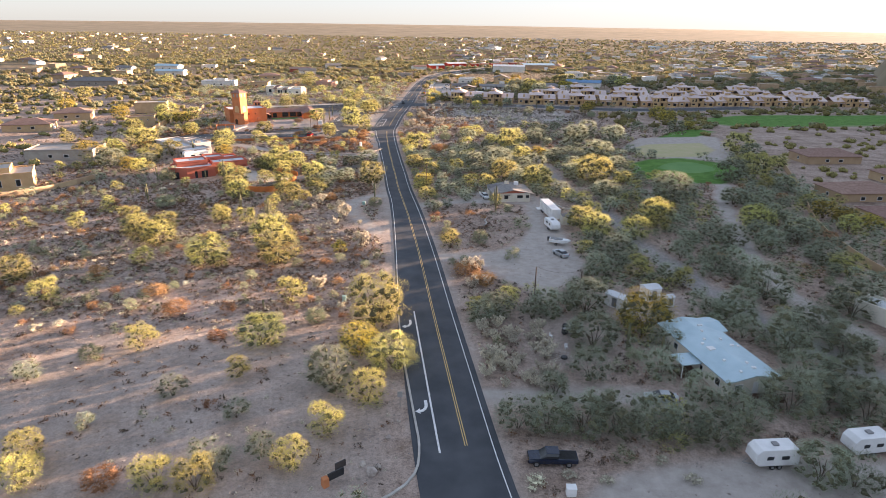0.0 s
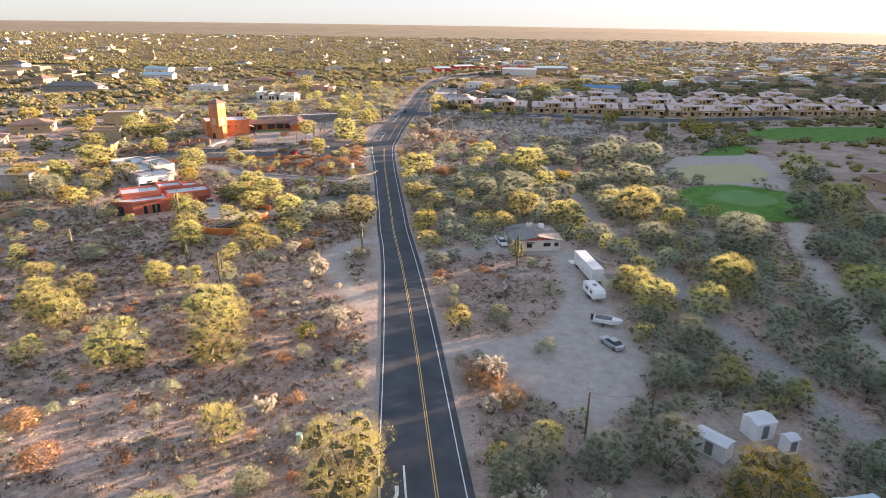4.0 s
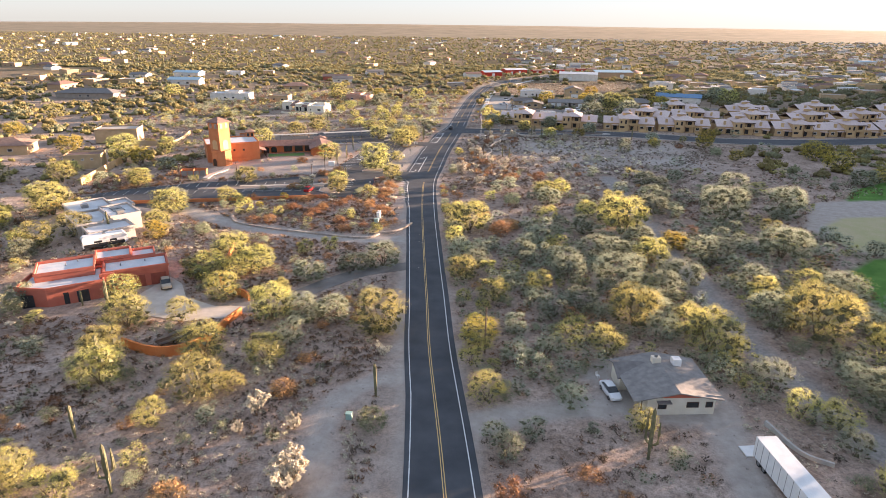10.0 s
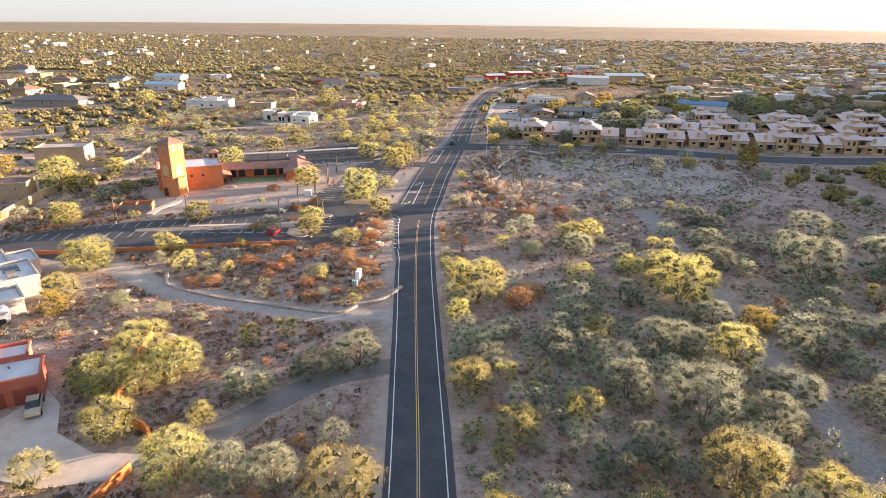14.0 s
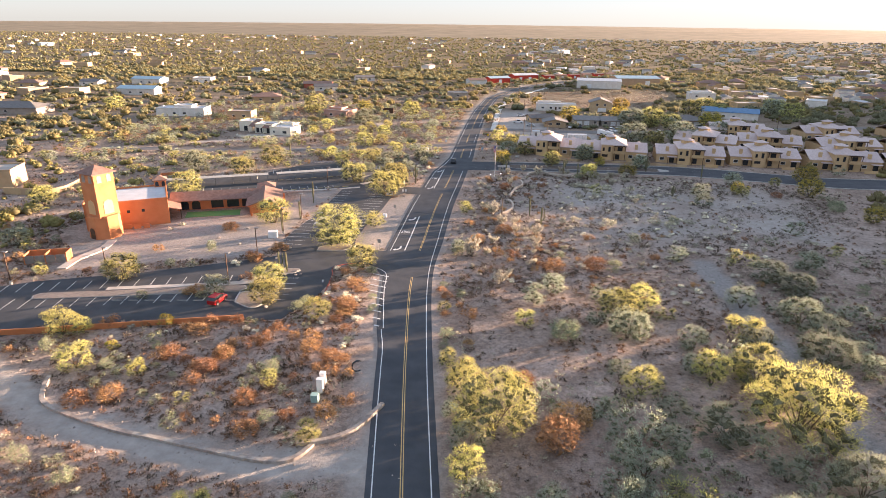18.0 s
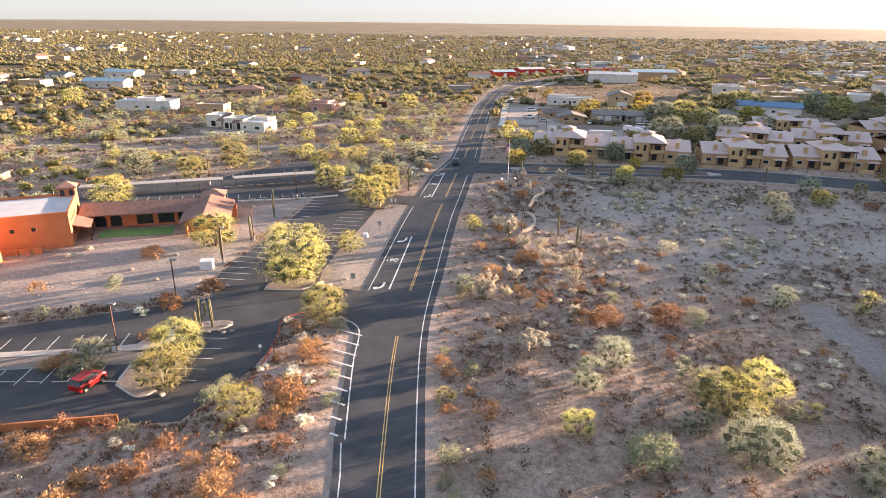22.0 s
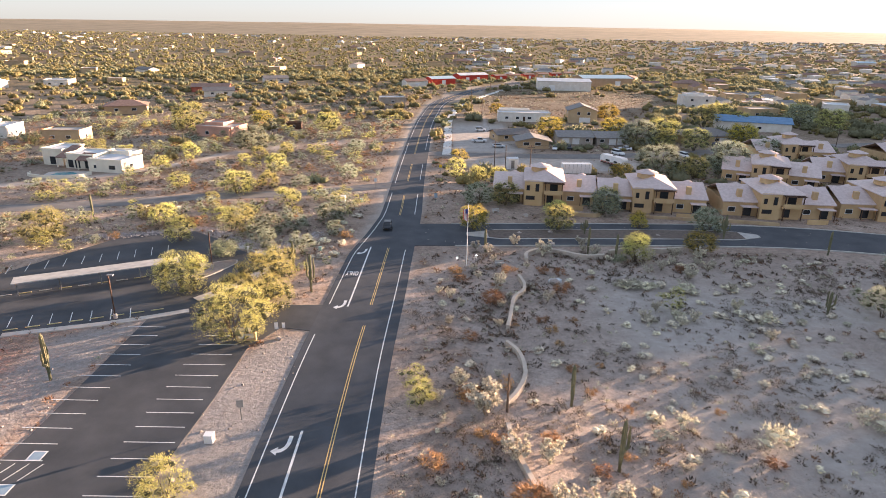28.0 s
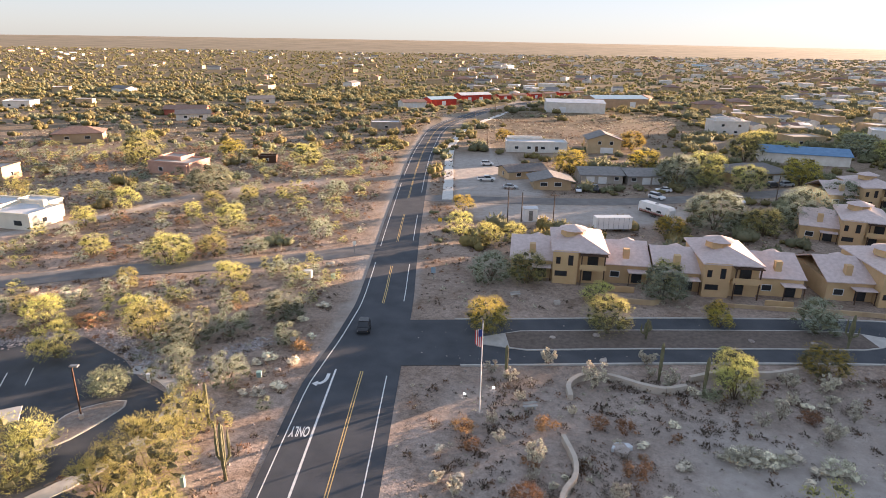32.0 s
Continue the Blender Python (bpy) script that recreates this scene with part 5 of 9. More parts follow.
def hip_roof(w, d, z, rise, over, x=0.0, y=0.0, ridge=None):
    bm = bmesh.new()
    W, D = w / 2 + over, d / 2 + over
    r = ridge if ridge is not None else abs(W - D)
    lo = [bm.verts.new((x + sx * W, y + sy * D, z - 0.15)) for sx, sy in ((-1, -1), (1, -1), (1, 1), (-1, 1))]
    mid = [bm.verts.new((x + sx * W, y + sy * D, z + 0.03)) for sx, sy in ((-1, -1), (1, -1), (1, 1), (-1, 1))]
    if W >= D:
        t0, t1 = bm.verts.new((x - r, y, z + rise)), bm.verts.new((x + r + 0.001, y, z + rise))
        for f in ((mid[0], mid[1], t1, t0), (mid[1], mid[2], t1), (mid[2], mid[3], t0, t1), (mid[3], mid[0], t0)):
            bm.faces.new(f)
    else:
        t0, t1 = bm.verts.new((x, y - r, z + rise)), bm.verts.new((x, y + r + 0.001, z + rise))
        for f in ((mid[0], mid[1], t0), (mid[1], mid[2], t1, t0), (mid[2], mid[3], t1), (mid[3], mid[0], t0, t1)):
            bm.faces.new(f)
    for i in range(4):
        j = (i + 1) % 4
        bm.faces.new((lo[i], lo[j], mid[j], mid[i]))
    bm.faces.new(lo[::-1])
    bmesh.ops.recalc_face_normals(bm, faces=bm.faces[:])
    return bm


def gable_walls(w, d, h, rise, axis="x"):
    bm = box(-w / 2, -d / 2, -0.4, w / 2, d / 2, h)
    if axis == "x":
        for sx in (-1, 1):
            v = [bm.verts.new(p) for p in ((sx * w / 2, -d / 2, h), (sx * w / 2, d / 2, h), (sx * w / 2, 0, h + rise))]
            bm.faces.new(v if sx > 0 else v[::-1])
    else:
        for sy in (-1, 1):
            v = [bm.verts.new(p) for p in ((-w / 2, sy * d / 2, h), (w / 2, sy * d / 2, h), (0, sy * d / 2, h + rise))]
            bm.faces.new(v[::-1] if sy > 0 else v)
    return bm


def parapet_block(parent, poly, h, wall_mat, roof_mat, wall_h=0.55, thick=0.3, name="wall", roof_label="white coated flat roof"):
    """A flat-roofed block on a plan outline: walls that rise past a coated roof."""
    part(name, prism(poly, -0.4, h), wall_mat, parent)
    cx, cy = sum(p[0] for p in poly) / len(poly), sum(p[1] for p in poly) / len(poly)
    bm = bmesh.new()
    n = len(poly)
    for i in range(n):
        (x0, y0), (x1, y1) = poly[i], poly[(i + 1) % n]
        L = math.hypot(x1 - x0, y1 - y0)
        m = Matrix.Translation(((x0 + x1) / 2, (y0 + y1) / 2, h + wall_h / 2)) @ Matrix.Rotation(math.atan2(y1 - y0, x1 - x0), 4, "Z")
        bmesh.ops.create_cube(bm, size=1, matrix=m @ Matrix.Diagonal((L + thick * 0.9, thick, wall_h, 1)))
    part("parapet", bm, wall_mat, parent)
    k = 1 - thick * 1.2 / max(2.0, min(math.hypot(p[0] - cx, p[1] - cy) for p in poly))
    part("roof", prism([(cx + (x - cx) * k, cy + (y - cy) * k) for x, y in poly], h - 0.05, h + 0.06), roof_mat, parent, roof_label)


def house_gable(name, label, x, y, yaw, w, d, h, rise, wall_mat, roof_mat, axis="x", over=0.5, windows=(), doors=(), category="house", group=""):
    ob = thing(name, pose(x, y, 0, 0, 0, yaw), label, category, group)
    part("wall", gable_walls(w, d, h, rise, axis), wall_mat, ob)
    part("roof", gable_roof(w, d, h, rise, over, axis), roof_mat, ob)
    for side, u, z, ww, hh in windows:
        place_window(ob, w, d, side, u, z, ww, hh)
    for side, u, ww, hh in doors:
        place_door(ob, w, d, side, u, ww, hh, WHITE_PAINT if ww > 2 else WOOD_DARK, "garage_door" if ww > 2 else "door")
    BLOCK_PLOTS.append((x, y, 0.55 * max(w, d)))
    return ob


def house_hip(name, label, x, y, yaw, w, d, h, rise, wall_mat, roof_mat, over=0.6, windows=(), doors=(), category="house", group=""):
    ob = thing(name, pose(x, y, 0, 0, 0, yaw), label, category, group)
    part("wall", box(-w / 2, -d / 2, -0.4, w / 2, d / 2, h), wall_mat, ob)
    part("roof", hip_roof(w, d, h, rise, over), roof_mat, ob)
    for side, u, z, ww, hh in windows:
        place_window(ob, w, d, side, u, z, ww, hh)
    for side, u, ww, hh in doors:
        place_door(ob, w, d, side, u, ww, hh, WHITE_PAINT if ww > 2 else WOOD_DARK, "garage_door" if ww > 2 else "door")
    BLOCK_PLOTS.append((x, y, 0.55 * max(w, d)))
    return ob


def house_flat(name, label, x, y, yaw, w, d, h, wall_mat, roof_mat, windows=(), doors=(), category="house", group="", extra=()):
    ob = thing(name, pose(x, y, 0, 0, 0, yaw), label, category, group)
    parapet_block(ob, [(-w / 2, -d / 2), (w / 2, -d / 2), (w / 2, d / 2), (-w / 2, d / 2)], h, wall_mat, roof_mat)
    for ex, ey, ew, ed, eh in extra:
        parapet_block(ob, [(ex - ew / 2, ey - ed / 2), (ex + ew / 2, ey - ed / 2), (ex + ew / 2, ey + ed / 2), (ex - ew / 2, ey + ed / 2)], eh, wall_mat, roof_mat)
    for side, u, z, ww, hh in windows:
        place_window(ob, w, d, side, u, z, ww, hh)
    for side, u, ww, hh in doors:
        place_door(ob, w, d, side, u, ww, hh, WHITE_PAINT if ww > 2 else WOOD_DARK, "garage_door" if ww > 2 else "door")
    BLOCK_PLOTS.append((x, y, 0.55 * max(w, d)))
    return ob


# the chapel: bell tower, nave, cloister and pavilion
def chapel():
    ob = thing("chapel", pose(-113.6, 333.6, 0, 0, 0, 30), "orange stucco mission chapel with a flat white roof", "chapel")
    w, d = 19.0, 15.0
    parapet_block(ob, [(-w / 2, -d / 2), (w / 2, -d / 2), (w / 2, d / 2), (-w / 2, d / 2)], 6.4, STUCCO_ORANGE, ROOF_WHITE, 0.5)
    for u in (-3.2, 0.2, 3.6):
        place_window(ob, w, d, "S", u, 3.6, 0.9, 0.9, frame_mat=STUCCO_ORANGE)
    for u in (-4.5, -2.7, -0.9, 0.9):
        place_window(ob, w, d, "E", u, 4.2, 0.55, 1.0, frame_mat=STUCCO_ORANGE)
    # belfry at the back corner
    bel = part("belfry", box(6.6, 6.2, 0, 9.6, 9.2, 8.4), STUCCO_ORANGE, ob, "small square belfry")
    rf = part("belfry_roof", hip_roof(3.0, 3.0, 8.4, 1.1, 0.4, 8.1, 7.7), ROOF_TILE, bel)
    # dark panels stand in for the shade inside the belfry's open arches
    for u in (7.3, 8.9):
        part("arch_opening", prism([(u - 0.42, 0), (u + 0.42, 0), (u + 0.42, 0.9), (u + 0.3, 1.2), (u, 1.35), (u - 0.3, 1.2), (u - 0.42, 0.9)], 0, 0.05), GLASS_DARK, bel).matrix_local = pose(0, 6.2, 6.7, 90, 0, 0)
    # porch roof by the door
    part("porch_roof", tube([(9.4, -3.5, 3.1), (11.5, -3.5, 2.6)], [0.06, 0.06], 4), WOOD_DARK, ob)
    bm = bmesh.new()
    v = [bm.verts.new(p) for p in ((9.5, -5.2, 3.6), (12.6, -5.2, 2.7), (12.6, 1.6, 2.7), (9.5, 1.6, 3.6), (9.5, -5.2, 3.4), (12.6, -5.2, 2.5), (12.6, 1.6, 2.5), (9.5, 1.6, 3.4))]
    for f in ((0, 1, 2, 3), (7, 6, 5, 4), (0, 4, 5, 1), (1, 5, 6, 2), (2, 6, 7, 3)):
        bm.faces.new([v[i] for i in f])
    part("porch_tiles", bm, ROOF_TILE, ob, "sloping clay-tiled porch roof")
    for y in (-4.8, -1.8, 1.2):
        part("porch_post", box(12.2, y - 0.12, 0, 12.44, y + 0.12, 2.6), WOOD_DARK, ob)
    # low garden walls at the foot
    for k, (a, b) in enumerate(((-1.5, 0.6), (1.0, 2.6), (3.2, 4.6))):
        part("garden_wall", box(a, -9.2 - 0.4 * k, 0, b, -8.8 - 0.4 * k, 1.1), STUCCO_ORANGE, ob)
    # bell tower
    tw = thing("bell_tower", pose(-111.6, 320.4, 0, 0, 0, -22.5), "tall square orange stucco bell tower with a tiled cap", "tower")
    bm = bmesh.new()
    bmesh.ops.create_cone(bm, cap_ends=True, segments=8, radius1=3.7, radius2=3.55, depth=5.4, matrix=Matrix.Translation((0, 0, 2.5)) @ Matrix.Rotation(math.pi / 8, 4, "Z"))
    bmesh.ops.create_cone(bm, cap_ends=True, segments=8, radius1=3.75, radius2=3.6, depth=0.4, matrix=Matrix.Translation((0, 0, 5.4)) @ Matrix.Rotation(math.pi / 8, 4, "Z"))
    part("base", bm, STUCCO_ORANGE, tw)
    part("shaft", box(-2.55, -2.55, 5.2, 2.55, 2.55, 15.8), STUCCO_ORANGE, tw)
    part("cap", hip_roof(5.1, 5.1, 15.8, 1.7, 0.55), ROOF_TILE, tw, "clay-tiled pyramid cap")
    arch = [(-0.55, 0), (0.55, 0), (0.55, 1.3), (0.4, 1.65), (0, 1.8), (-0.4, 1.65), (-0.55, 1.3)]
    for yaw in (0, 90, -90, 180):
        for u in (-1.2, 1.2):
            o = part("bell_arch", prism([(x + u, z) for x, z in arch], 0, 0.05), STUCCO_GREY, tw, "arched belfry opening")
            o.matrix_local = pose(0, 0, 0, 0, 0, yaw) @ pose(0, -2.55, 13.6, 90, 0, 0)
        o = part("blind_arch", prism([(x * 2.2, z * 1.9) for x, z in arch], 0, 0.07), STUCCO_OCHRE, tw, "shallow blind arch")
        o.matrix_local = pose(0, 0, 0, 0, 0, yaw) @ pose(0, -2.55, 6.0, 90, 0, 0)
    o = part("door", prism([(x * 1.5, z * 1.5) for x, z in arch], 0, 0.1), WOOD_DARK, tw, "arched dark wooden door")
    o.matrix_local = pose(0, 0, 0, 0, 0, 0) @ pose(0, -3.42, 0.05, 90, 0, 0)
    # cloister wing
    cl = thing("cloister", pose(-96, 347.6, 0, 0, 0, 20), "long low cloister with a clay-tiled roof and arches", "building")
    part("wall", box(-10.5, -1.5, -0.3, 11.5, 3.5, 3.2), STUCCO_ORANGE, cl)
    part("roof", gable_roof(23, 7.4, 3.2, 1.4, 0.6, "x", y=0.6), ROOF_TILE, cl)
    # dark panels on the solid wall stand in for shade behind arches and openings
    for u in (-8.6, -5.6):
        o = part("arch", prism([(x * 2.0, z * 1.35) for x, z in arch], 0, 0.06), GLASS_DARK, cl)
        o.matrix_local = pose(u, -1.5, 0.1, 90, 0, 0)
    for u in (0.0, 4.2, 8.2):
        o = part("opening", box(-1.6, -0.06, 0, 1.6, 0.02, 2.3), GLASS_DARK, cl)
        o.matrix_local = pose(u, -1.5, 0.3)
    pv = thing("pavilion", pose(-82, 347.5, 0, 0, 0, 20), "tile-roofed pavilion at the cloister's end", "building")
    part("wall", box(-4.2, -3.5, -0.3, 4.2, 7.0, 3.1), STUCCO_ORANGE, pv)
    part("roof", gable_roof(8.8, 15.0, 3.1, 1.5, 0.5, "y", y=0.4), ROOF_TILE, pv)
    for sx in (-3.6, 3.6):
        part("post", box(sx - 0.2, -6.4, 0, sx + 0.2, -6.0, 3.0), STUCCO_ORANGE, pv)
    place_window(pv, 8.4, 7.0, "E", 3.0, 1.0, 1.6, 1.2)
    cu = thing("cupola_house", pose(-85.8, 358.6, 0, 0, 0, 20), "small square hip-roofed building with clay tiles", "building")
    part("wall", box(-2.2, -2.2, -0.3, 2.2, 2.2, 4.0), STUCCO_ORANGE, cu)
    part("roof", hip_roof(4.4, 4.4, 4.0, 1.2, 0.5), ROOF_TILE, cu)
    en = thing("enclosure", pose(-80.6, 354.6, 0, 0, 0, 20), "small orange stucco utility enclosure, open above", "wall")
    for a in ((-1.6, -1.3, -1.4, 1.3), (1.4, -1.3, 1.6, 1.3), (-1.4, -1.3, 1.4, -1.1), (-1.4, 1.1, 1.4, 1.3)):
        part("wall", box(a[0], a[1], -0.2, a[2], a[3], 2.4), STUCCO_ORANGE, en)
    lawn = thing("lawn", pose(-93.5, 341.5, 0.03, 0, 0, 20), "small green cloister lawn", "lawn")
    part("turf", box(-8, -2.4, -0.1, 6, 2.6, 0.02), GREEN_TURF, lawn)


def bin_enclosure(x, y, yaw):
    ob = thing("bin_enclosure", pose(x, y, 0, 0, 0, yaw), "open-topped orange stucco bin enclosure", "enclosure")
    for a in ((-4.2, -1.6, -4.0, 1.8), (4.0, -1.6, 4.2, 1.8), (-0.1, -1.6, 0.1, 1.8), (-4.0, 1.6, 4.0, 1.8)):
        part("wall", box(a[0], a[1], -0.2, a[2], a[3], 2.0), STUCCO_ORANGE, ob)
    for u in (-3.0, -1.05, 1.05, 3.0):
        part("gate", box(u - 0.9, -1.72, 0.1, u + 0.9, -1.64, 1.8), METAL_GREY, ob)


chapel()
bin_enclosure(-113.8, 303, 18)
bin_enclosure(-124.5, 376.5, 25)


def red_house():
    """Stepped red stucco blocks with white roofs, round one another."""
    ob = thing("red_house", pose(-84, 211, 0, 0, 0, 33), "terracotta-red stucco house with stepped parapets and white roofs", "house")
    parapet_block(ob, [(-1.5, -3.2), (10.0, -3.2), (10.0, 3.2), (-1.5, 3.2)], 3.6, STUCCO_RED, ROOF_WHITE)          # garage block
    parapet_block(ob, [(-16, -3.5), (-11, -6.5), (-1.6, -6.0), (-1.6, 2.0), (-14, 3.0)], 3.2, STUCCO_RED, ROOF_WHITE)  # porch block
    parapet_block(ob, [(-13.0, -1.5), (-3.0, -1.5), (-3.0, 5.5), (-13, 5.5)], 4.5, STUCCO_RED, ROOF_WHITE)
    parapet_block(ob, [(-2.9, 3.3), (3.5, 3.3), (3.5, 9.0), (-2.9, 9.0)], 4.3, STUCCO_RED, ROOF_WHITE)
    parapet_block(ob, [(3.6, 3.3), (8.0, 3.3), (8.0, 8.0), (3.6, 8.0)], 3.9, STUCCO_RED, ROOF_WHITE)
    parapet_block(ob, [(-12, 5.6), (-3.0, 5.6), (-3.0, 9.0), (-12, 9.0)], 3.5, STUCCO_RED, ROOF_WHITE)
    part("garage_door", box(0.6, -3.28, 0, 5.6, -3.18, 2.4), mat("garage_red", (0.24, 0.06, 0.04), (0.30, 0.085, 0.055), 1, 0.7, 0.1), ob)
    part("garage_door", box(6.6, -3.28, 0, 9.4, -3.18, 2.4), bpy.data.materials["garage_red"], ob)
    # solid dark blocks stand in for the shade under the open porch
    for u in (-14.2, -11.8, -8.5, -5.2):
        part("porch_opening", box(u - 1.0, -6.36 if u > -11 else -5.3, 0, u + 1.0, -6.0 if u > -11 else -4.6, 2.3), GLASS_DARK, ob)
    part("arch_wall", prism([(-2.6, 0), (-2.2, 0), (-2.0, 2.0), (-1.2, 2.9), (0.0, 3.3), (0, 4.3), (-2.6, 4.3)], 0, 0.4), STUCCO_RED, ob).matrix_local = pose(0.4, -4.4, 0, 90, 0, 0)
    for x, y in ((1.5, 0.5), (6, 1.2), (-8, 2.5), (-6, 4)):
        part("roof_vent", cyl(x, y, 3.6, 5.0 if x < 0 else 4.1, 0.12), METAL_GREY, ob)


red_house()


def white_complex():
    ob = thing("adobe_house", pose(-110, 247, 0, 0, 0, -42), "sprawling pale pinkish-white adobe house with stepped flat roofs", "house")
    for poly, h in (([(-15, -6), (-3, -6), (-3, 4), (-15, 4)], 2.9), ([(-3, -8), (9, -8), (9, 0), (-3, 0)], 3.1), ([(-3, 0), (8, 0), (8, 7), (-3, 7)], 3.6), ([(9, -7), (16, -7), (16, 3), (9, 3)], 2.7), ([(-12, 4), (-4, 4), (-4, 9), (-12, 9)], 2.7)):
        parapet_block(ob, poly, h, STUCCO_PALE, ROOF_WHITE, 0.6, 0.35)
    for x, y, z in ((-9, -2, 2.95), (3, -4, 3.15), (5, 3, 3.65)):
        part("roof_unit", box(x - 0.8, y - 0.8, z, x + 0.8, y + 0.8, z + 0.9), METAL_GREY, ob)
    for x in (-1.5, 0.8):
        part("solar_panel", box(x, 2.0, 3.68, x + 1.8, 4.8, 3.8), GLASS_DARK, ob)
    part("window", box(10.5, -7.06, 1.0, 12.5, -6.95, 2.2), GLASS_DARK, ob)
    part("window", box(-12, -6.06, 1.0, -9.5, -5.95, 2.2), GLASS_DARK, ob)


white_complex()
CREAM = mat("cream_siding", (0.62, 0.57, 0.47), (0.74, 0.70, 0.60), 0.6, 0.8, 0.1, 12)


def mobile_home():
    ob = thing("mobile_home", pose(41.6, 86.2, 0, 0, 0, 13), "cream double-wide mobile home with a pale blue metal roof", "house")
    w, d = 8.4, 18.5
    part("wall", gable_walls(w, d, 2.7, 0.75, "y"), CREAM, ob)
    part("roof", gable_roof(w, d, 2.72, 0.75, 0.35, "y", 0.14), ROOF_METAL, ob, "pale blue-grey sheet metal roof")
    part("roof_bay", gable_roof(3.6, 5.0, 2.74, 0.5, 0.2, "x", 0.12, x=3.6, y=7.4), ROOF_METAL, ob)
    part("bay_wall", box(3.9, 5.2, -0.2, 5.6, 9.4, 2.7), CREAM, ob)
    for side, u, z, ww, hh in (("S", -2.4, 0.9, 1.3, 1.3), ("S", 2.2, 0.9, 0.6, 1.1), ("W", -7.0, 0.9, 1.2, 1.3), ("W", -3.0, 0.9, 0.8, 1.1), ("W", 4.0, 0.9, 1.2, 1.1), ("W", 7.4, 0.9, 1.0, 1.1)):
        place_window(ob, w, d, side, u, z, ww, hh)
    place_door(ob, w, d, "S", 0.4, 0.95, 2.1, WHITE_PAINT, z=0.3)
    rr = random.Random(3)
    for k in range(15):
        u, v = rr.uniform(-3.6, 3.6), rr.uniform(-8.5, 8.5)
        part("roof_vent", box(u - 0.18, v - 0.18, 2.75 + 0.75 * (1 - abs(u) / 4.2), u + 0.18, v + 0.18, 3.12 + 0.75 * (1 - abs(u) / 4.2)), WHITE_PAINT, ob)
    part("skylight", box(-2.0, -1.4, 3.2, -0.9, -0.4, 3.5), WHITE_PAINT, ob)
    # side porch with its awning
    part("awning", box(-7.6, -3.2, 2.25, -4.3, 0.2, 2.37), ROOF_METAL, ob)
    part("porch_deck", box(-7.4, -3.0, 0.0, -4.3, 0.0, 0.5), WOOD_DARK, ob)
    for x, y in ((-7.4, -3.0), (-7.4, -0.1)):
        part("porch_post", box(x - 0.06, y - 0.06, 0, x + 0.06, y + 0.06, 2.25), WHITE_PAINT, ob)
    # front deck and steps
    part("deck", box(-1.5, -11.6, 0.0, 3.6, -9.3, 0.5), WOOD_DARK, ob)
    for x in (-1.5, 0.2, 1.9, 3.5):
        part("rail_post", box(x, -11.6, 0.5, x + 0.1, -11.5, 1.4), WOOD_DARK, ob)
    part("rail", box(-1.5, -11.6, 1.35, 3.6, -11.5, 1.45), WOOD_DARK, ob)
    for k in range(4):
        part("step", box(1.0, -11.7 - 0.3 * (k + 1), 0.0, 2.2, -11.7 - 0.3 * k, 0.45 - 0.1 * k), WOOD_DARK, ob)
    part("wood_deck_behind", box(4.3, -6, 0, 6.6, 0, 0.5), WOOD_DARK, ob)
    BLOCK_PLOTS.append((41.6, 86, 8))


mobile_home()


def ranch_house():
    ob = thing("ranch_house", pose(17.6, 184.2, 0, 0, 0, 8), "cream ranch house with a low grey shingle gable roof", "house")
    w, d = 9.4, 9.8
    part("wall", gable_walls(w, d, 2.6, 1.0, "y"), CREAM, ob)
    part("roof", gable_roof(w + 1.6, d, 2.6, 1.05, 0.7, "y", 0.16, x=-0.6), ROOF_SHINGLE, ob, "grey asphalt shingles")
    part("side_roof", gable_roof(4.4, 4.6, 2.45, 0.9, 0.4, "x", 0.14, x=-4.6, y=3.2), ROOF_SHINGLE, ob)
    part("side_wing", box(-6.6, 1.2, -0.2, -4.7, 5.0, 2.4), CREAM, ob)
    bm = bmesh.new()
    v = [bm.verts.new(p) for p in ((-4.5, -4.94, 2.65), (4.6, -4.94, 2.65), (0, -4.94, 3.55))]
    bm.faces.new(v)
    part("gable_board", bm, STUCCO_RED, ob, "red painted gable board")
    for side, u, z, ww, hh in (("S", -2.6, 0.9, 1.2, 1.2), ("S", 1.6, 1.1, 1.7, 0.9), ("S", 3.9, 1.1, 1.0, 0.9), ("W", 0.5, 1.0, 1.2, 1.1)):
        place_window(ob, w, d, side, u, z, ww, hh, frame_mat=WOOD_DARK)
    part("window_awning", box(-3.5, -5.7, 2.15, -1.6, -4.9, 2.25), ROOF_SHINGLE, ob)
    part("chimney", box(-1.6, 2.4, 2.8, -0.4, 3.4, 4.5), CREAM, ob)
    part("chimney_cap", cyl(-1.0, 2.9, 4.5, 4.9, 0.25), METAL_GREY, ob)
    part("cooler", box(1.4, 2.2, 3.2, 2.6, 3.4, 4.3), WHITE_PAINT, ob, "white rooftop evaporative cooler")
    for u in (-5.3,):
        for v in (-4.4, -1.6, 1.0):
            part("porch_post", box(u, v, 0, u + 0.12, v + 0.12, 2.35), WOOD_DARK, ob)


ranch_house()


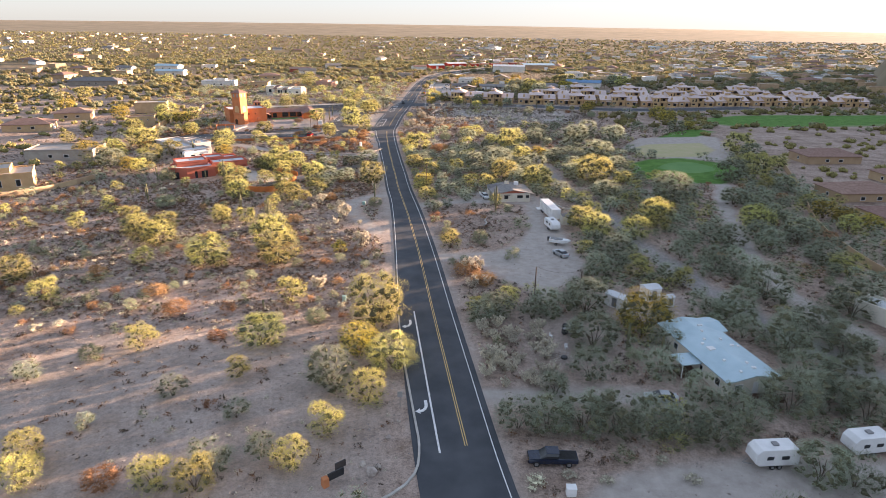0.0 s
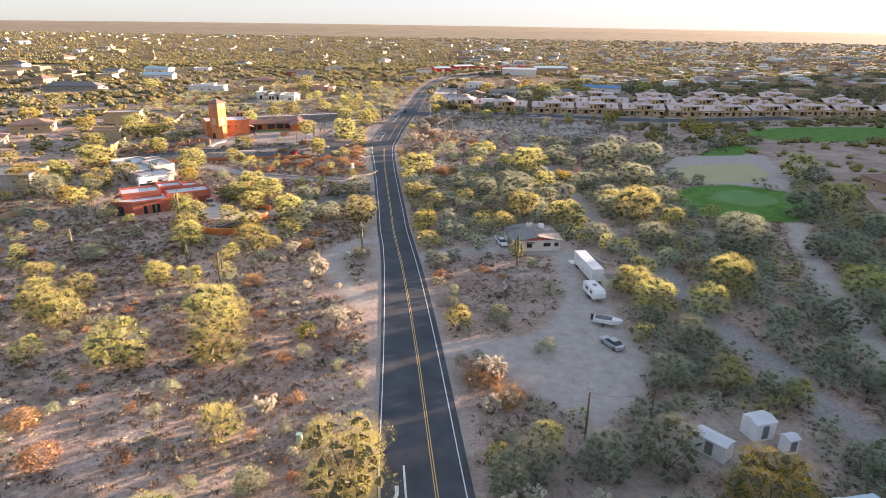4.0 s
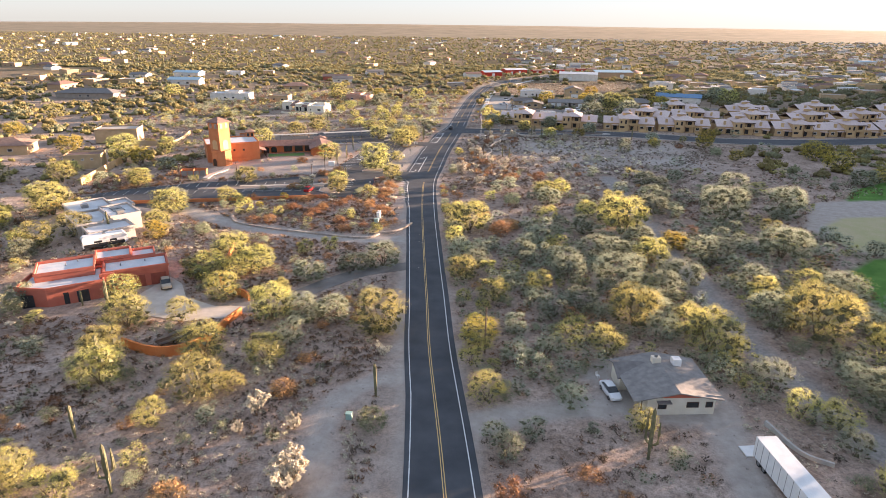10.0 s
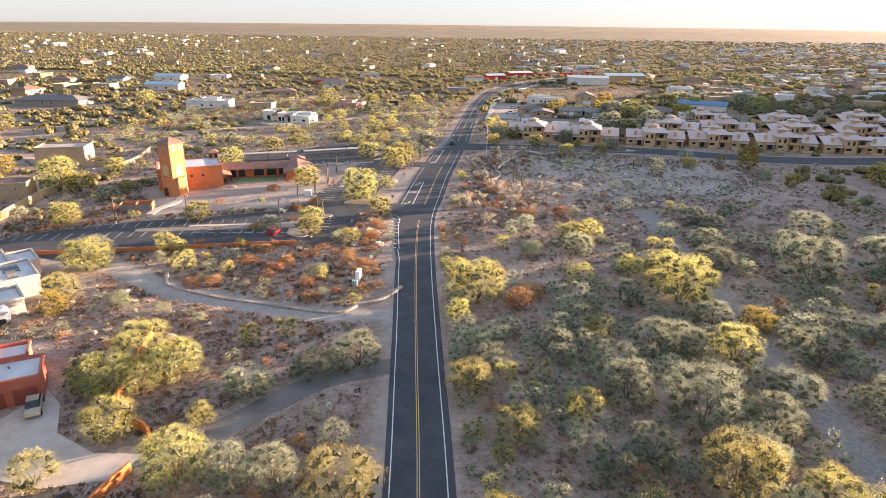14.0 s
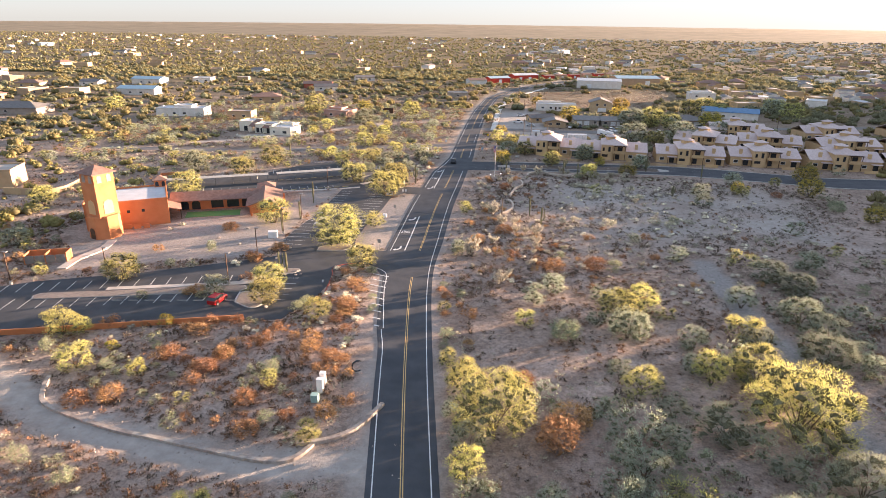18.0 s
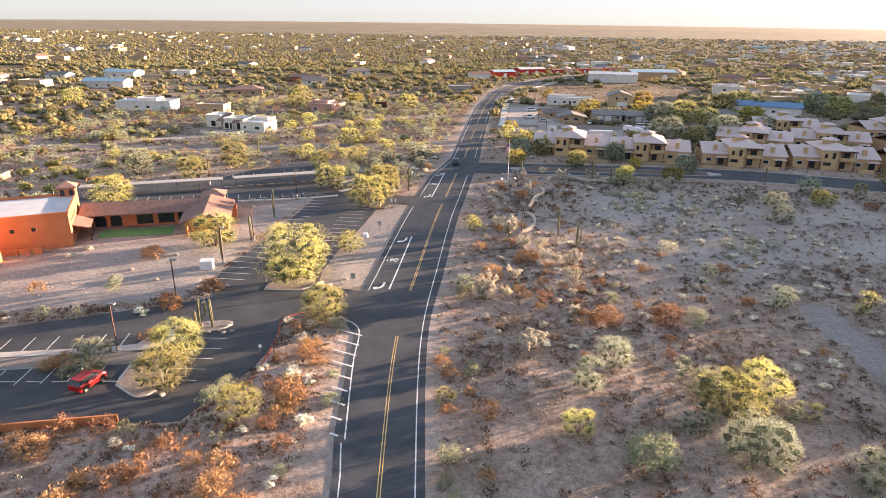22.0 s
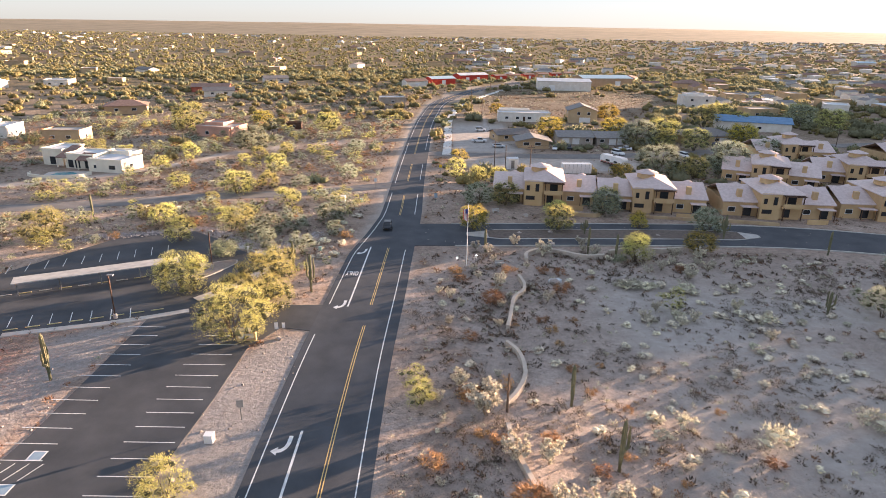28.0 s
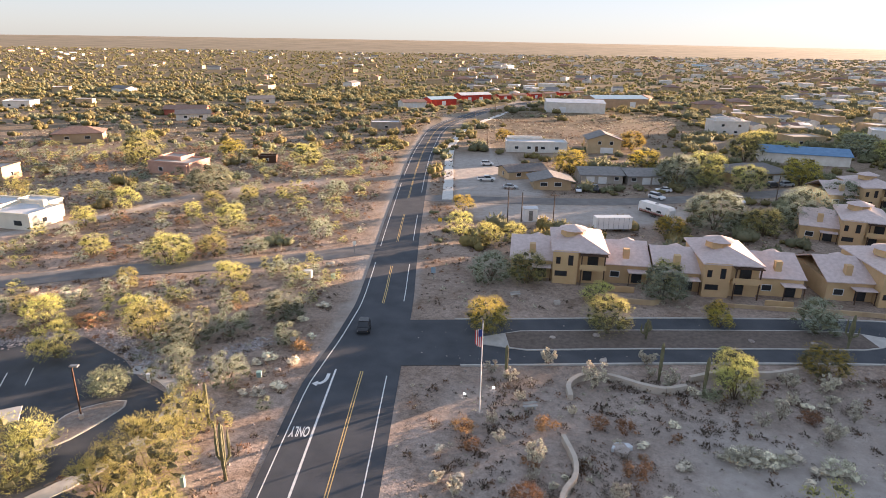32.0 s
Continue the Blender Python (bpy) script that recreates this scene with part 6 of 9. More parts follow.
# courtyard condominiums: one unit, then its copies
def condo_unit():
    ob = thing("condominium", pose(0, 0, 0), "ochre stucco two-storey condominium with pinkish tile roofs", "house", "condominiums along the entry road")
    # two-storey block in the middle
    part("wall", box(-4.6, 0, -0.4, 4.6, 13.5, 6.0), STUCCO_OCHRE, ob)
    part("bay", box(-4.7, -1.1, -0.4, -0.3, 0.2, 6.1), STUCCO_OCHRE, ob)
    part("roof", hip_roof(9.2, 14.2, 6.0, 1.9, 0.45, 0, 6.4), ROOF_PINK, ob, "pale pink concrete roof tiles")
    bm = bmesh.new()
    bmesh.ops.create_cone(bm, cap_ends=True, segments=8, radius1=2.3, radius2=2.2, depth=1.3, matrix=Matrix.Translation((-1.0, 5.8, 7.8)))
    dr = part("drum", bm, STUCCO_OCHRE, ob, "octagonal ochre lantern")
    bm = bmesh.new()
    bmesh.ops.create_cone(bm, cap_ends=True, segments=12, radius1=2.75, radius2=0.1, depth=0.8, matrix=Matrix.Translation((-1.0, 5.8, 8.8)))
    part("drum_roof", bm, ROOF_PINK, dr)
    for x, z, w, h in ((-3.8, 3.6, 0.8, 1.3), (-1.6, 3.4, 0.9, 1.9), (-3.2, 1.3, 2.2, 1.0)):
        o = place_window(ob, 9.2, 0, "S", x, z, w, h, frame_mat=WOOD_DARK)
        o.location.y = -1.1
    o = place_window(ob, 9.2, 0, "S", 2.4, 3.1, 1.9, 2.1, frame_mat=WOOD_DARK)
    o = place_window(ob, 9.2, 0, "S", 1.6, 0.3, 1.6, 2.0, frame_mat=WOOD_DARK)
    place_window(ob, 9.2, 21, "E", 2.5, 3.6, 0.9, 1.3, frame_mat=WOOD_DARK)
    bal = part("balcony", box(0.0, -1.7, 2.75, 4.6, -0.02, 3.0), STUCCO_OCHRE, ob)
    part("balcony_wall", box(0.0, -1.8, 3.0, 4.6, -1.62, 3.9), STUCCO_OCHRE, bal)
    for x in (0.3, 4.3):
        part("post", box(x - 0.1, -1.75, 0, x + 0.1, -1.55, 5.7), WOOD_DARK, ob)
    for k in range(6):
        part("pergola_beam", box(0.0, -2.0 + 0.4 * k, 5.6, 4.8, -1.9 + 0.4 * k, 5.75), WOOD_DARK, ob)
    # one-storey wings either side
    for s, wd in ((-1, 7.6), (1, 7.9)):
        x0, x1 = (s * 4.62, s * (4.62 + wd)) if s > 0 else (s * (4.62 + wd), s * 4.62)
        wg = part("wing", box(x0, 1.2, -0.4, x1, 14.6, 3.4), STUCCO_OCHRE, ob)
        part("wing_roof", gable_roof(wd, 13.4, 3.4, 2.5, 0.35, "x", 0.16, x=(x0 + x1) / 2, y=7.9), ROOF_PINK, wg)
        part("chimney", box((x0 + x1) / 2 - 0.55, 2.6, 3.5, (x0 + x1) / 2 + 0.55, 3.6, 5.9), STUCCO_OCHRE, wg)
        bm = bmesh.new()
        bmesh.ops.create_cone(bm, cap_ends=True, segments=10, radius1=1.6, radius2=0.15, depth=0.7, matrix=Matrix.Translation(((x0 + x1) / 2 + 1.0, 9.0, 5.9)))
        part("wing_lantern", bm, ROOF_PINK, wg)
        o = place_window(wg, 1, 0, "S", x0 + 2.0, 0.9, 1.7, 1.2)
        o.location.y = 1.2
        o = place_door(wg, 1, 0, "S", x1 - 2.0, 1.8, 2.1, GLASS_DARK)
        o.location.y = 1.2
        part("porch_roof", box(x1 - 3.8, -0.8, 2.45, x1 - 0.3, 1.3, 2.6), ROOF_PINK, wg)
        for px in (x1 - 3.7, x1 - 0.5):
            part("porch_post", box(px, -0.7, 0, px + 0.14, -0.56, 2.45), WOOD_DARK, wg)
    part("patio_wall", box(5.0, -3.6, -0.1, 9.5, -3.4, 1.0), STUCCO_OCHRE, ob)
    return ob


first = condo_unit()
first.matrix_world = pose(1.2, 437.4, 0, 0, 0, -8)
BLOCK_PLOTS.append((1, 441, 12))
for x, y, yaw in ((26.2, 431.8, -8), (54.6, 428.3, -6), (82, 428, -4), (110, 426, -4), (137, 424, 0), (163, 427, 8), (190, 433, 12), (218, 438, 8), (246, 440, 4), (275, 441, 0),
                  (68, 460, -24), (96, 462, -14), (128, 458, 4), (160, 463, 12), (192, 472, 10), (226, 478, 4), (260, 478, 0), (94, 494, -6), (136, 492, 4), (182, 505, 8), (232, 512, 0)):
    copy_thing(first, pose(x, y, 0, 0, 0, yaw))
    BLOCK_PLOTS.append((x, y + (4 if abs(yaw) < 90 else -4), 12))

# ---- houses north of the condominiums and round the edges ----
W2 = (("S", -3, 0.9, 1.6, 1.2), ("S", 2.5, 0.9, 1.8, 1.2), ("E", 0, 0.9, 1.2, 1.2), ("W", 0, 0.9, 1.2, 1.2))
house_gable("bungalow", "brown-roofed stucco bungalow on a gravel lot", 9, 516, 0, 11, 9, 2.7, 1.2, STUCCO_TAN, ROOF_SHINGLE, "y", 1.2, (("S", -2.6, 1.0, 2.2, 1.2), ("S", 1.6, 1.0, 2.2, 1.2)), ())
house_gable("bungalow", "brown-roofed stucco bungalow behind another", 2, 530, 20, 13, 8, 2.7, 1.3, STUCCO_TAN, ROOF_SHINGLE, "x", 0.8, W2)
house_flat("long_building", "long low white flat-roofed building", 14, 583, -2, 24, 9, 3.4, STUCCO_WHITE, ROOF_WHITE, W2 + (("S", -8, 0.9, 1.6, 1.2), ("S", 8, 0.9, 1.6, 1.2)), (("S", 0, 1.1, 2.1),), "building", extra=((-4, 6, 14, 4, 4.0),))
house_gable("townhouse", "brown townhouse with two white garage doors", 26, 527, 0, 13, 12, 2.7, 1.4, STUCCO_GREY, ROOF_SHINGLE, "x", 0.6, (("S", 4.6, 1.0, 1.4, 1.2),), (("S", -3.6, 2.6, 2.2), ("S", 0.2, 2.6, 2.2)))
house_gable("townhouse", "brown townhouse with white garage doors", 39, 526, 4, 11, 11, 2.7, 1.4, STUCCO_GREY, ROOF_SHINGLE, "x", 0.6, (("S", -3.6, 1.0, 1.6, 1.2),), (("S", 0.4, 2.6, 2.2), ("S", 3.6, 2.6, 2.2)))
house_gable("house", "two-storey beige gabled house with a grey roof", 41, 583, -4, 13, 12, 5.4, 2.2, STUCCO_TAN, ROOF_SHINGLE, "y", 0.6, (("S", -2, 3.4, 1.4, 1.4), ("S", 2.6, 3.4, 1.4, 1.4), ("W", 0, 3.2, 1.4, 1.4)), (("S", 1.0, 5.0, 2.3),))
house_hip("house", "grey hip-roofed house with a wide garage", 78, 533, 10, 21, 13, 2.9, 2.3, STUCCO_TAN, ROOF_SHINGLE, 0.7, W2, (("S", 6.0, 4.8, 2.2),))
house_flat("house", "white two-storey flat-roofed house", 118, 643, -4, 17, 12, 6.2, STUCCO_WHITE, ROOF_WHITE, W2 + (("S", -4, 3.9, 1.6, 1.3), ("S", 4, 3.9, 1.6, 1.3)), extra=((0, 3, 12, 8, 6.9),))
house_gable("barn", "long blue-roofed metal building", 113, 566, -18, 30, 13, 3.8, 1.8, STUCCO_WHITE, mat("roof_blue", (0.10, 0.20, 0.34), (0.16, 0.28, 0.44), 0.6, 0.6, 0.1, 6), "x", 0.6, W2, category="building")
house_gable("warehouse", "large pale grey metal warehouse", 60, 735, -6, 36, 26, 6.5, 1.2, STUCCO_WHITE, ROOF_WHITE, "x", 0.3, (), (("S", -8, 4.0, 4.0),), "building")
house_gable("warehouse", "blue-grey roofed metal warehouse", 97, 775, 8, 38, 24, 6.0, 1.6, STUCCO_TAN, ROOF_METAL, "x", 0.3, (), (("S", 8, 4.0, 4.0),), "building")
PAINT_RED = mat("red_metal", (0.42, 0.035, 0.02), (0.52, 0.06, 0.035), 0.6, 0.6, 0.1, 6)
house_gable("storage_building", "red-walled storage building beside the bend", -2, 800, 30, 26, 11, 4.6, 1.4, PAINT_RED, ROOF_WHITE, "x", 0.4, (), (("S", -6, 3, 3.0), ("S", 4, 3, 3.0)), "building")
house_gable("storage_building", "red and white storage building beside the bend", -26, 765, 30, 20, 11, 4.2, 1.4, PAINT_RED, ROOF_METAL, "x", 0.4, (), (("S", 0, 3, 3.0),), "building")
house_gable("storage_building", "white storage building beside the bend", -44, 742, 25, 16, 10, 4.0, 1.3, STUCCO_WHITE, ROOF_TILE, "x", 0.4, (), (("S", 0, 3, 3.0),), "building")
for k in range(6):
    house_gable("market_shed", "row shed with a red front along the bend", 22 + 13 * k, 815 + 9 * k, 28, 11, 7, 3.2, 0.9, (PAINT_RED, STUCCO_TAN)[k % 2], ROOF_TILE, "x", 0.3, (), (("S", 0, 2.4, 2.4),), "building", "sheds along the bend")


def cream_villa():
    ob = thing("villa", pose(-114.8, 463.0, 0, 0, 0, -12), "cream stucco villa with white flat roofs and clay-tiled porches", "house")
    for x0, y0, x1, y1, h in ((-11, 0, 0, 9, 3.3), (-20.5, 2.6, -11.05, 11, 3.8), (-31, 5, -24, 14, 4.3), (-12, 9.05, -3, 13, 3.9)):
        parapet_block(ob, [(x0, y0), (x1, y0), (x1, y1), (x0, y1)], h, STUCCO_CREAM, ROOF_WHITE, 0.45)
    for x0, x1, y0, y1, z0, z1 in ((-15.5, -11.2, 0.6, 4.2, 2.9, 4.4), (-24, -20.4, 2.2, 9.5, 2.9, 5.2)):
        bm = bmesh.new()
        v = [bm.verts.new(q) for q in ((x0, y0, z0), (x1, y0, z0), (x1, y1, z1), (x0, y1, z1), (x0, y0, z0 - 0.2), (x1, y0, z0 - 0.2), (x1, y1, z1 - 0.2), (x0, y1, z1 - 0.2))]
        for f in ((0, 1, 2, 3), (7, 6, 5, 4), (0, 4, 5, 1), (1, 5, 6, 2), (2, 6, 7, 3), (3, 7, 4, 0)):
            bm.faces.new([v[i] for i in f])
        part("porch_roof", bm, ROOF_TILE, ob, "sloping clay-tiled porch roof")
        for px in (x0 + 0.2, x1 - 0.2):
            part("porch_post", box(px - 0.15, y0 + 0.1, -0.2, px + 0.15, y0 + 0.4, z0 - 0.15), STUCCO_CREAM, ob)
    part("window", box(-4.2, -0.06, 0.9, -2.2, 0.02, 2.0), GLASS_DARK, ob)
    part("window", box(-9.2, -0.06, 1.0, -8.4, 0.02, 1.9), GLASS_DARK, ob)
    part("window", box(-0.02, 3.4, 1.0, 0.06, 4.6, 2.0), GLASS_DARK, ob)
    for x in (-19.2, -16.9, -13.6):
        part("glass_door", box(x - 0.8, 2.52, 0, x + 0.8, 2.62, 2.3), GLASS_DARK, ob)
    part("glass_door", box(-28.5, 4.92, 0, -26.5, 5.02, 2.3), GLASS_DARK, ob)
    part("chimney", box(-4.0, 7.2, 3.3, -2.8, 8.4, 5.0), STUCCO_CREAM, ob)
    BLOCK_PLOTS.append((-129, 469, 17))
    pl = thing("swimming_pool", pose(-130, 461.6, 0, 0, 0, 8), "small blue swimming pool with a pale deck", "pool")
    part("deck", prism([(-5.5, -3), (5, -3), (5.5, 2.6), (-5.5, 2.6)], -0.2, 0.06), CONCRETE_DRIVE, pl)
    part("water", prism([(-3.6, -1.2), (-1, -1.7), (2.6, -1.4), (3.2, 0.4), (0.5, 1.5), (-3, 1.2)], -0.1, 0.08), mat("pool_water", (0.05, 0.22, 0.28), (0.08, 0.30, 0.36), 0.8, 0.06, 0.0, 6, spec=0.5), pl)


cream_villa()
house_flat("adobe_house", "pink adobe house with stepped flat roofs", -109, 530, -14, 15, 11, 3.4, ADOBE_PINK, ROOF_DUST, (("S", 3, 0.8, 1.6, 1.3), ("S", -3, 0.8, 1.6, 1.3)), extra=((-3, 3, 8, 7, 4.2), (5, -4, 4, 5, 2.8)))
house_flat("shed", "small dark brown shed on the desert flat", -85, 547, 5, 6, 3.5, 2.2, WOOD_DARK, ROOF_SHINGLE, (("S", 0, 0.8, 1.0, 1.0),), category="shed")
house_flat("carport_shed", "low white-roofed carport shed", -52, 640, 8, 14, 9, 3.2, STUCCO_GREY, ROOF_WHITE, (("S", 0, 0.8, 1.6, 1.2),), category="shed")
house_flat("tan_building", "plain tan block with a flat roof", -159, 311, 22, 12, 8, 4.2, STUCCO_TAN, ROOF_TILE, (("S", -3, 2.6, 0.8, 0.7), ("S", 0, 2.6, 0.8, 0.7), ("S", 3, 2.6, 0.8, 0.7)), category="building")
house_flat("tan_building", "large tan stucco block with a pale flat roof", -178, 362, 18, 17, 11, 5.0, STUCCO_TAN, ROOF_DUST, (("E", 0, 2.4, 1.0, 0.8),), category="building")
house_hip("house", "tan house with a dark clay-tile hip roof", -204, 292, 20, 20, 13, 3.2, 2.2, STUCCO_TAN, ROOF_TILE, 0.8, W2, (("E", 0, 4.6, 2.3),))
house_hip("house", "tan house with a clay-tile roof and porch", -205, 330, 20, 17, 12, 3.4, 2.2, STUCCO_TAN, ROOF_TILE, 0.8, W2)
house_hip("house", "tan house with a clay-tile hip roof", -222, 262, 12, 18, 13, 3.2, 2.2, STUCCO_TAN, ROOF_TILE, 0.8, W2)
house_hip("house", "long dark-roofed house in the brush", -294, 512, 4, 40, 16, 3.4, 2.6, STUCCO_GREY, ROOF_SHINGLE, 1.0, W2)
house_flat("white_house", "white house with red-tiled porch in the brush", -196, 520, 6, 26, 12, 3.8, STUCCO_WHITE, ROOF_WHITE, W2, extra=((0, 3, 10, 8, 4.8),))
house_flat("house", "small tan flat-roofed house", -160, 515, 2, 13, 9, 3.6, STUCCO_TAN, ROOF_DUST, W2)
house_flat("curved_house", "large pale tan house with a walled terrace", -143, 186, 30, 18, 12, 4.4, STUCCO_OCHRE, ROOF_DUST, (("S", -5, 0.8, 1.4, 2.2), ("S", 0, 0.8, 1.4, 2.2), ("S", 5, 0.8, 1.4, 2.2), ("E", 0, 0.8, 1.4, 2.2)), extra=((-2, 2, 10, 9, 5.6),))
house_flat("flat_house", "low dusty-roofed house among trees", -150, 232, 10, 24, 14, 3.4, STUCCO_GREY, ROOF_DUST, W2)
for x, y, yaw, w, d in ((150, 250, 4, 22, 13), (128, 192, 6, 20, 13), (126, 164, 6, 22, 14), (160, 215, 6, 20, 13), (152, 180, 4, 18, 12)):
    house_hip("villa", "walled villa with a broad mauve-brown tile roof", x, y, yaw, w, d, 3.2, 2.2, STUCCO_TAN, ROOF_TILE, 0.6, W2, (), "house", "villas by the golf course")
ob = thing("garden_wall", pose(0, 0, 0), "long tan block wall round the villas", "wall")
part("wall", bmesh.new(), STUCCO_TAN, ob)
bpy.data.objects.remove(ob.children[0])
strip("wall", smooth_line([(127, 236), (112, 195), (100, 165), (95, 145), (94, 122), (100, 104)], 4), -0.12, 0.12, -0.3, 1.8, STUCCO_TAN, ob)
house_flat("mobile_home", "pale-roofed mobile home in thick brush", 81, 101, -60, 14, 5, 2.6, CREAM, ROOF_WHITE, (("S", 0, 0.9, 1.4, 1.1),))
house_gable("house", "rust-roofed house in the far brush", -170, 690, 10, 22, 12, 3.0, 1.6, STUCCO_RED, ROOF_TILE, "x", 0.8, W2)

# far town: a few kinds of house, repeated over the plain
FAR = []
for nm, lab, kind, args in (
        ("far_house", "tan flat-roofed desert house in brush", "flat", (16, 11, 3.8, STUCCO_TAN, ROOF_DUST)),
        ("far_house", "tan tile-roofed desert house in brush", "hip", (18, 12, 3.4, STUCCO_TAN, ROOF_TILE)),
        ("far_house", "grey-roofed gabled house in the brush", "gable", (17, 10, 3.2, STUCCO_WHITE, ROOF_SHINGLE)),
        ("far_house", "long pale metal-roofed building in brush", "gable", (26, 12, 4.2, STUCCO_WHITE, ROOF_METAL)),
        ("far_house", "white flat-roofed desert house in brush", "flat", (15, 12, 3.8, STUCCO_WHITE, ROOF_WHITE))):
    x, y = -420 + 36 * len(FAR), 620 + 22 * len(FAR)
    win = (("S", -4, 1.0, 1.8, 1.3), ("S", 3.5, 1.0, 2.2, 1.3))
    if kind == "flat":
        o = house_flat(nm, lab, x, y, 7, *args, win, (), "house", "houses of the far town")
    elif kind == "hip":
        o = house_hip(nm, lab, x, y, 12, args[0], args[1], args[2], 2.2, args[3], args[4], 0.7, win, (), "house", "houses of the far town")
    else:
        o = house_gable(nm, lab, x, y, -6, args[0], args[1], args[2], 1.6, args[3], args[4], "x", 0.6, win, (), "house", "houses of the far town")
    FAR.append(o)
fr = random.Random(44)
placed = 0
while placed < 250:
    y = 560 + 2100 * fr.random() ** 1.5
    x = fr.uniform(-0.85, 0.95) * (y + 60)
    west = x < -20
    if west and fr.random() < 0.45:
        continue
    if y < 700 and -150 < x < 135:
        continue
    if any((x - a) ** 2 + (y - b) ** 2 < (c + 14) ** 2 for a, b, c in BLOCK_PLOTS) or float(dist_line(np.array([x]), np.array([y]), ROAD)[0]) < 22:
        continue
    o = copy_thing(fr.choices(FAR, (6, 4, 3, 1, 1))[0], pose(x, y, 0, 0, 0, fr.uniform(-30, 30) + fr.choice((0, 90, 180))))
    BLOCK_PLOTS.append((x, y, 10))
    placed += 1


# the town beyond them: too many and too small to count
def town(name, walls, roofs, seed, n, pitch, label):
    rs = np.random.RandomState(seed)
    y = 640 + 2300 * rs.rand(4 * n) ** 1.35
    x = (rs.rand(4 * n) * 2 - 1) * (0.82 * y + 60) + 0.08 * y
    keep = rs.rand(4 * n) < np.where(x < -20, np.where(y < 1000, 0.03, 0.16), 1.0) * np.where(value_noise(x, y, 170, 95) > 0.36, 1, 0.15)
    keep &= ~((y < 760) & (x > -160) & (x < 135)) & (dist_line(x, y, ROAD[::3]) > 26)
    for a, b, c in BLOCK_PLOTS:
        keep &= (x - a) ** 2 + (y - b) ** 2 > (c + 9) ** 2
    verts, faces, slots = [], [], []
    for px, py in zip(x[keep][:n], y[keep][:n]):
        w, d, h, yaw = rs.uniform(3.8, 7.5), rs.uniform(2.6, 5), rs.uniform(2.6, 3.8), rs.choice((0, 0, math.pi / 2)) + rs.normal() * 0.2
        c, s, k, r = math.cos(yaw), math.sin(yaw), len(verts), h + pitch * d
        for u, v, z in ((-w, -d, 0), (w, -d, 0), (w, d, 0), (-w, d, 0), (-w, -d, h), (w, -d, h), (w, d, h), (-w, d, h), (-w, 0, r), (w, 0, r)):
            verts.append((px + u * c - v * s, py + u * s + v * c, z))
        faces += [(k, k + 1, k + 5, k + 4), (k + 1, k + 2, k + 6, k + 9, k + 5), (k + 2, k + 3, k + 7, k + 6), (k + 3, k, k + 4, k + 8, k + 7), (k + 4, k + 5, k + 9, k + 8), (k + 6, k + 7, k + 8, k + 9)]
        slots += [0, 0, 0, 0, 1, 1]
    me = mesh_from(name, verts, faces, walls)
    me.materials.append(roofs)
    me.polygons.foreach_set("material_index", slots)
    return tagged(new(name, me), label, "houses", kind="stuff")


town("town_white", STUCCO_WHITE, ROOF_WHITE, 301, 320, 0.06, "white low-roofed houses and trailers of the distant town")
town("town_tan", STUCCO_TAN, ROOF_TILE, 302, 260, 0.35, "tan tile-roofed houses of the distant town")
town("town_grey", STUCCO_WHITE, ROOF_SHINGLE, 303, 300, 0.3, "pale grey-roofed houses of the distant town")
town("town_dust", STUCCO_TAN, ROOF_DUST, 304, 170, 0.05, "tan flat-roofed houses of the distant town")


# ---- parking lots: stall lines, islands, carports, lamps ----
LOTS = [o for o in scene.objects if o.name.startswith("parking_lot")]


def stall(x0, y0, x1, y1, lot, w=0.11):
    L = math.hypot(x1 - x0, y1 - y0)
    ob = part("stall_line", box(-L / 2, -w / 2, 0, L / 2, w / 2, 0.005), PAINT_W, LOTS[lot])
    ob.matrix_world = pose((x0 + x1) / 2, (y0 + y1) / 2, 0.05, 0, 0, math.degrees(math.atan2(y1 - y0, x1 - x0)))
    return ob


for k in range(20):
    y = 320.3 + 2.6 * k
    if not 338 < y < 341:
        stall(-68.2, y, -62.8, y - 0.05, 0)
    if k < 18:
        y = 323.5 + 2.58 * k
        stall(-56.3, y, -51.0, y, 0)
for k in range(4):
    stall(-67.6 + 1.4 * k, 338.2, -66.6 + 1.4 * k, 340.6, 0)
for k in range(25):
    x = -131 + 2.85 * k
    stall(x, 272.4 + 0.245 * (x + 131) + 0.5, x - 0.7, 272.4 + 0.245 * (x + 131) + 5.0, 0)
for k in range(20):
    x = -126 + 2.95 * k
    y = 278.8 + 0.245 * (x + 131)
    if x < -68:
        stall(x, y + 2.3, x - 0.9, y + 6.4, 0)
for k in range(19):
    x = -116 + 2.6 * k
    if x < -66:
        y = 361.5 + 0.232 * (x + 116)
        stall(x, y, x - 1.5, y + 3.4, 1)
    x = -121 + 2.55 * k
    y = 377.4 + 0.49 * (x + 121)
    stall(x, y - 0.5, x - 1.6, y + 3.6, 1)
BLUE = mat("parking_blue", (0.22, 0.30, 0.38), (0.30, 0.40, 0.48), 1, 0.7, 0)
for x, y in ((-64.0, 337), (-63.8, 341.8)):
    o = part("parking_sign", box(-0.75, -0.75, 0, 0.75, 0.75, 0.006), PAINT_W, LOTS[0], "pale blue and white painted parking sign")
    o.matrix_world = pose(x, y, 0.051)
    part("field", box(-0.6, -0.6, 0.006, 0.6, 0.6, 0.009), BLUE, o)
CURB_RED = mat("red_kerb", (0.30, 0.07, 0.05), (0.42, 0.14, 0.10), 1, 0.85, 0.1)
GRAVEL = mat("pale_gravel", (0.19, 0.155, 0.13), (0.31, 0.265, 0.23), 2.5, 0.95, 0.5, 14)


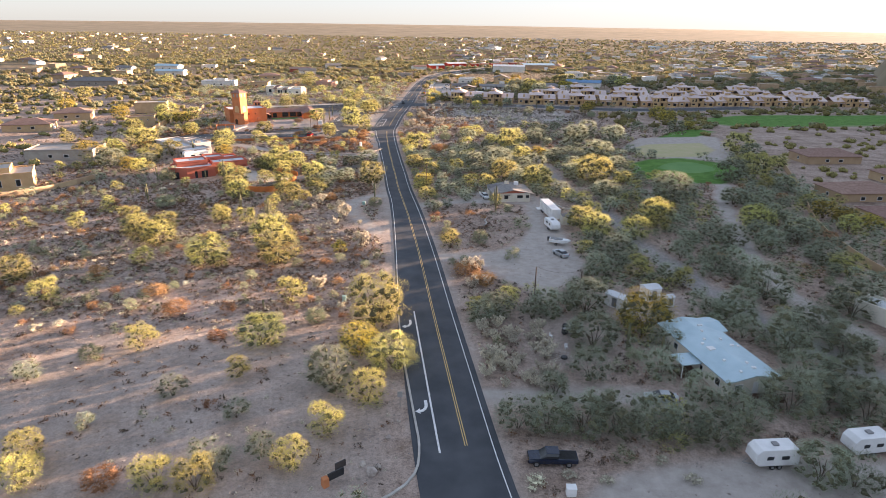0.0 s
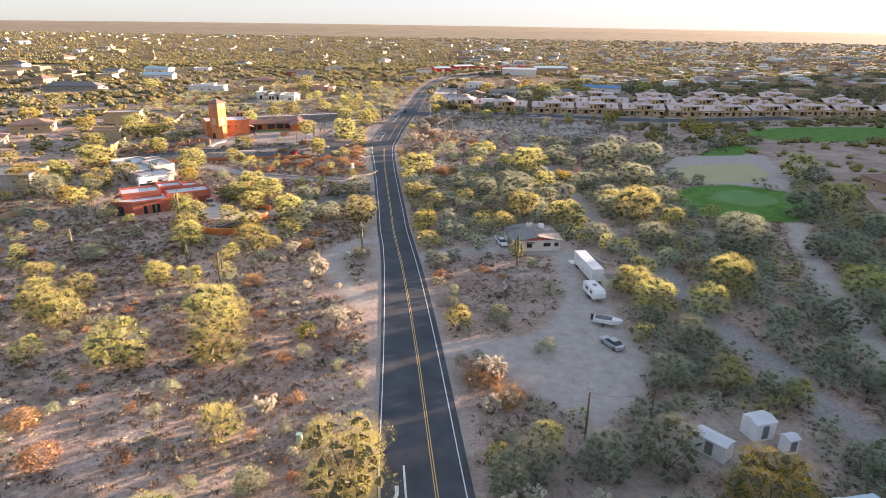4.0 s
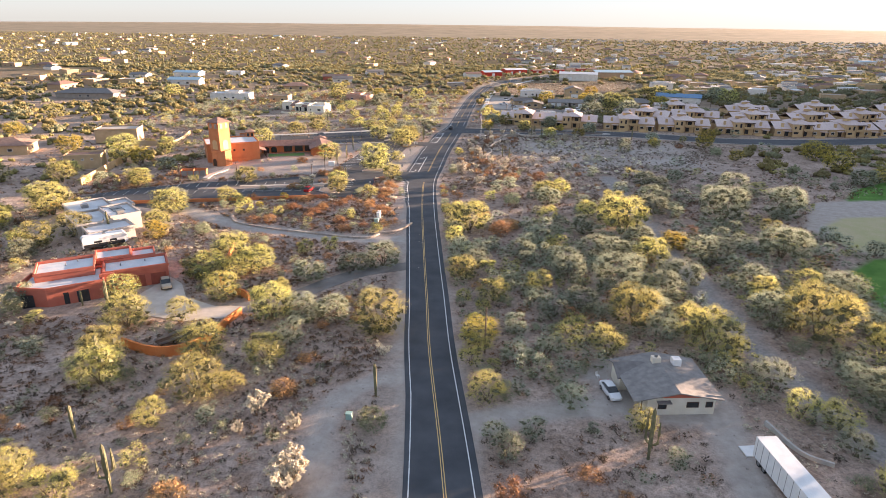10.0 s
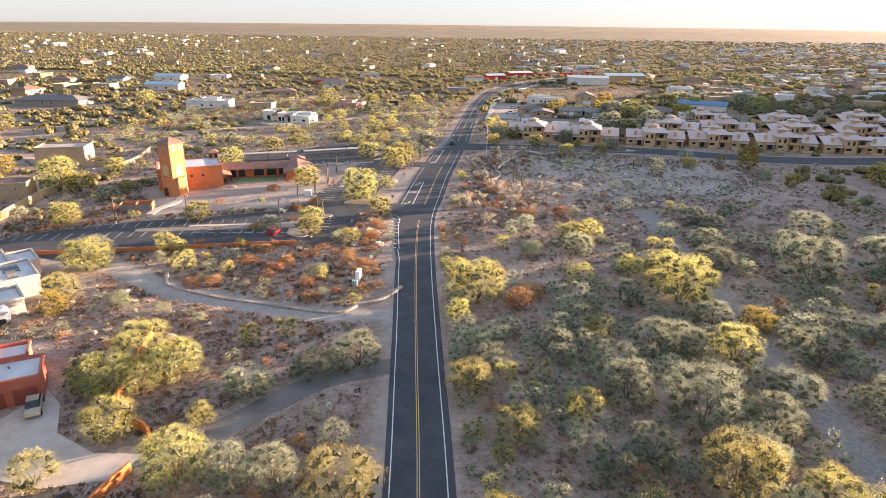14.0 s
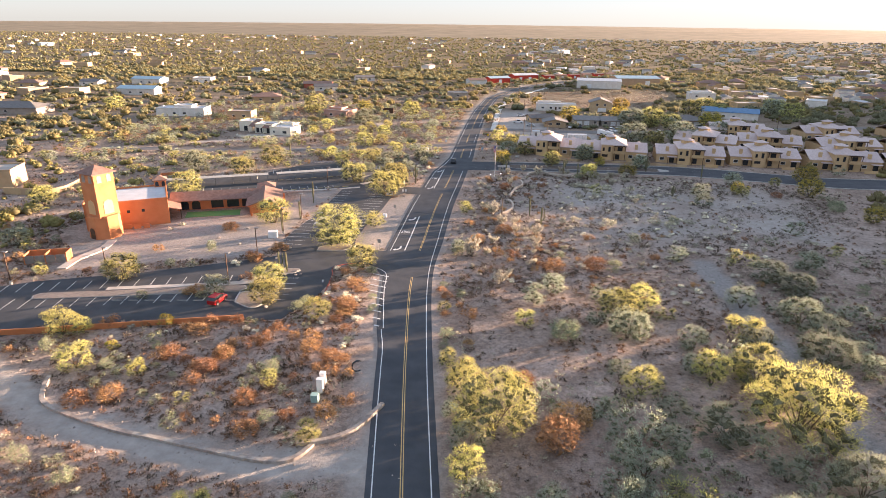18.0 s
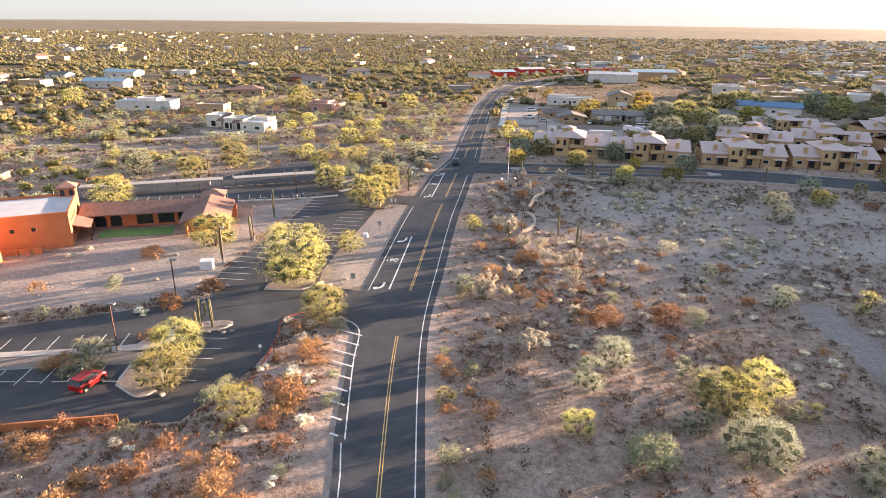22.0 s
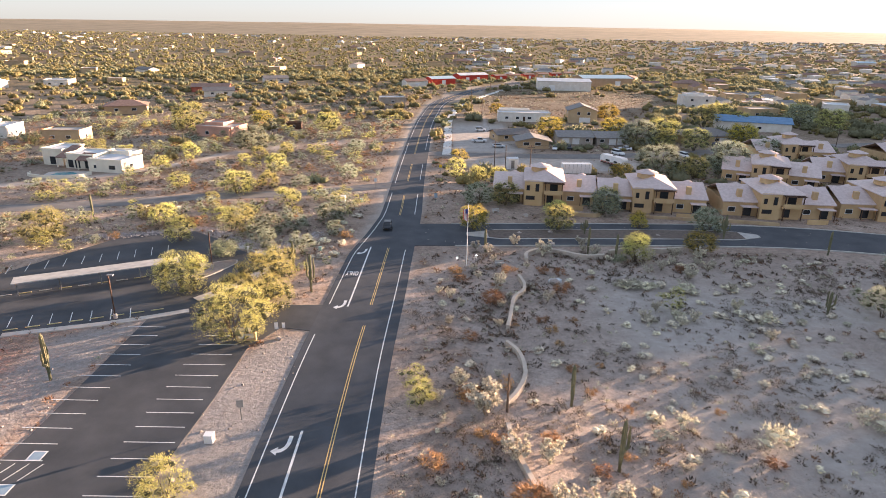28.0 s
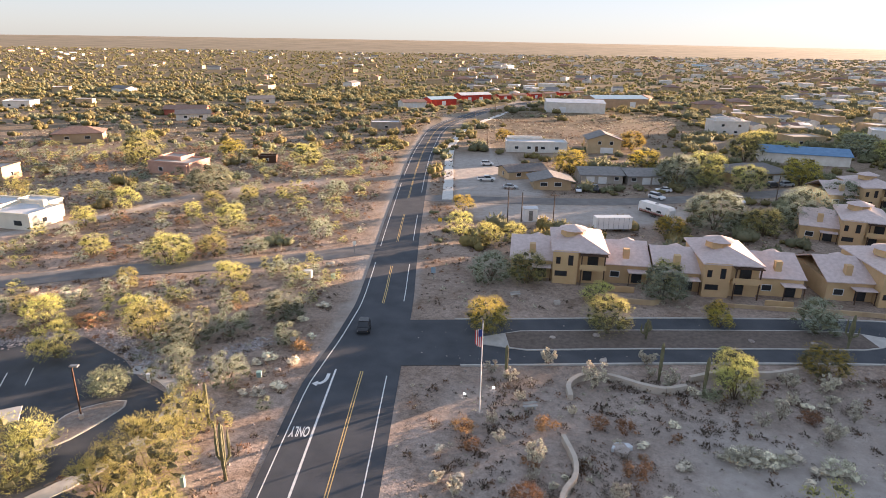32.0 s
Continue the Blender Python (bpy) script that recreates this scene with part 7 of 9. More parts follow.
def island(name, poly, label, height_=0.15, kerb=CONCRETE):
    loop = smooth_line(poly + poly[:1], 1.0)[:-1]
    ob = thing(name, pose(0, 0, 0), label, "planter")
    pts = [tuple(p) for p in loop]
    part("kerb", prism(pts, -0.1, height_), kerb, ob)
    c = loop.mean(0)
    part("gravel", prism([tuple(c + (p - c) * (1 - 0.25 / max(0.6, np.linalg.norm(p - c)))) for p in loop], 0, height_ + 0.02), GRAVEL, ob)
    return ob


island("planting_island", [(-64.5, 300.2), (-58.5, 303), (-58.2, 305.2), (-61.5, 304.8), (-65.5, 302.5)], "kerbed gravel island with cacti in the parking lot")
island("planting_island", [(-103, 284.0), (-90, 286.8), (-72, 291.2), (-66, 292.6), (-66, 295.2), (-74, 293.8), (-90, 289.6), (-103, 286.6)], "long gravel island between two parking rows")
island("planting_island", [(-65, 287.6), (-60.8, 285.5), (-59.5, 288.5), (-62.5, 292.5), (-65.6, 292)], "rounded gravel island with a palo verde")
island("planting_island", [(-66, 386.4), (-63.4, 388.6), (-60.6, 395), (-62.2, 396.2), (-66.5, 393)], "gravel island with a lamp in the north lot")
island("planting_island", [(-58, 316.6), (-51.8, 317.6), (-50.8, 321), (-53.5, 322.0), (-57.8, 319.6)], "gravel planting strip with a broad palo verde")
tagged(strip("sidewalk", smooth_line([(-64, 403.6), (-60.5, 402.5), (-57, 399.8), (-55.2, 396), (-55.3, 390), (-58.5, 383.5), (-62, 379)], 1.5), -0.9, 0.9, -0.2, 0.13, CONCRETE), "curved pale concrete walk round the lot", "sidewalk", kind="structure")
tagged(strip("chapel_walk", smooth_line([(-108.2, 317), (-107, 312), (-108.5, 305), (-108, 299)], 2), -1.0, 1.0, -0.2, 0.06, CONCRETE_DRIVE), "pale concrete walk up to the tower door", "walkway", kind="structure")
tagged(strip("lot_walk", smooth_line([(-66.5, 296.5), (-78, 293.6), (-92, 290.2)], 2), -0.7, 0.7, 0.1, 0.19, CONCRETE_DRIVE), "pale concrete path along the parking island", "walkway", kind="structure")
lw = thing("lot_wall", pose(0, 0, 0), "low orange stucco wall along the parking lot", "wall")
strip("wall", smooth_line([(-136, 261.5), (-115, 266), (-91.4, 272.2), (-76, 276.6), (-60.4, 281)], 3), -0.13, 0.13, -0.3, 1.0, STUCCO_ORANGE, lw)
for x0, y0, x1, y1 in ((-123, 364.6, -92.8, 378), (-90.4, 379.2, -68.8, 389.6)):
    L, yaw = math.hypot(x1 - x0, y1 - y0), math.degrees(math.atan2(y1 - y0, x1 - x0))
    cp = thing("carport", pose((x0 + x1) / 2, (y0 + y1) / 2, 0, 0, 0, yaw), "long flat white carport canopy on steel posts", "carport", "carports of the north lot")
    part("canopy", box(-L / 2, -1.5, 2.55, L / 2, 1.5, 2.70), CONCRETE, cp)
    n = int(L / 5.5)
    for k in range(n + 1):
        part("post", box(-L / 2 + 0.4 + k * (L - 0.8) / n - 0.08, -0.1, 0, -L / 2 + 0.4 + k * (L - 0.8) / n + 0.08, 0.1, 2.55), METAL_GREY, cp)


def lot_lamp(x, y, h=6.8):
    ob = thing("lamp_post", pose(x, y, 0, 0, 0, 90), "dark square parking lamp on a concrete base", "street lamp", "lamps of the parking lots")
    part("base", cyl(0, 0, -0.2, 0.75, 0.28), CONCRETE, ob)
    part("pole", box(-0.07, -0.07, 0.75, 0.07, 0.07, h), WOOD_DARK, ob)
    part("head", box(-0.25, -0.75, h, 0.25, 0.15, h + 0.16), METAL_GREY, ob)
    return ob


lamp = lot_lamp(-69.3, 340.3)
for x, y in ((-69.5, 326.9), (-71.2, 372.2), (-69.5, 295.3), (-94.7, 294.8), (-69.8, 311), (-64.2, 392.4), (-98, 381), (-112, 290)):
    copy_thing(lamp, pose(x, y, 0, 0, 0, 90))
wb = thing("utility_cabinet", pose(-71.2, 324.2, 0, 0, 0, 15), "white metal utility cabinet on gravel beside the lot", "cabinet")
part("cabinet_body", box(-1.1, -0.9, 0.1, 1.1, 0.9, 1.7), WHITE_PAINT, wb, bevel=0.04)
part("base", box(-1.3, -1.1, -0.1, 1.3, 1.1, 0.12), CONCRETE, wb)


# ---- cacti ----
def saguaro(x, y, h, arms, seed):
    rr = random.Random(seed)
    ob = thing("saguaro", pose(x, y, ground_z(x, y), 0, 0, rr.uniform(0, 360)), "tall ribbed saguaro cactus" + (" with upturned arms" if arms else " without arms"), "cactus", "saguaros")
    r = 0.16 + 0.014 * h

    def rib(points, rad):
        bm = bmesh.new()
        rings = []
        for i, (p, k) in enumerate(zip(points, rad)):
            p = Vector(p)
            d = (Vector(points[min(i + 1, len(points) - 1)]) - Vector(points[max(i - 1, 0)])).normalized()
            q = d.to_track_quat("Z", "Y")
            rings.append([bm.verts.new(p + q @ Vector((k * (1 if j % 2 else 0.78) * math.cos(math.pi * j / 8), k * (1 if j % 2 else 0.78) * math.sin(math.pi * j / 8), 0))) for j in range(16)])
        for a, b in zip(rings, rings[1:]):
            for j in range(16):
                bm.faces.new((a[j], a[(j + 1) % 16], b[(j + 1) % 16], b[j]))
        bm.faces.new(rings[-1])
        return bm

    part("trunk", rib([(0, 0, -0.3), (0, 0, h * 0.3), (0.04, 0, h * 0.7), (0.05, 0, h * 0.93), (0.05, 0, h)], [r * 0.85, r, r * 1.05, r * 0.9, r * 0.25]), CACTUS, ob)
    for k in range(arms):
        a = 2 * math.pi * k / max(arms, 1) + rr.uniform(-0.4, 0.4)
        z, e, t = h * rr.uniform(0.3, 0.48), rr.uniform(0.6, 0.9), h * rr.uniform(0.65, 0.95)
        c, s = math.cos(a), math.sin(a)
        part("arm", rib([(0.1 * c, 0.1 * s, z), (0.5 * e * c, 0.5 * e * s, z), (e * c, e * s, z + 0.35), (e * c, e * s, (z + t) / 2), (e * c, e * s, t)], [r * 0.6, r * 0.62, r * 0.68, r * 0.7, r * 0.2]), CACTUS, ob)
    return ob


for i, (x, y, h, a) in enumerate(((-49.7, 156.5, 6.8, 4), (12, 169.2, 7.4, 3), (-46.8, 145, 2.6, 0), (-66.5, 180, 6.5, 3), (-76.3, 197.5, 7.5, 2), (-23.9, 178.5, 5.5, 0), (-89.4, 171.4, 6, 2), (-70.8, 355.7, 6.4, 2), (-49.7, 392, 5.4, 2), (-44.7, 382.7, 6.6, 3),
                                  (-70.2, 328.1, 6.0, 0), (-69.4, 339.4, 5.2, 0), (-61.6, 302.4, 5.0, 1), (-60.3, 303.2, 4.6, 0), (-62.6, 303.0, 2.6, 0), (4.8, 403.3, 5.5, 0), (9.3, 400, 5.2, 0), (35, 412.2, 5.5, 4), (-15.2, 403, 4.8, 0), (6.5, 414.3, 3.4, 5))):
    saguaro(x, y, h, a, 70 + i)
for i, (x, y, h, a) in enumerate(((-8.4, 352, 5.5, 0), (-5.8, 341, 6.0, 1), (-35.2, 103.3, 1.8, 0), (29, 90, 5.2, 0), (34, 88, 4.0, 0), (-60, 165, 5, 2), (-104, 240, 6, 3), (20, 262, 3.6, 2), (8, 285, 3.6, 1), (-120, 352, 6.5, 1), (-128, 398, 6, 2), (-100, 420, 5.5, 0), (52, 404, 5, 0), (-98, 196, 5, 1), (-79, 203.5, 4.2, 0), (-84, 201, 3.2, 0), (36, 377, 4.0, 3), (-112, 500, 6, 1))):
    saguaro(x, y, h, a, 120 + i)


# ---- vehicles ----
def wheels(ob, x, half, r, w=0.22):
    for sx in x:
        for sy in (-half, half):
            bm = cyl(0, 0, -w / 2, w / 2, r, seg=16)
            o = part("wheel", bm, BLACK_RUBBER, ob)
            o.matrix_local = pose(sx, sy, r, 90, 0, 0)
            part("rim", cyl(0, 0, -w / 2 - 0.01, w / 2 + 0.01, r * 0.6, seg=12), METAL_GREY, o)


def loft(sections):
    """A closed body through cross-sections, each (x, half width, z low, z high, top half width)."""
    bm = bmesh.new()
    rings = []
    for x, w, z0, z1, tw in sections:
        zm = z0 + (z1 - z0) * 0.6
        rings.append([bm.verts.new(p) for p in ((x, -w * 0.94, z0), (x, w * 0.94, z0), (x, w, zm), (x, tw, z1), (x, -tw, z1), (x, -w, zm))])
    for a, b in zip(rings, rings[1:]):
        for i in range(6):
            j = (i + 1) % 6
            bm.faces.new((a[i], b[i], b[j], a[j]))
    bm.faces.new(rings[0])
    bm.faces.new(rings[-1][::-1])
    bmesh.ops.recalc_face_normals(bm, faces=bm.faces[:])
    return bm


LAMP_RED = mat("tail_lamp", (0.30, 0.01, 0.01), (0.35, 0.02, 0.02), 1, 0.3, 0)
LAMP_CLEAR = mat("head_lamp", (0.6, 0.6, 0.58), (0.7, 0.7, 0.68), 1, 0.15, 0)


def car(name, x, y, yaw, paint, label, kind="sedan", L=4.7):
    """The car's nose points along its own +x."""
    ob = thing(name, pose(x, y, 0.04 + max(0.0, ground_z(x, y)), 0, 0, yaw), label, "car" if kind != "pickup" else "pickup truck", "parked vehicles")
    h = L / 2
    if kind == "sedan":
        part("body", loft([(-h, 0.72, 0.35, 0.85, 0.66), (-h + 0.25, 0.86, 0.25, 0.95, 0.8), (-0.9, 0.9, 0.22, 0.95, 0.84), (0.9, 0.9, 0.22, 0.92, 0.84), (h - 0.35, 0.86, 0.25, 0.82, 0.76), (h, 0.7, 0.35, 0.62, 0.62)]), paint, ob)
        part("cabin_glass", loft([(-1.75, 0.74, 0.9, 0.96, 0.66), (-1.0, 0.78, 0.9, 1.38, 0.60), (0.25, 0.78, 0.9, 1.40, 0.60), (1.15, 0.76, 0.88, 0.94, 0.68)]), GLASS_DARK, ob)
        part("roof", loft([(-1.05, 0.62, 1.36, 1.43, 0.56), (0.3, 0.62, 1.38, 1.46, 0.56)]), paint, ob)
        wheels(ob, (-1.35, 1.4), 0.8, 0.32)
    elif kind == "suv":
        part("body", loft([(-h, 0.8, 0.4, 1.05, 0.76), (-h + 0.15, 0.92, 0.3, 1.1, 0.86), (1.0, 0.92, 0.28, 1.1, 0.86), (h - 0.3, 0.9, 0.3, 1.0, 0.8), (h, 0.76, 0.4, 0.8, 0.7)]), paint, ob)
        part("cabin_glass", loft([(-h + 0.12, 0.84, 1.05, 1.1, 0.78), (-h + 0.45, 0.84, 1.05, 1.68, 0.70), (0.3, 0.84, 1.05, 1.70, 0.70), (1.1, 0.82, 1.05, 1.12, 0.76)]), GLASS_DARK, ob)
        part("roof", loft([(-h + 0.35, 0.72, 1.66, 1.74, 0.66), (0.35, 0.72, 1.68, 1.77, 0.66)]), paint, ob)
        wheels(ob, (-h + 0.85, h - 0.9), 0.84, 0.37)
    else:
        part("body", loft([(-h, 0.92, 0.5, 1.1, 0.9), (-0.6, 0.95, 0.42, 1.1, 0.92), (0.6, 0.95, 0.42, 1.12, 0.92), (h - 1.0, 0.95, 0.42, 1.12, 0.88), (h - 0.1, 0.92, 0.45, 1.02, 0.82), (h, 0.85, 0.5, 0.9, 0.78)]), paint, ob)
        part("cabin_glass", loft([(-0.65, 0.88, 1.08, 1.78, 0.74), (0.8, 0.88, 1.08, 1.80, 0.74), (1.6, 0.86, 1.08, 1.14, 0.8)]), GLASS_DARK, ob)
        part("roof", loft([(-0.7, 0.76, 1.76, 1.84, 0.70), (0.85, 0.76, 1.78, 1.86, 0.70)]), paint, ob)
        part("bed", box(-h + 0.12, -0.78, 0.9, -0.75, 0.78, 1.115), BLACK_RUBBER, ob)
        wheels(ob, (-h + 1.1, h - 1.0), 0.86, 0.4, 0.26)
    for sy in (-0.62, 0.62):
        part("headlight", box(h - 0.14, sy - 0.16, 0.62, h - 0.02, sy + 0.16, 0.76), LAMP_CLEAR, ob)
        part("tail_light", box(-h + 0.01, sy - 0.14, 0.72, -h + 0.1, sy + 0.14, 0.92), LAMP_RED, ob)
    return ob


car("pickup_truck", 12.6, 61.6, 180, CAR_NAVY, "dark navy crew-cab pickup parked on dirt", "pickup", 6.0)
car("sedan", 30.1, 75.4, 175, CAR_SILVER, "silver sedan parked beside a brush hedge")
car("sedan", 25.0, 133.8, 118, CAR_SILVER, "pale blue-grey sedan parked on a dirt lot")
car("sedan", 9.5, 183.3, -75, CAR_WHITE, "white sedan parked by the ranch house")
car("pickup_truck", -73.6, 211.6, -57, CAR_TAN, "tan pickup with a dark bed on the driveway", "pickup", 5.6)
car("jeep", -95.4, 245.4, -10, CAR_DARK, "dark off-road car beside the adobe house", "suv", 4.3)
car("hatchback", -68.1, 287.3, 80, CAR_RED, "red hatchback parked in a stall", "suv", 4.2)
car("buggy", -35.2, 415.8, -90, CAR_DARK, "small dark car on the road", "suv", 3.2)
car("sedan", 16.5, 510, -100, CAR_WHITE, "white sedan before a townhouse garage")
car("pickup_truck", 21.5, 511, -95, CAR_DARK, "dark pickup before a townhouse garage", "pickup", 5.6)
car("van", 37, 502, -60, CAR_WHITE, "white van beside the street", "suv", 5.0)
car("sedan", 42, 511, 170, CAR_WHITE, "white sedan on a driveway")
car("suv", 59, 499, -70, CAR_WHITE, "white four-wheel drive beside the street", "suv", 4.6)
car("pickup_truck", -10, 522, 0, CAR_WHITE, "white pickup on a gravel lot", "pickup", 5.6)
car("sedan", -3.5, 512, -10, CAR_SILVER, "silver sedan beside a bungalow")
car("suv", -8, 548, 5, CAR_WHITE, "white car on a gravel lot", "suv", 4.4)
car("suv", 79, 520, 20, CAR_DARK, "dark car on a driveway", "suv", 4.6)
car("suv", 84, 521, 15, CAR_SILVER, "silver car on a driveway", "suv", 4.6)


def camper(x, y, yaw, L, label, h=2.7):
    ob = thing("camper_trailer", pose(x, y, 0.02, 0, 0, yaw), label, "camper trailer", "parked vehicles")
    k = L / 2
    bm = bmesh.new()
    prof = [(-k, 0.6), (k - 0.6, 0.6), (k, 1.1), (k - 0.1, h - 0.6), (k - 0.7, h), (-k + 0.4, h), (-k, h - 0.4)]
    a = [bm.verts.new((px, -1.15, pz)) for px, pz in prof]
    b = [bm.verts.new((px, 1.15, pz)) for px, pz in prof]
    for i in range(7):
        j = (i + 1) % 7
        bm.faces.new((a[i], a[j], b[j], b[i]))
    bm.faces.new(a[::-1])
    bm.faces.new(b)
    bmesh.ops.recalc_face_normals(bm, faces=bm.faces[:])
    part("shell", bm, WHITE_PAINT, ob, bevel=0.06)
    for sy in (-1.17, 1.15):
        part("side_window", box(-k * 0.5, sy, 1.5, -k * 0.15, sy + 0.02, 2.0), GLASS_DARK, ob)
        part("side_window", box(k * 0.2, sy, 1.5, k * 0.5, sy + 0.02, 2.0), GLASS_DARK, ob)
    part("roof_vent", box(-0.35, -0.35, h, 0.35, 0.35, h + 0.2), METAL_GREY, ob)
    part("rear_window", box(-k - 0.02, -0.6, 1.4, -k, 0.6, 2.0), GLASS_DARK, ob)
    wheels(ob, (-0.45, 0.45), 1.0, 0.33)
    part("hitch", tube([(k - 0.2, -0.6, 0.55), (k + 0.9, 0, 0.5), (k - 0.2, 0.6, 0.55)], [0.05, 0.05, 0.05], 5), METAL_GREY, ob)
    return ob


camper(39.4, 62.4, 186, 5.6, "white camper trailer parked on dirt", 2.9)
camper(52.4, 65.2, 190, 5.4, "white camper trailer half behind brush", 2.9)
camper(25.8, 153.4, -78, 6.0, "white camper with a roof hatch by a box trailer", 2.6)
coach = camper(-99.5, 231.6, 42, 9.5, "black and white motorhome beside the adobe house", 3.2)
for side in (-1.18, 1.16):
    part("stripe", box(-4.5, side, 0.62, 4.0, side + 0.02, 1.42), CAR_DARK, coach, "black lower side panel")
rv = camper(30.5, 483, -60, 10, "tan and brown striped motorhome on the gravel lot", 3.3)
for side in (-1.18, 1.16):
    for z0, z1, paint in ((0.62, 1.0, WOOD_DARK), (1.04, 1.16, CAR_RED), (1.2, 1.42, CAR_TAN)):
        part("stripe", box(-4.7, side, z0, 4.1, side + 0.02, z1), paint, rv)


def box_trailer(x, y, yaw, L, w, h, label, lift=0.9):
    ob = thing("box_trailer", pose(x, y, 0.02, 0, 0, yaw), label, "trailer", "parked vehicles")
    part("box", box(-L / 2, -w / 2, lift, L / 2, w / 2, lift + h), WHITE_PAINT, ob, bevel=0.03)
    for k in range(int(L / 1.2)):
        for sy in (-w / 2 - 0.02, w / 2):
            part("rib", box(-L / 2 + 0.5 + 1.2 * k, sy, lift + 0.05, -L / 2 + 0.56 + 1.2 * k, sy + 0.02, lift + h - 0.05), METAL_GREY, ob)
    wheels(ob, (-L / 2 + 1.2, -L / 2 + 2.3), w / 2 - 0.25, 0.45)
    part("stand", box(L / 2 - 1.6, -0.6, 0, L / 2 - 1.4, 0.6, lift), METAL_GREY, ob)
    return ob


box_trailer(26.8, 165.2, -81, 11.4, 2.5, 2.7, "long cream-white box trailer on the dirt drive", 0.8)
box_trailer(16, 470.3, 4, 8.5, 2.5, 2.8, "white box trailer on the gravel lot", 0.6)
WHITE_BOARD = thing("loading_ramp", pose(25.4, 172.3, 0.05, 0, 0, -80), "pale loading ramp behind the trailer", "ramp")
part("panel", box(-1.0, -1.3, 0, 1.0, 1.3, 0.12), WHITE_PAINT, WHITE_BOARD)


def shed(x, y, yaw, w, d, h, label, roof=ROOF_WHITE, wall=WHITE_PAINT):
    ob = thing("shed", pose(x, y, 0, 0, 0, yaw), label, "shed")
    part("wall", gable_walls(w, d, h, 0.35, "x"), wall, ob)
    part("roof", gable_roof(w, d, h, 0.35, 0.1, "x", 0.06), roof, ob)
    part("door", box(-0.5, -d / 2 - 0.03, 0, 0.5, -d / 2, h * 0.85), METAL_GREY, ob)


shed(31.6, 107.3, -48, 4.2, 2.2, 2.1, "white enclosed cargo shed in a fenced yard")
shed(39.0, 111.3, 18, 3.2, 2.6, 2.3, "white metal storage shed in a fenced yard")
shed(41.6, 108.3, 18, 1.7, 1.5, 1.7, "small white storage shed in a fenced yard")
shed(30.8, 159.4, 12, 3.8, 2.6, 2.2, "small grey shed behind the box trailer", ROOF_SHINGLE, CREAM)
shed(-2.2, 478.6, 5, 3.4, 3.0, 3.0, "tall white metal shed on the gravel lot")
bt = thing("boat", pose(25.8, 141.4, 0.02, 0, 0, -20), "old open boat on a trailer", "boat", "parked vehicles")
part("hull", loft([(-2.4, 0.95, 0.7, 1.35, 0.95), (0.8, 1.0, 0.65, 1.4, 1.0), (2.0, 0.6, 0.8, 1.45, 0.6), (2.7, 0.1, 1.2, 1.5, 0.1)]), WHITE_PAINT, bt)
part("deck", box(-2.1, -0.75, 1.36, 0.8, 0.75, 1.44), GLASS_DARK, bt)
part("outboard", box(-2.9, -0.25, 0.7, -2.4, 0.25, 1.7), CAR_DARK, bt)
wheels(bt, (-0.6,), 1.0, 0.3)
for x, y, yaw, L in ((-60.4, 190.4, 55, 5.6), (-58.3, 194.0, 58, 5.2)):
    tr = thing("flatbed_trailer", pose(x, y, 0.02, 0, 0, yaw), "open flatbed utility trailer on gravel", "trailer", "parked vehicles")
    part("bed", box(-L / 2, -1.0, 0.55, L / 2, 1.0, 0.68), WOOD_DARK, tr)
    for sy in (-1.0, 0.95):
        part("side_rail", box(-L / 2, sy, 0.68, L / 2, sy + 0.05, 1.1), METAL_GREY, tr)
    wheels(tr, (-0.4, 0.4), 1.05, 0.33)
    part("tongue", tube([(L / 2, -0.7, 0.6), (L / 2 + 1.2, 0, 0.5), (L / 2, 0.7, 0.6)], [0.05] * 3, 5), METAL_GREY, tr)


# ---- poles, wires, flag, signs ----
def pole(x, y, h, arm=True, yaw=0, label="weathered wooden utility pole with a crossarm"):
    ob = thing("utility_pole", pose(x, y, ground_z(x, y), 0, 0, yaw), label if arm else "weathered bare wooden pole", "utility pole", "utility poles")
    part("pole", cyl(0, 0, -0.4, h, 0.16, 0.11, 9), WOOD_POLE, ob)
    if arm:
        part("crossarm", box(-1.1, -0.06, h - 0.7, 1.1, 0.06, h - 0.55), WOOD_POLE, ob)
        for u in (-0.95, 0, 0.95):
            part("insulator", cyl(u, 0, h - 0.55, h - 0.35, 0.05, seg=6), CONCRETE, ob)
    return ob


def wire(p, q, sag, label="thin dark overhead wire"):
    pts = [Vector(p).lerp(Vector(q), t) - Vector((0, 0, 4 * sag * t * (1 - t))) for t in np.linspace(0, 1, 13)]
    return tagged(part("wire", tube(pts, [0.018] * 13, 4), BLACK_RUBBER), label, "cable")


pole(16.0, 109.1, 7.0, False)
pole(25.8, 113.8, 4.6, False)
wire((16, 109.1, 6.9), (25.8, 113.8, 4.4), 0.9)
for x, y, h, a in ((-9, 192.8, 8.2, False), (-7.7, 477.6, 8.8, True), (-4.4, 476.8, 7.4, False), (2.7, 473.3, 8.6, True), (68, 497, 8.0, False), (120, 515, 8.5, True), (-16, 350.5, 5.0, False), (-5, 590, 9, True), (-8, 640, 9, True), (6, 690, 9, True)):
    pole(x, y, h, a)
wire((-7.7, 477.6, 8.2), (-5, 590, 8.5), 2.2)
wire((-7.7, 477.6, 8.2), (2.7, 473.3, 8.0), 0.4)
wire((2.7, 473.3, 8.0), (68, 497, 7.6), 1.2)
fp = thing("flagpole", pose(-19.1, 394.7, 0), "white flagpole with a striped flag hanging limp", "flagpole")
part("pole", cyl(0, 0, -0.2, 11.8, 0.09, 0.05, 10), WHITE_PAINT, fp)
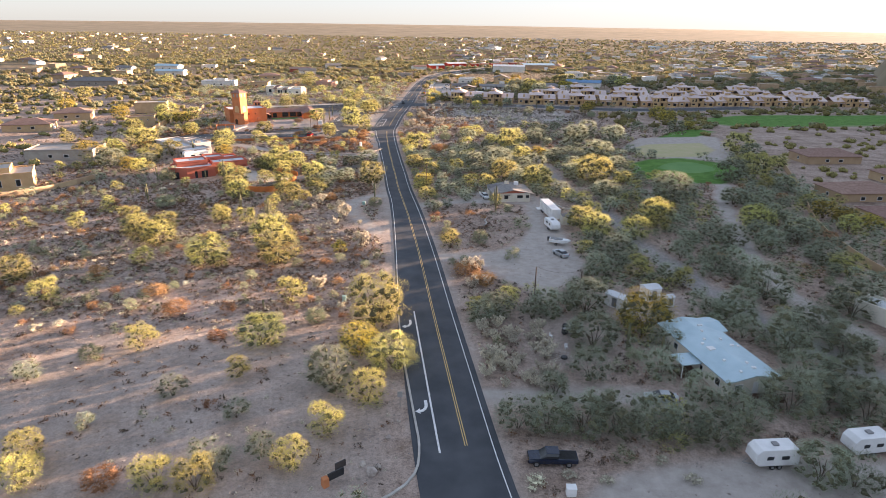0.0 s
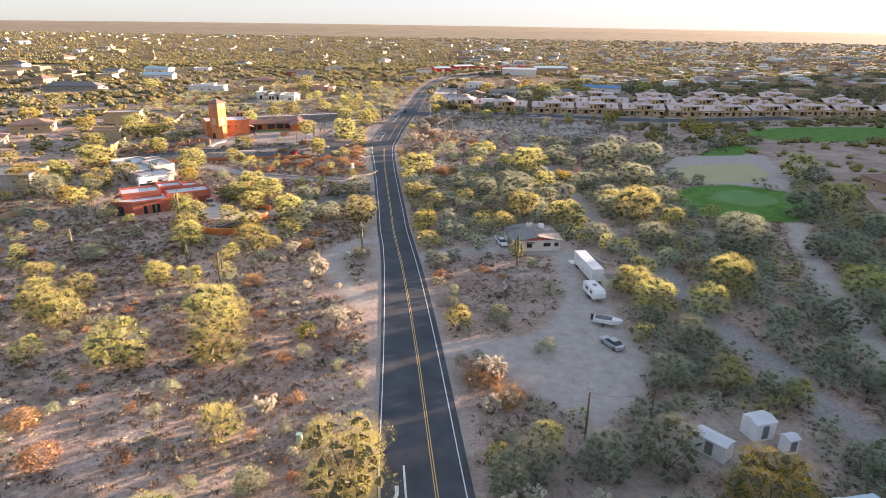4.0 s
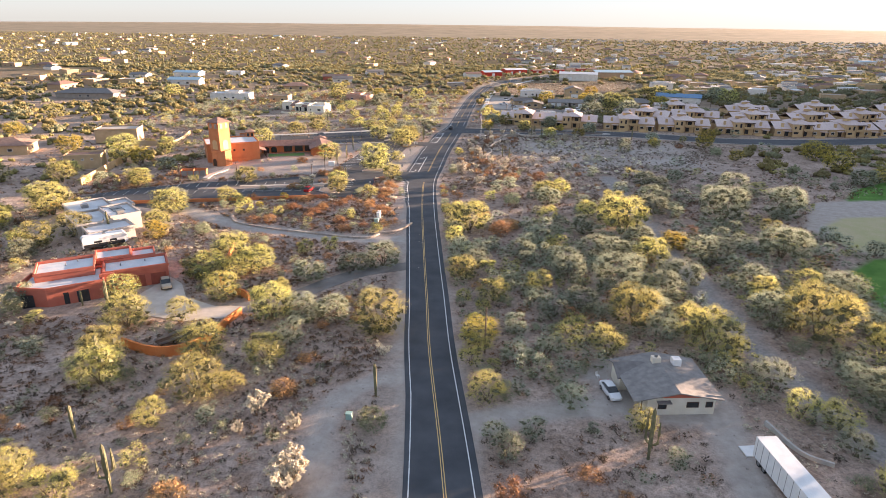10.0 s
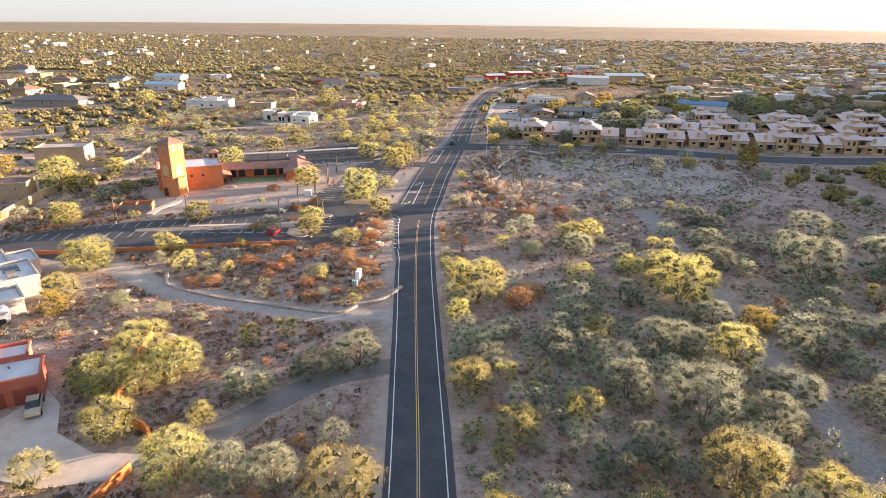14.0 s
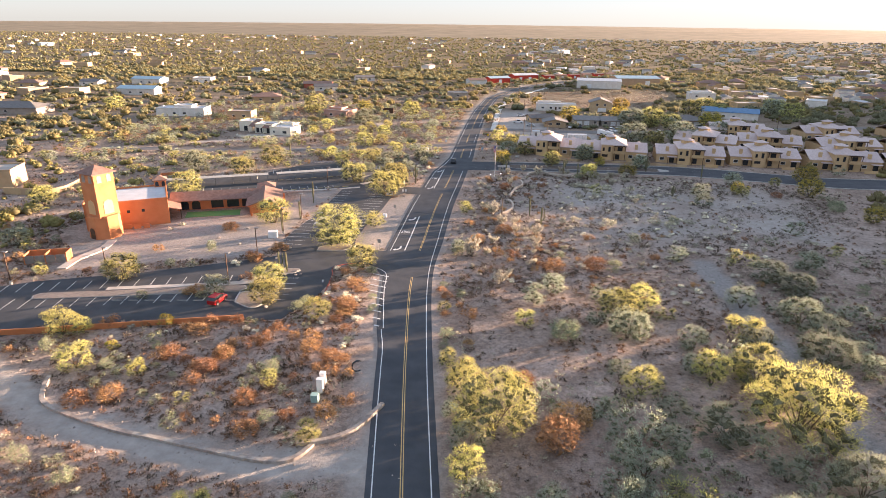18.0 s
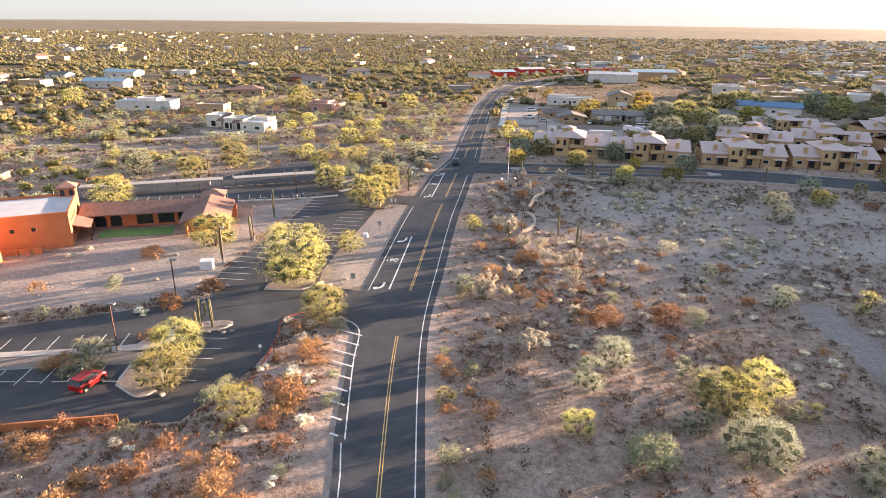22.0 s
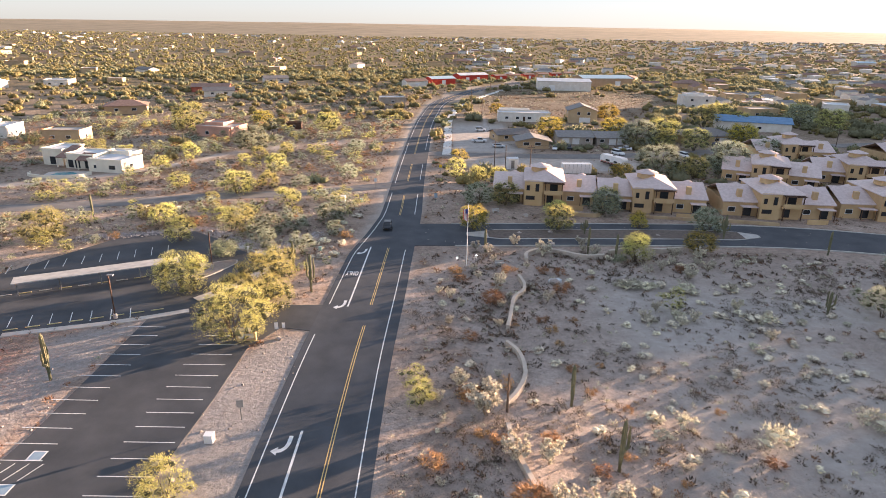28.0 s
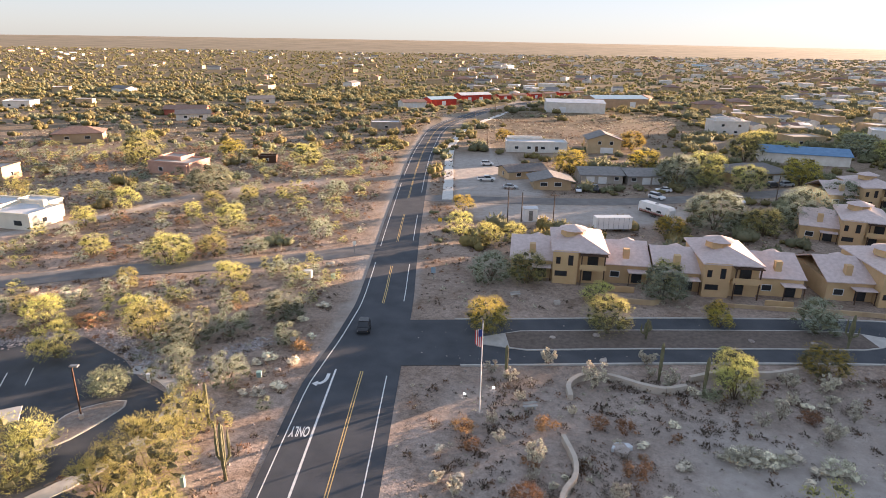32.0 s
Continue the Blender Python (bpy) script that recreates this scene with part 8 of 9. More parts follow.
part("finial", cyl(0, 0, 11.8, 12.0, 0.11, seg=8), METAL_GREY, fp)
part("base_stone", cyl(0, 0, -0.2, 0.3, 0.5, 0.4, 9), STONE, fp)
FLAG_RED, FLAG_BLUE = mat("flag_red", (0.45, 0.05, 0.05), (0.5, 0.07, 0.07), 1, 0.8, 0), mat("flag_blue", (0.03, 0.05, 0.2), (0.05, 0.07, 0.25), 1, 0.8, 0)
for k in range(7):
    bm = bmesh.new()
    u0, u1 = -0.06 - 0.11 * k, -0.06 - 0.11 * (k + 1)
    cols = [[bm.verts.new((u, 0.10 * math.sin(9 * u + z), z)) for z in (10.9, 10.2, 9.4, 8.6 + 0.08 * k)] for u in (u0, u1)]
    for i in range(3):
        bm.faces.new((cols[0][i], cols[0][i + 1], cols[1][i + 1], cols[1][i]))
    part("flag_stripe", bm, (FLAG_RED, WHITE_PAINT)[k % 2], fp)
part("flag_canton", box(-0.45, -0.16, 10.1, -0.06, -0.12, 10.95), FLAG_BLUE, fp)


def sign(x, y, yaw, w, h, z, colour, label, posts=1):
    ob = thing("road_sign", pose(x, y, ground_z(x, y), 0, 0, yaw), label, "sign", "signs along the road")
    for k in range(posts):
        u = 0 if posts == 1 else (-w * 0.3 + k * w * 0.6)
        part("post", box(u - 0.04, -0.03, -0.2, u + 0.04, 0.03, z + h * 0.8), METAL_GREY, ob)
    part("panel", box(-w / 2, -0.06, z, w / 2, -0.03, z + h), colour, ob)
    return ob


SIGN_GREY = mat("sign_back", (0.34, 0.34, 0.33), (0.44, 0.44, 0.43), 1, 0.5, 0.0, metal=0.5)
SIGN_YELLOW = mat("sign_yellow", (0.62, 0.42, 0.02), (0.70, 0.48, 0.03), 1, 0.5, 0)
sign(-44.0, 319.8, 4, 0.75, 0.9, 1.6, SIGN_GREY, "plain metal road sign seen from behind")
sign(-45.4, 348.3, 4, 0.75, 0.9, 1.6, SIGN_GREY, "plain metal road sign seen from behind")
sign(-44.1, 409, 4, 0.75, 0.6, 1.8, SIGN_GREY, "metal road sign seen from behind")
sign(-24.2, 470, 0, 0.9, 0.9, 1.6, SIGN_YELLOW, "yellow warning sign on a post")
sign(-25.2, 437, 0, 0.8, 1.1, 1.4, BLUE, "blue sign on a post by the road")
sign(-41.5, 451.5, 10, 0.7, 0.9, 1.6, WHITE_PAINT, "small white street sign at the side road")
sign(-6.9, 72.4, 5, 0.7, 0.9, 1.6, SIGN_GREY, "metal road sign seen from behind")
ms = thing("entrance_sign", pose(-13.2, 57.2, 0, 0, 0, 40), "dark metal entrance sign on a brick pier", "sign")
part("pier", box(-1.5, -0.35, -0.2, -0.8, 0.35, 1.2), STUCCO_ORANGE, ms)
part("plate", box(-0.8, -0.06, 0.5, 1.3, 0.06, 1.5), CAR_DARK, ms)
part("plate", box(0.2, -0.05, 1.6, 1.6, 0.05, 2.5), CAR_DARK, ms)
kiosk = thing("monument_sign", pose(-50.2, 366.2, 0, 0, 0, 5), "low stucco monument sign under the trees", "sign")
part("block", box(-1.3, -0.35, -0.1, 1.3, 0.35, 1.5), STUCCO_TAN, kiosk)
part("cap", box(-1.45, -0.45, 1.5, 1.45, 0.45, 1.65), CONCRETE, kiosk)
part("panel", box(-1.0, -0.4, 0.5, 1.0, -0.35, 1.2), WHITE_PAINT, kiosk)


def utility_box(x, y, w, d, h, colour, label):
    ob = thing("utility_box", pose(x, y, ground_z(x, y)), label, "utility box", "utility boxes")
    part("box", box(-w / 2, -d / 2, -0.1, w / 2, d / 2, h), colour, ob, bevel=0.03)
    part("lid", box(-w / 2 - 0.03, -d / 2 - 0.03, h, w / 2 + 0.03, d / 2 + 0.03, h + 0.06), colour, ob)


utility_box(-26.4, 173.0, 0.8, 0.7, 0.9, PLASTIC_TEAL, "pale green utility box beside the dirt loop")
utility_box(-40.5, 258.3, 1.0, 0.8, 1.1, PLASTIC_TEAL, "pale green utility box among dry shrubs")
utility_box(-40.4, 260.6, 0.9, 0.7, 2.2, WHITE_PAINT, "tall white meter cabinet among dry shrubs")
utility_box(-40.6, 262.6, 0.8, 0.7, 2.0, WHITE_PAINT, "white meter cabinet among dry shrubs")
utility_box(-48.0, 437.2, 1.4, 1.0, 1.5, WHITE_PAINT, "white utility cabinet beside the side road")
utility_box(-43.4, 437.0, 0.7, 0.6, 0.8, PLASTIC_TEAL, "green utility box beside the side road")
utility_box(-47.5, 344.4, 0.9, 0.8, 0.9, WHITE_PAINT, "white utility box on the gravel verge")
utility_box(-48.5, 381.8, 0.4, 0.4, 1.1, PLASTIC_TEAL, "green utility marker post")
utility_box(-20.6, 106.5, 0.7, 0.6, 1.2, PLASTIC_TEAL, "green utility box behind roadside trees")
utility_box(14.0, 56.3, 1.1, 0.9, 1.0, WHITE_PAINT, "white utility box beside the dirt drive")
sc = thing("metal_sculpture", pose(-36.4, 266.6, 0, 0, 0, 30), "dark rusted crescent-shaped metal sculpture", "sculpture")
part("crescent", tube([(0.9 * math.cos(a), 0, 1.0 + 0.9 * math.sin(a)) for a in np.linspace(0.9, 5.3, 14)], [0.04] + [0.14] * 12 + [0.04], 6), CAR_DARK, sc)
part("base_stone", cyl(0, 0, -0.2, 0.12, 0.7, 0.5, 8), STONE, sc)


# ---- low walls and rocks ----
def low_wall(name, pts, h, w, material, label):
    ob = thing(name, pose(0, 0, 0), label, "wall")
    line = smooth_line(pts, 0.8)
    n = len(line)
    k = max(1, n // 8)
    for i in range(0, n - 1, k):
        seg = line[i:i + k + 1]
        if len(seg) > 1:
            strip("wall_section", seg, -w / 2, w / 2, -0.5, h, material, ob)
    return ob


ORANGE_WALL = mat("orange_wall", (0.52, 0.17, 0.05), (0.62, 0.24, 0.08), 0.6, 0.92, 0.25, 16)
low_wall("garden_wall", [(-69.4, 234), (-66.5, 224), (-63.8, 215), (-60, 210.5), (-56.0, 208.6), (-54.4, 207)], 1.5, 0.35, ORANGE_WALL, "bright orange curving stucco garden wall")
low_wall("garden_wall", [(-53.6, 201.5), (-54.4, 197), (-54.8, 191.5), (-57.5, 187), (-62, 186), (-68, 188)], 1.4, 0.35, ORANGE_WALL, "bright orange curving stucco garden wall by the drive")
low_wall("garden_wall", [(-143, 285), (-147, 302), (-150, 318)], 2.0, 0.35, STUCCO_OCHRE, "tan yard wall with an orange glow")
low_wall("garden_wall", [(-166, 353), (-150, 356), (-156, 383)], 1.6, 0.3, STUCCO_TAN, "plain tan yard wall")
low_wall("garden_wall", [(-152, 150), (-140, 168), (-126, 184), (-120, 200)], 1.3, 0.35, STUCCO_TAN, "pale tan terrace wall")
PALE_WALL = mat("pale_wall", (0.44, 0.38, 0.31), (0.56, 0.49, 0.41), 0.8, 0.92, 0.3, 16)
low_wall("field_wall", [(-13.0, 333), (-14.4, 337.5), (-15.8, 343), (-16.2, 347.5)], 0.7, 0.5, PALE_WALL, "low pale winding wall in the brush")
low_wall("field_wall", [(-16, 351.5), (-14.4, 354), (-13, 358), (-13.2, 363), (-14.6, 366)], 0.7, 0.5, PALE_WALL, "low pale winding wall in the brush")
low_wall("field_wall", [(-14.0, 370.5), (-13.1, 374.8), (-12.0, 380.5), (-10.2, 383.4), (-9.7, 386.2), (-10.2, 390)], 0.7, 0.5, PALE_WALL, "low pale winding wall in the brush")
low_wall("field_wall", [(-7.8, 398), (-7.4, 401), (-5, 403.2), (-1.6, 403.0), (1.8, 400.9), (4.5, 400), (7.4, 400.8)], 0.7, 0.6, PALE_WALL, "low pale winding wall beside the entry road")
low_wall("field_wall", [(8.6, 402.8), (14, 404.6), (19, 404.2), (24, 405.4)], 0.7, 0.5, PALE_WALL, "low pale winding wall beside the entry road")
low_wall("garden_wall", [(0.5, 429.6), (6, 428.6), (12, 427.6), (14, 430)], 0.7, 0.3, STUCCO_TAN, "low patio wall before the condominiums")
low_wall("garden_wall", [(22, 427), (30, 425.8), (42, 424.5), (52, 422.5)], 0.7, 0.3, STUCCO_TAN, "low patio wall before the condominiums")
low_wall("patio_wall", [(-139, 460), (-138, 457.5), (-131, 455.6), (-124, 457.2), (-122.6, 461)], 0.9, 0.3, STUCCO_CREAM, "low cream wall round the pool")
low_wall("lane_edge", [(-80.9, 259.5), (-79, 255.6), (-75.8, 252.6), (-65.5, 249.2), (-57.8, 247.8), (-50, 246.4), (-43.2, 245.4), (-39.5, 246.2), (-37.6, 250)], 0.4, 0.6, STONE, "low stacked stone edge round the desert bed")
low_wall("lane_edge", [(-31, 258.5), (-33.5, 252.6), (-36.5, 250), (-40, 248.8)], 0.5, 0.6, STONE, "low stacked stone edge at the lane's mouth")
low_wall("garden_wall", [(29, 178), (31, 172), (34, 170)], 0.9, 0.3, CONCRETE, "low block wall beside the ranch house")


def rock_mesh(seed, r):
    rs = random.Random(seed)
    bm = bmesh.new()
    bmesh.ops.create_icosphere(bm, subdivisions=1, radius=r)
    for v in bm.verts:
        v.co *= rs.uniform(0.7, 1.2)
        v.co.z *= 0.65
    me = bpy.data.meshes.new("rock")
    bm.to_mesh(me)
    bm.free()
    me.materials.append(STONE)
    return me


ROCKS = [rock_mesh(i, 0.5) for i in range(5)]
rr = random.Random(8)


def rock(x, y, s):
    o = new("rock", ROCKS[rr.randrange(5)])
    o.matrix_world = pose(x, y, ground_z(x, y) + 0.12 * s, 0, 0, rr.uniform(0, 360)) @ Matrix.Diagonal((s, s * rr.uniform(0.7, 1.1), s, 1))
    tagged(o, "pale weathered boulder on desert gravel", "rock", "boulders")


for x, y, s in ((-9.1, 58.8, 1.8), (-10.3, 60.2, 1.2), (-8.4, 60.0, 1.0), (-7.8, 65.5, 1.0), (-6.8, 69, 0.7), (-48, 320, 1.0), (-46, 322.5, 0.8), (-50, 330, 1.0), (-49, 338.5, 0.8), (-4.2, 388.1, 2.2), (-11.2, 431, 1.6), (-16.4, 427, 1.3), (-4.2, 427.6, 1.8), (-7.2, 414.3, 1.2), (-0.7, 415.2, 1.4), (22, 414, 1.2), (31, 413.6, 1.1), (-1.4, 407.6, 1.4), (-45, 404, 1.0), (-46, 400, 0.9), (-84, 322, 1.1), (-80, 330, 1.0), (-77, 318, 0.9)):
    rock(x, y, s)
# fire ring, chairs and old appliances in the clearing
ring = thing("fire_ring", pose(18.2, 86.8, 0.02), "round stone paving with a fire pit", "fire pit")
for r_, n in ((0.8, 8), (1.35, 13), (1.9, 18)):
    for k in range(n):
        a = 2 * math.pi * k / n
        o = new("stone", ROCKS[(k + n) % 5])
        o.parent = ring
        o.matrix_local = pose(r_ * math.cos(a), r_ * math.sin(a), 0.02, 0, 0, 57 * k) @ Matrix.Diagonal((0.52, 0.52, 0.25, 1))
part("pit", cyl(0, 0, 0, 0.3, 0.55, 0.5, 12), CAR_DARK, ring)


def garden_chair(x, y, yaw):
    ob = thing("garden_chair", pose(x, y, 0.02, 0, 0, yaw), "white plastic garden chair on bare soil", "chair", "white garden chairs")
    part("seat", box(-0.25, -0.25, 0.40, 0.25, 0.25, 0.45), WHITE_PAINT, ob)
    part("backrest", box(-0.25, 0.22, 0.45, 0.25, 0.27, 0.9), WHITE_PAINT, ob)
    for sx in (-0.22, 0.22):
        for sy in (-0.22, 0.22):
            part("leg", box(sx - 0.03, sy - 0.03, 0, sx + 0.03, sy + 0.03, 0.40), WHITE_PAINT, ob)


for x, y, yaw in ((19.0, 89.8, 10), (17.0, 93.6, 60), (15.2, 87.0, 100), (8.2, 187.5, 40)):
    garden_chair(x, y, yaw)
for k, (x, y) in enumerate(((19.6, 95.2), (20.8, 95.6), (22.0, 96.0), (20.0, 96.8), (21.4, 97.2), (22.6, 97.4))):
    o = thing("appliance", pose(x, y, 0.02, 0, 0, 20), "old discarded household appliance standing outdoors", "appliance", "discarded appliances")
    part("cabinet", box(-0.4, -0.38, 0, 0.4, 0.38, 0.95), (CAR_DARK, METAL_GREY, WHITE_PAINT)[k % 3], o, bevel=0.03)
    part("top", box(-0.36, -0.34, 0.95, 0.36, 0.34, 1.0), (METAL_GREY, CAR_DARK)[k % 2], o)
for x, y, yaw in ((-13.0, 395.8, 10), (-11.0, 429.8, 20)):
    o = thing("bench", pose(x, y, 0.02, 0, 0, yaw), "pale concrete bench on gravel", "bench", "benches")
    part("seat", box(-0.9, -0.22, 0.42, 0.9, 0.22, 0.52), CONCRETE, o)
    part("backrest", box(-0.9, 0.18, 0.62, 0.9, 0.24, 0.9), CONCRETE, o)
    for u in (-0.6, 0.6):
        part("leg", box(u - 0.1, -0.2, 0, u + 0.1, 0.2, 0.42), CONCRETE, o)
tagged(part("dead_log", tube([(8.2, 155, 0.2), (8.9, 157, 0.35), (8.4, 159, 0.3), (9.1, 161, 0.6)], [0.22, 0.2, 0.16, 0.06], 7), CONCRETE), "bleached fallen cactus trunk on the soil", "log")
for k in range(9):
    a = rr.uniform(-0.5, 0.5)
    tagged(part("dead_branch", tube([(29.5 + 0.4 * k, 163 + rr.uniform(-2, 2), 0.15), (31 + 0.4 * k, 161.5 + rr.uniform(-2, 2), 0.35)], [0.09, 0.04], 5), BARK), "dry branch on a brush pile beside the trailer", "branch", "brush pile")


# ---- planting and small things round the parking lots ----
for x0, y0, x1, y1 in ((-62.3, 299.8, -56.9, 300.4), (-62.0, 297.0, -56.5, 297.6), (-61.9, 294.5, -56.4, 295.0), (-60.4, 292.0, -56.2, 292.4), (-58.5, 289.7, -56.0, 289.8)):
    stall(x0, y0, x1, y1, 0)
STOP_YELLOW = mat("wheel_stop_yellow", (0.50, 0.42, 0.20), (0.62, 0.54, 0.30), 1.5, 0.85, 0.1, 12)


def wheel_stop(x, y, yaw, material, label):
    ob = part("wheel_stop", box(-0.9, -0.08, 0, 0.9, 0.08, 0.13), material, None, bevel=0.03)
    ob.matrix_world = pose(x, y, 0.05, 0, 0, yaw)
    return tagged(ob, label, "wheel stop", "wheel stops of the lots")


for k in range(8):
    wheel_stop(-87 + 3.0 * k, 285.5 + 0.39 * k, 7.4, CONCRETE, "pale concrete wheel stop on asphalt")
for k in range(9):
    wheel_stop(-86.4 + 2.5 * k, 367.1 + 1.0 * k, 22, STOP_YELLOW, "yellow-painted wheel stop on asphalt")
    wheel_stop(-92.2 + 2.5 * k, 379.3 + 1.15 * k, 25, STOP_YELLOW if k % 2 else CONCRETE, "worn pale wheel stop on asphalt")
tagged(strip("kerb", smooth_line([(-49.9, 288.1), (-49.4, 291.6), (-49.8, 296.8), (-50.5, 302.9), (-51.4, 306.6), (-49.5, 309.1), (-46, 310.2)], 1.2), -0.1, 0.1, -0.2, 0.15, CURB_RED), "red-painted concrete kerb round a planting bed", "kerb", kind="structure")
plaza = part("plaza", prism([(-74.2, 293.4), (-69.8, 294.6), (-63.8, 297.0), (-63.9, 302.3), (-67.0, 301.2), (-68.0, 297.2), (-74.4, 294.8)][::-1], -0.1, 0.17), CONCRETE_DRIVE)
tagged(plaza, "pale concrete landing beside the cactus island", "walkway", kind="structure")
slab = part("slab", prism([(-52.5, 377.1), (-47.9, 377.5), (-47.7, 376.4), (-52.3, 376.0)][::-1], -0.1, 0.08), CONCRETE)
tagged(slab, "short pale concrete path slab on gravel", "walkway", kind="structure")
tagged(strip("lot_path", smooth_line([(-84, 366.4), (-78.6, 368.2), (-72.6, 370.1), (-66.6, 372.5), (-61.6, 375.0)], 2), -0.6, 0.6, -0.1, 0.16, CONCRETE_DRIVE), "pale concrete walk along the parking rows", "sidewalk", kind="structure")
PB = random.Random(77)
# orange dry shrubs, cream tufts and dark bushes of the beds
for x, y in ((-47.4, 303.3), (-44.4, 298.7), (-45.6, 288.4), (-43.4, 287.3), (-43.2, 284.5), (-42.5, 295), (-85.4, 331.8), (-70.7, 309.9), (-67.3, 315.9), (-67, 298.5), (-66.1, 267.5), (-60.2, 264.2), (-59.7, 260.7), (-58.2, 268),
             (-68.2, 275.8), (-65.4, 278.6), (-61, 279.1), (-53.8, 273.6), (-52.2, 277.1), (-49.2, 275.2), (-46.2, 275), (-45.4, 268.2), (-39.3, 269.3), (-42.3, 266.3), (-42.4, 270.4), (-37.7, 265.6), (-44.6, 297.3), (-44.4, 290.9),
             (-44, 282.3), (-41.6, 279.1), (-57.8, 272), (-54.8, 271.8), (-75.2, 290.4), (-67.7, 266.4), (-40.2, 265.4)):
    plant("dry_bush", x, y, PB.uniform(0.75, 1.3), PB.uniform(0.8, 1.1), PB)
for x, y in ((-50.4, 306.3), (-46.7, 305.4), (-46.7, 301.4), (-45.2, 293.3), (-44.6, 291.9), (-48.9, 293.2), (-42.5, 291.2), (-72.6, 306), (-62.7, 302.7), (-99, 326.9), (-97.7, 330.7), (-40.5, 283.6), (-40.5, 273.8),
             (-47.8, 398.1), (-45.9, 398.2), (-43.8, 399.4), (-43.3, 405.8), (-42.5, 413.5), (-43, 424.5), (-45, 419.2), (-46.8, 407), (-48.2, 405.6), (-46.1, 436.4), (-45, 443.4), (-88.8, 425.3), (-86.6, 426.9), (-84.5, 427.8), (-92.4, 428.1)):
    plant("straw_tuft", x, y, PB.uniform(0.8, 1.35), PB.uniform(0.8, 1.1), PB)
for x, y in ((7.6, 387.1), (9.6, 387.7), (11, 386.6), (1.7, 385.9), (13.8, 387.3), (17.9, 384.5), (22.2, 384.7), (25.7, 385.7), (33, 385), (32.8, 379.7), (23.7, 374.6), (22.5, 376.9), (12.8, 374.3), (7.7, 374.9), (3.9, 372.6), (10.7, 372.8), (19, 376)):
    plant("straw_tuft", x, y, PB.uniform(0.9, 1.5), PB.uniform(0.8, 1.1), PB)
for x, y in ((-81.4, 312.8), (-42.6, 305.2), (-39.8, 292.4), (-69.4, 290.7), (-71.9, 288.9), (-69.9, 269.5), (-40.3, 275.2), (-38.4, 286.7), (-83, 287.4)):
    plant("creosote_bush", x, y, PB.uniform(0.5, 0.9), PB.uniform(0.7, 0.9), PB)
for x, y, s in ((-58.3, 303.9, 0.9), (-58.1, 301.9, 0.8), (-57.1, 302.4, 0.7), (-59, 302.4, 0.6), (-65, 316.4, 1.3), (-64.6, 317.4, 1), (-65.4, 310.8, 0.8), (-58.5, 286.4, 0.9), (-45.1, 315.4, 0.9), (-61.2, 304.3, 0.8), (-62.8, 301.5, 0.7), (-60.2, 301.8, 0.7), (-46, 366.5, 1.2), (-52, 368.5, 1.1)):
    rock(x, y, s)
sign(-50.6, 296.5, 20, 0.35, 0.5, 1.2, WHITE_PAINT, "small white lot sign on a post")
sign(-57.5, 290.2, 0, 0.4, 0.5, 1.3, SIGN_GREY, "small grey lot sign on a post")
sign(-46.5, 367.8, 10, 0.5, 1.0, 1.0, WHITE_PAINT, "white oval-topped sign at the lot entry")
sign(-45.6, 368.2, 10, 0.4, 0.8, 1.0, WHITE_PAINT, "white sign at the lot entry")
utility_box(-47.0, 402.4, 0.6, 0.5, 0.7, PLASTIC_TEAL, "pale green utility box on the gravel verge")
utility_box(-60.3, 400.5, 0.35, 0.35, 1.2, WHITE_PAINT, "white bollard beside the curved walk")
# the cobble bed that drains the north lot
bed = smooth_line([(-100, 405), (-91.2, 408.1), (-83.5, 410.6), (-75.7, 414.2), (-69.2, 411.4), (-63.6, 406.4), (-58.0, 403.0), (-54.0, 402.4), (-52.6, 407.8), (-49.5, 412.0)], 0.8)
rs = np.random.RandomState(72)
k = rs.randint(0, len(bed), 3400)
COBBLE = mat("cobble", (0.22, 0.19, 0.18), (0.46, 0.42, 0.40), 1.4, 0.95, 0.2, 12, island=0.35)
peb = []
for i in range(4):
    v = np.random.RandomState(740 + i).uniform(0.7, 1.2, (6, 1)) * np.array([(1, 0, 0), (0, 0.8, 0), (-1, 0, 0), (0, -0.8, 0), (0, 0, 0.6), (0, 0, -0.4)])
    peb.append(np.array([(v[a], v[b], v[c]) for a, b, c in ((0, 1, 4), (1, 2, 4), (2, 3, 4), (3, 0, 4))]))
stuff("cobbles", bed[k, 0] + rs.normal(size=3400) * 0.85, bed[k, 1] + rs.normal(size=3400) * 0.85, 0.16 + 0.2 * rs.rand(3400), peb, COBBLE, "rounded grey cobbles of a drainage bed", "stones", rs)
# cholla thicket beside the road
for k in range(42):
    x, y = PB.uniform(5, 16), PB.uniform(76, 98)
    if x < 4.5 + 0.25 * (y - 76) * 0.2 + 14:
        plant("cholla", x, y, PB.uniform(0.8, 1.5), PB.uniform(0.9, 1.1), PB)
LAMP_GLOW = mat("lamp_glass", (1.0, 0.95, 0.85), (1.0, 0.97, 0.9), 1, 0.3, 0.0, 5, emit=1.5)
for x, y in ((-20.7, 398.5), (-17.0, 400.2)):
    fl = thing("ground_light", pose(x, y, ground_z(x, y)), "small lit floodlight at the flagpole", "light", "flagpole lights")
    part("stake", cyl(0, 0, -0.1, 0.25, 0.05, seg=6), METAL_GREY, fl)
    part("lens", box(-0.12, -0.1, 0.25, 0.12, 0.1, 0.42), LAMP_GLOW, fl)
wr = thing("boulder", pose(-4.2, 388.6, 0.1), "flat pale boulder in the brush", "rock")
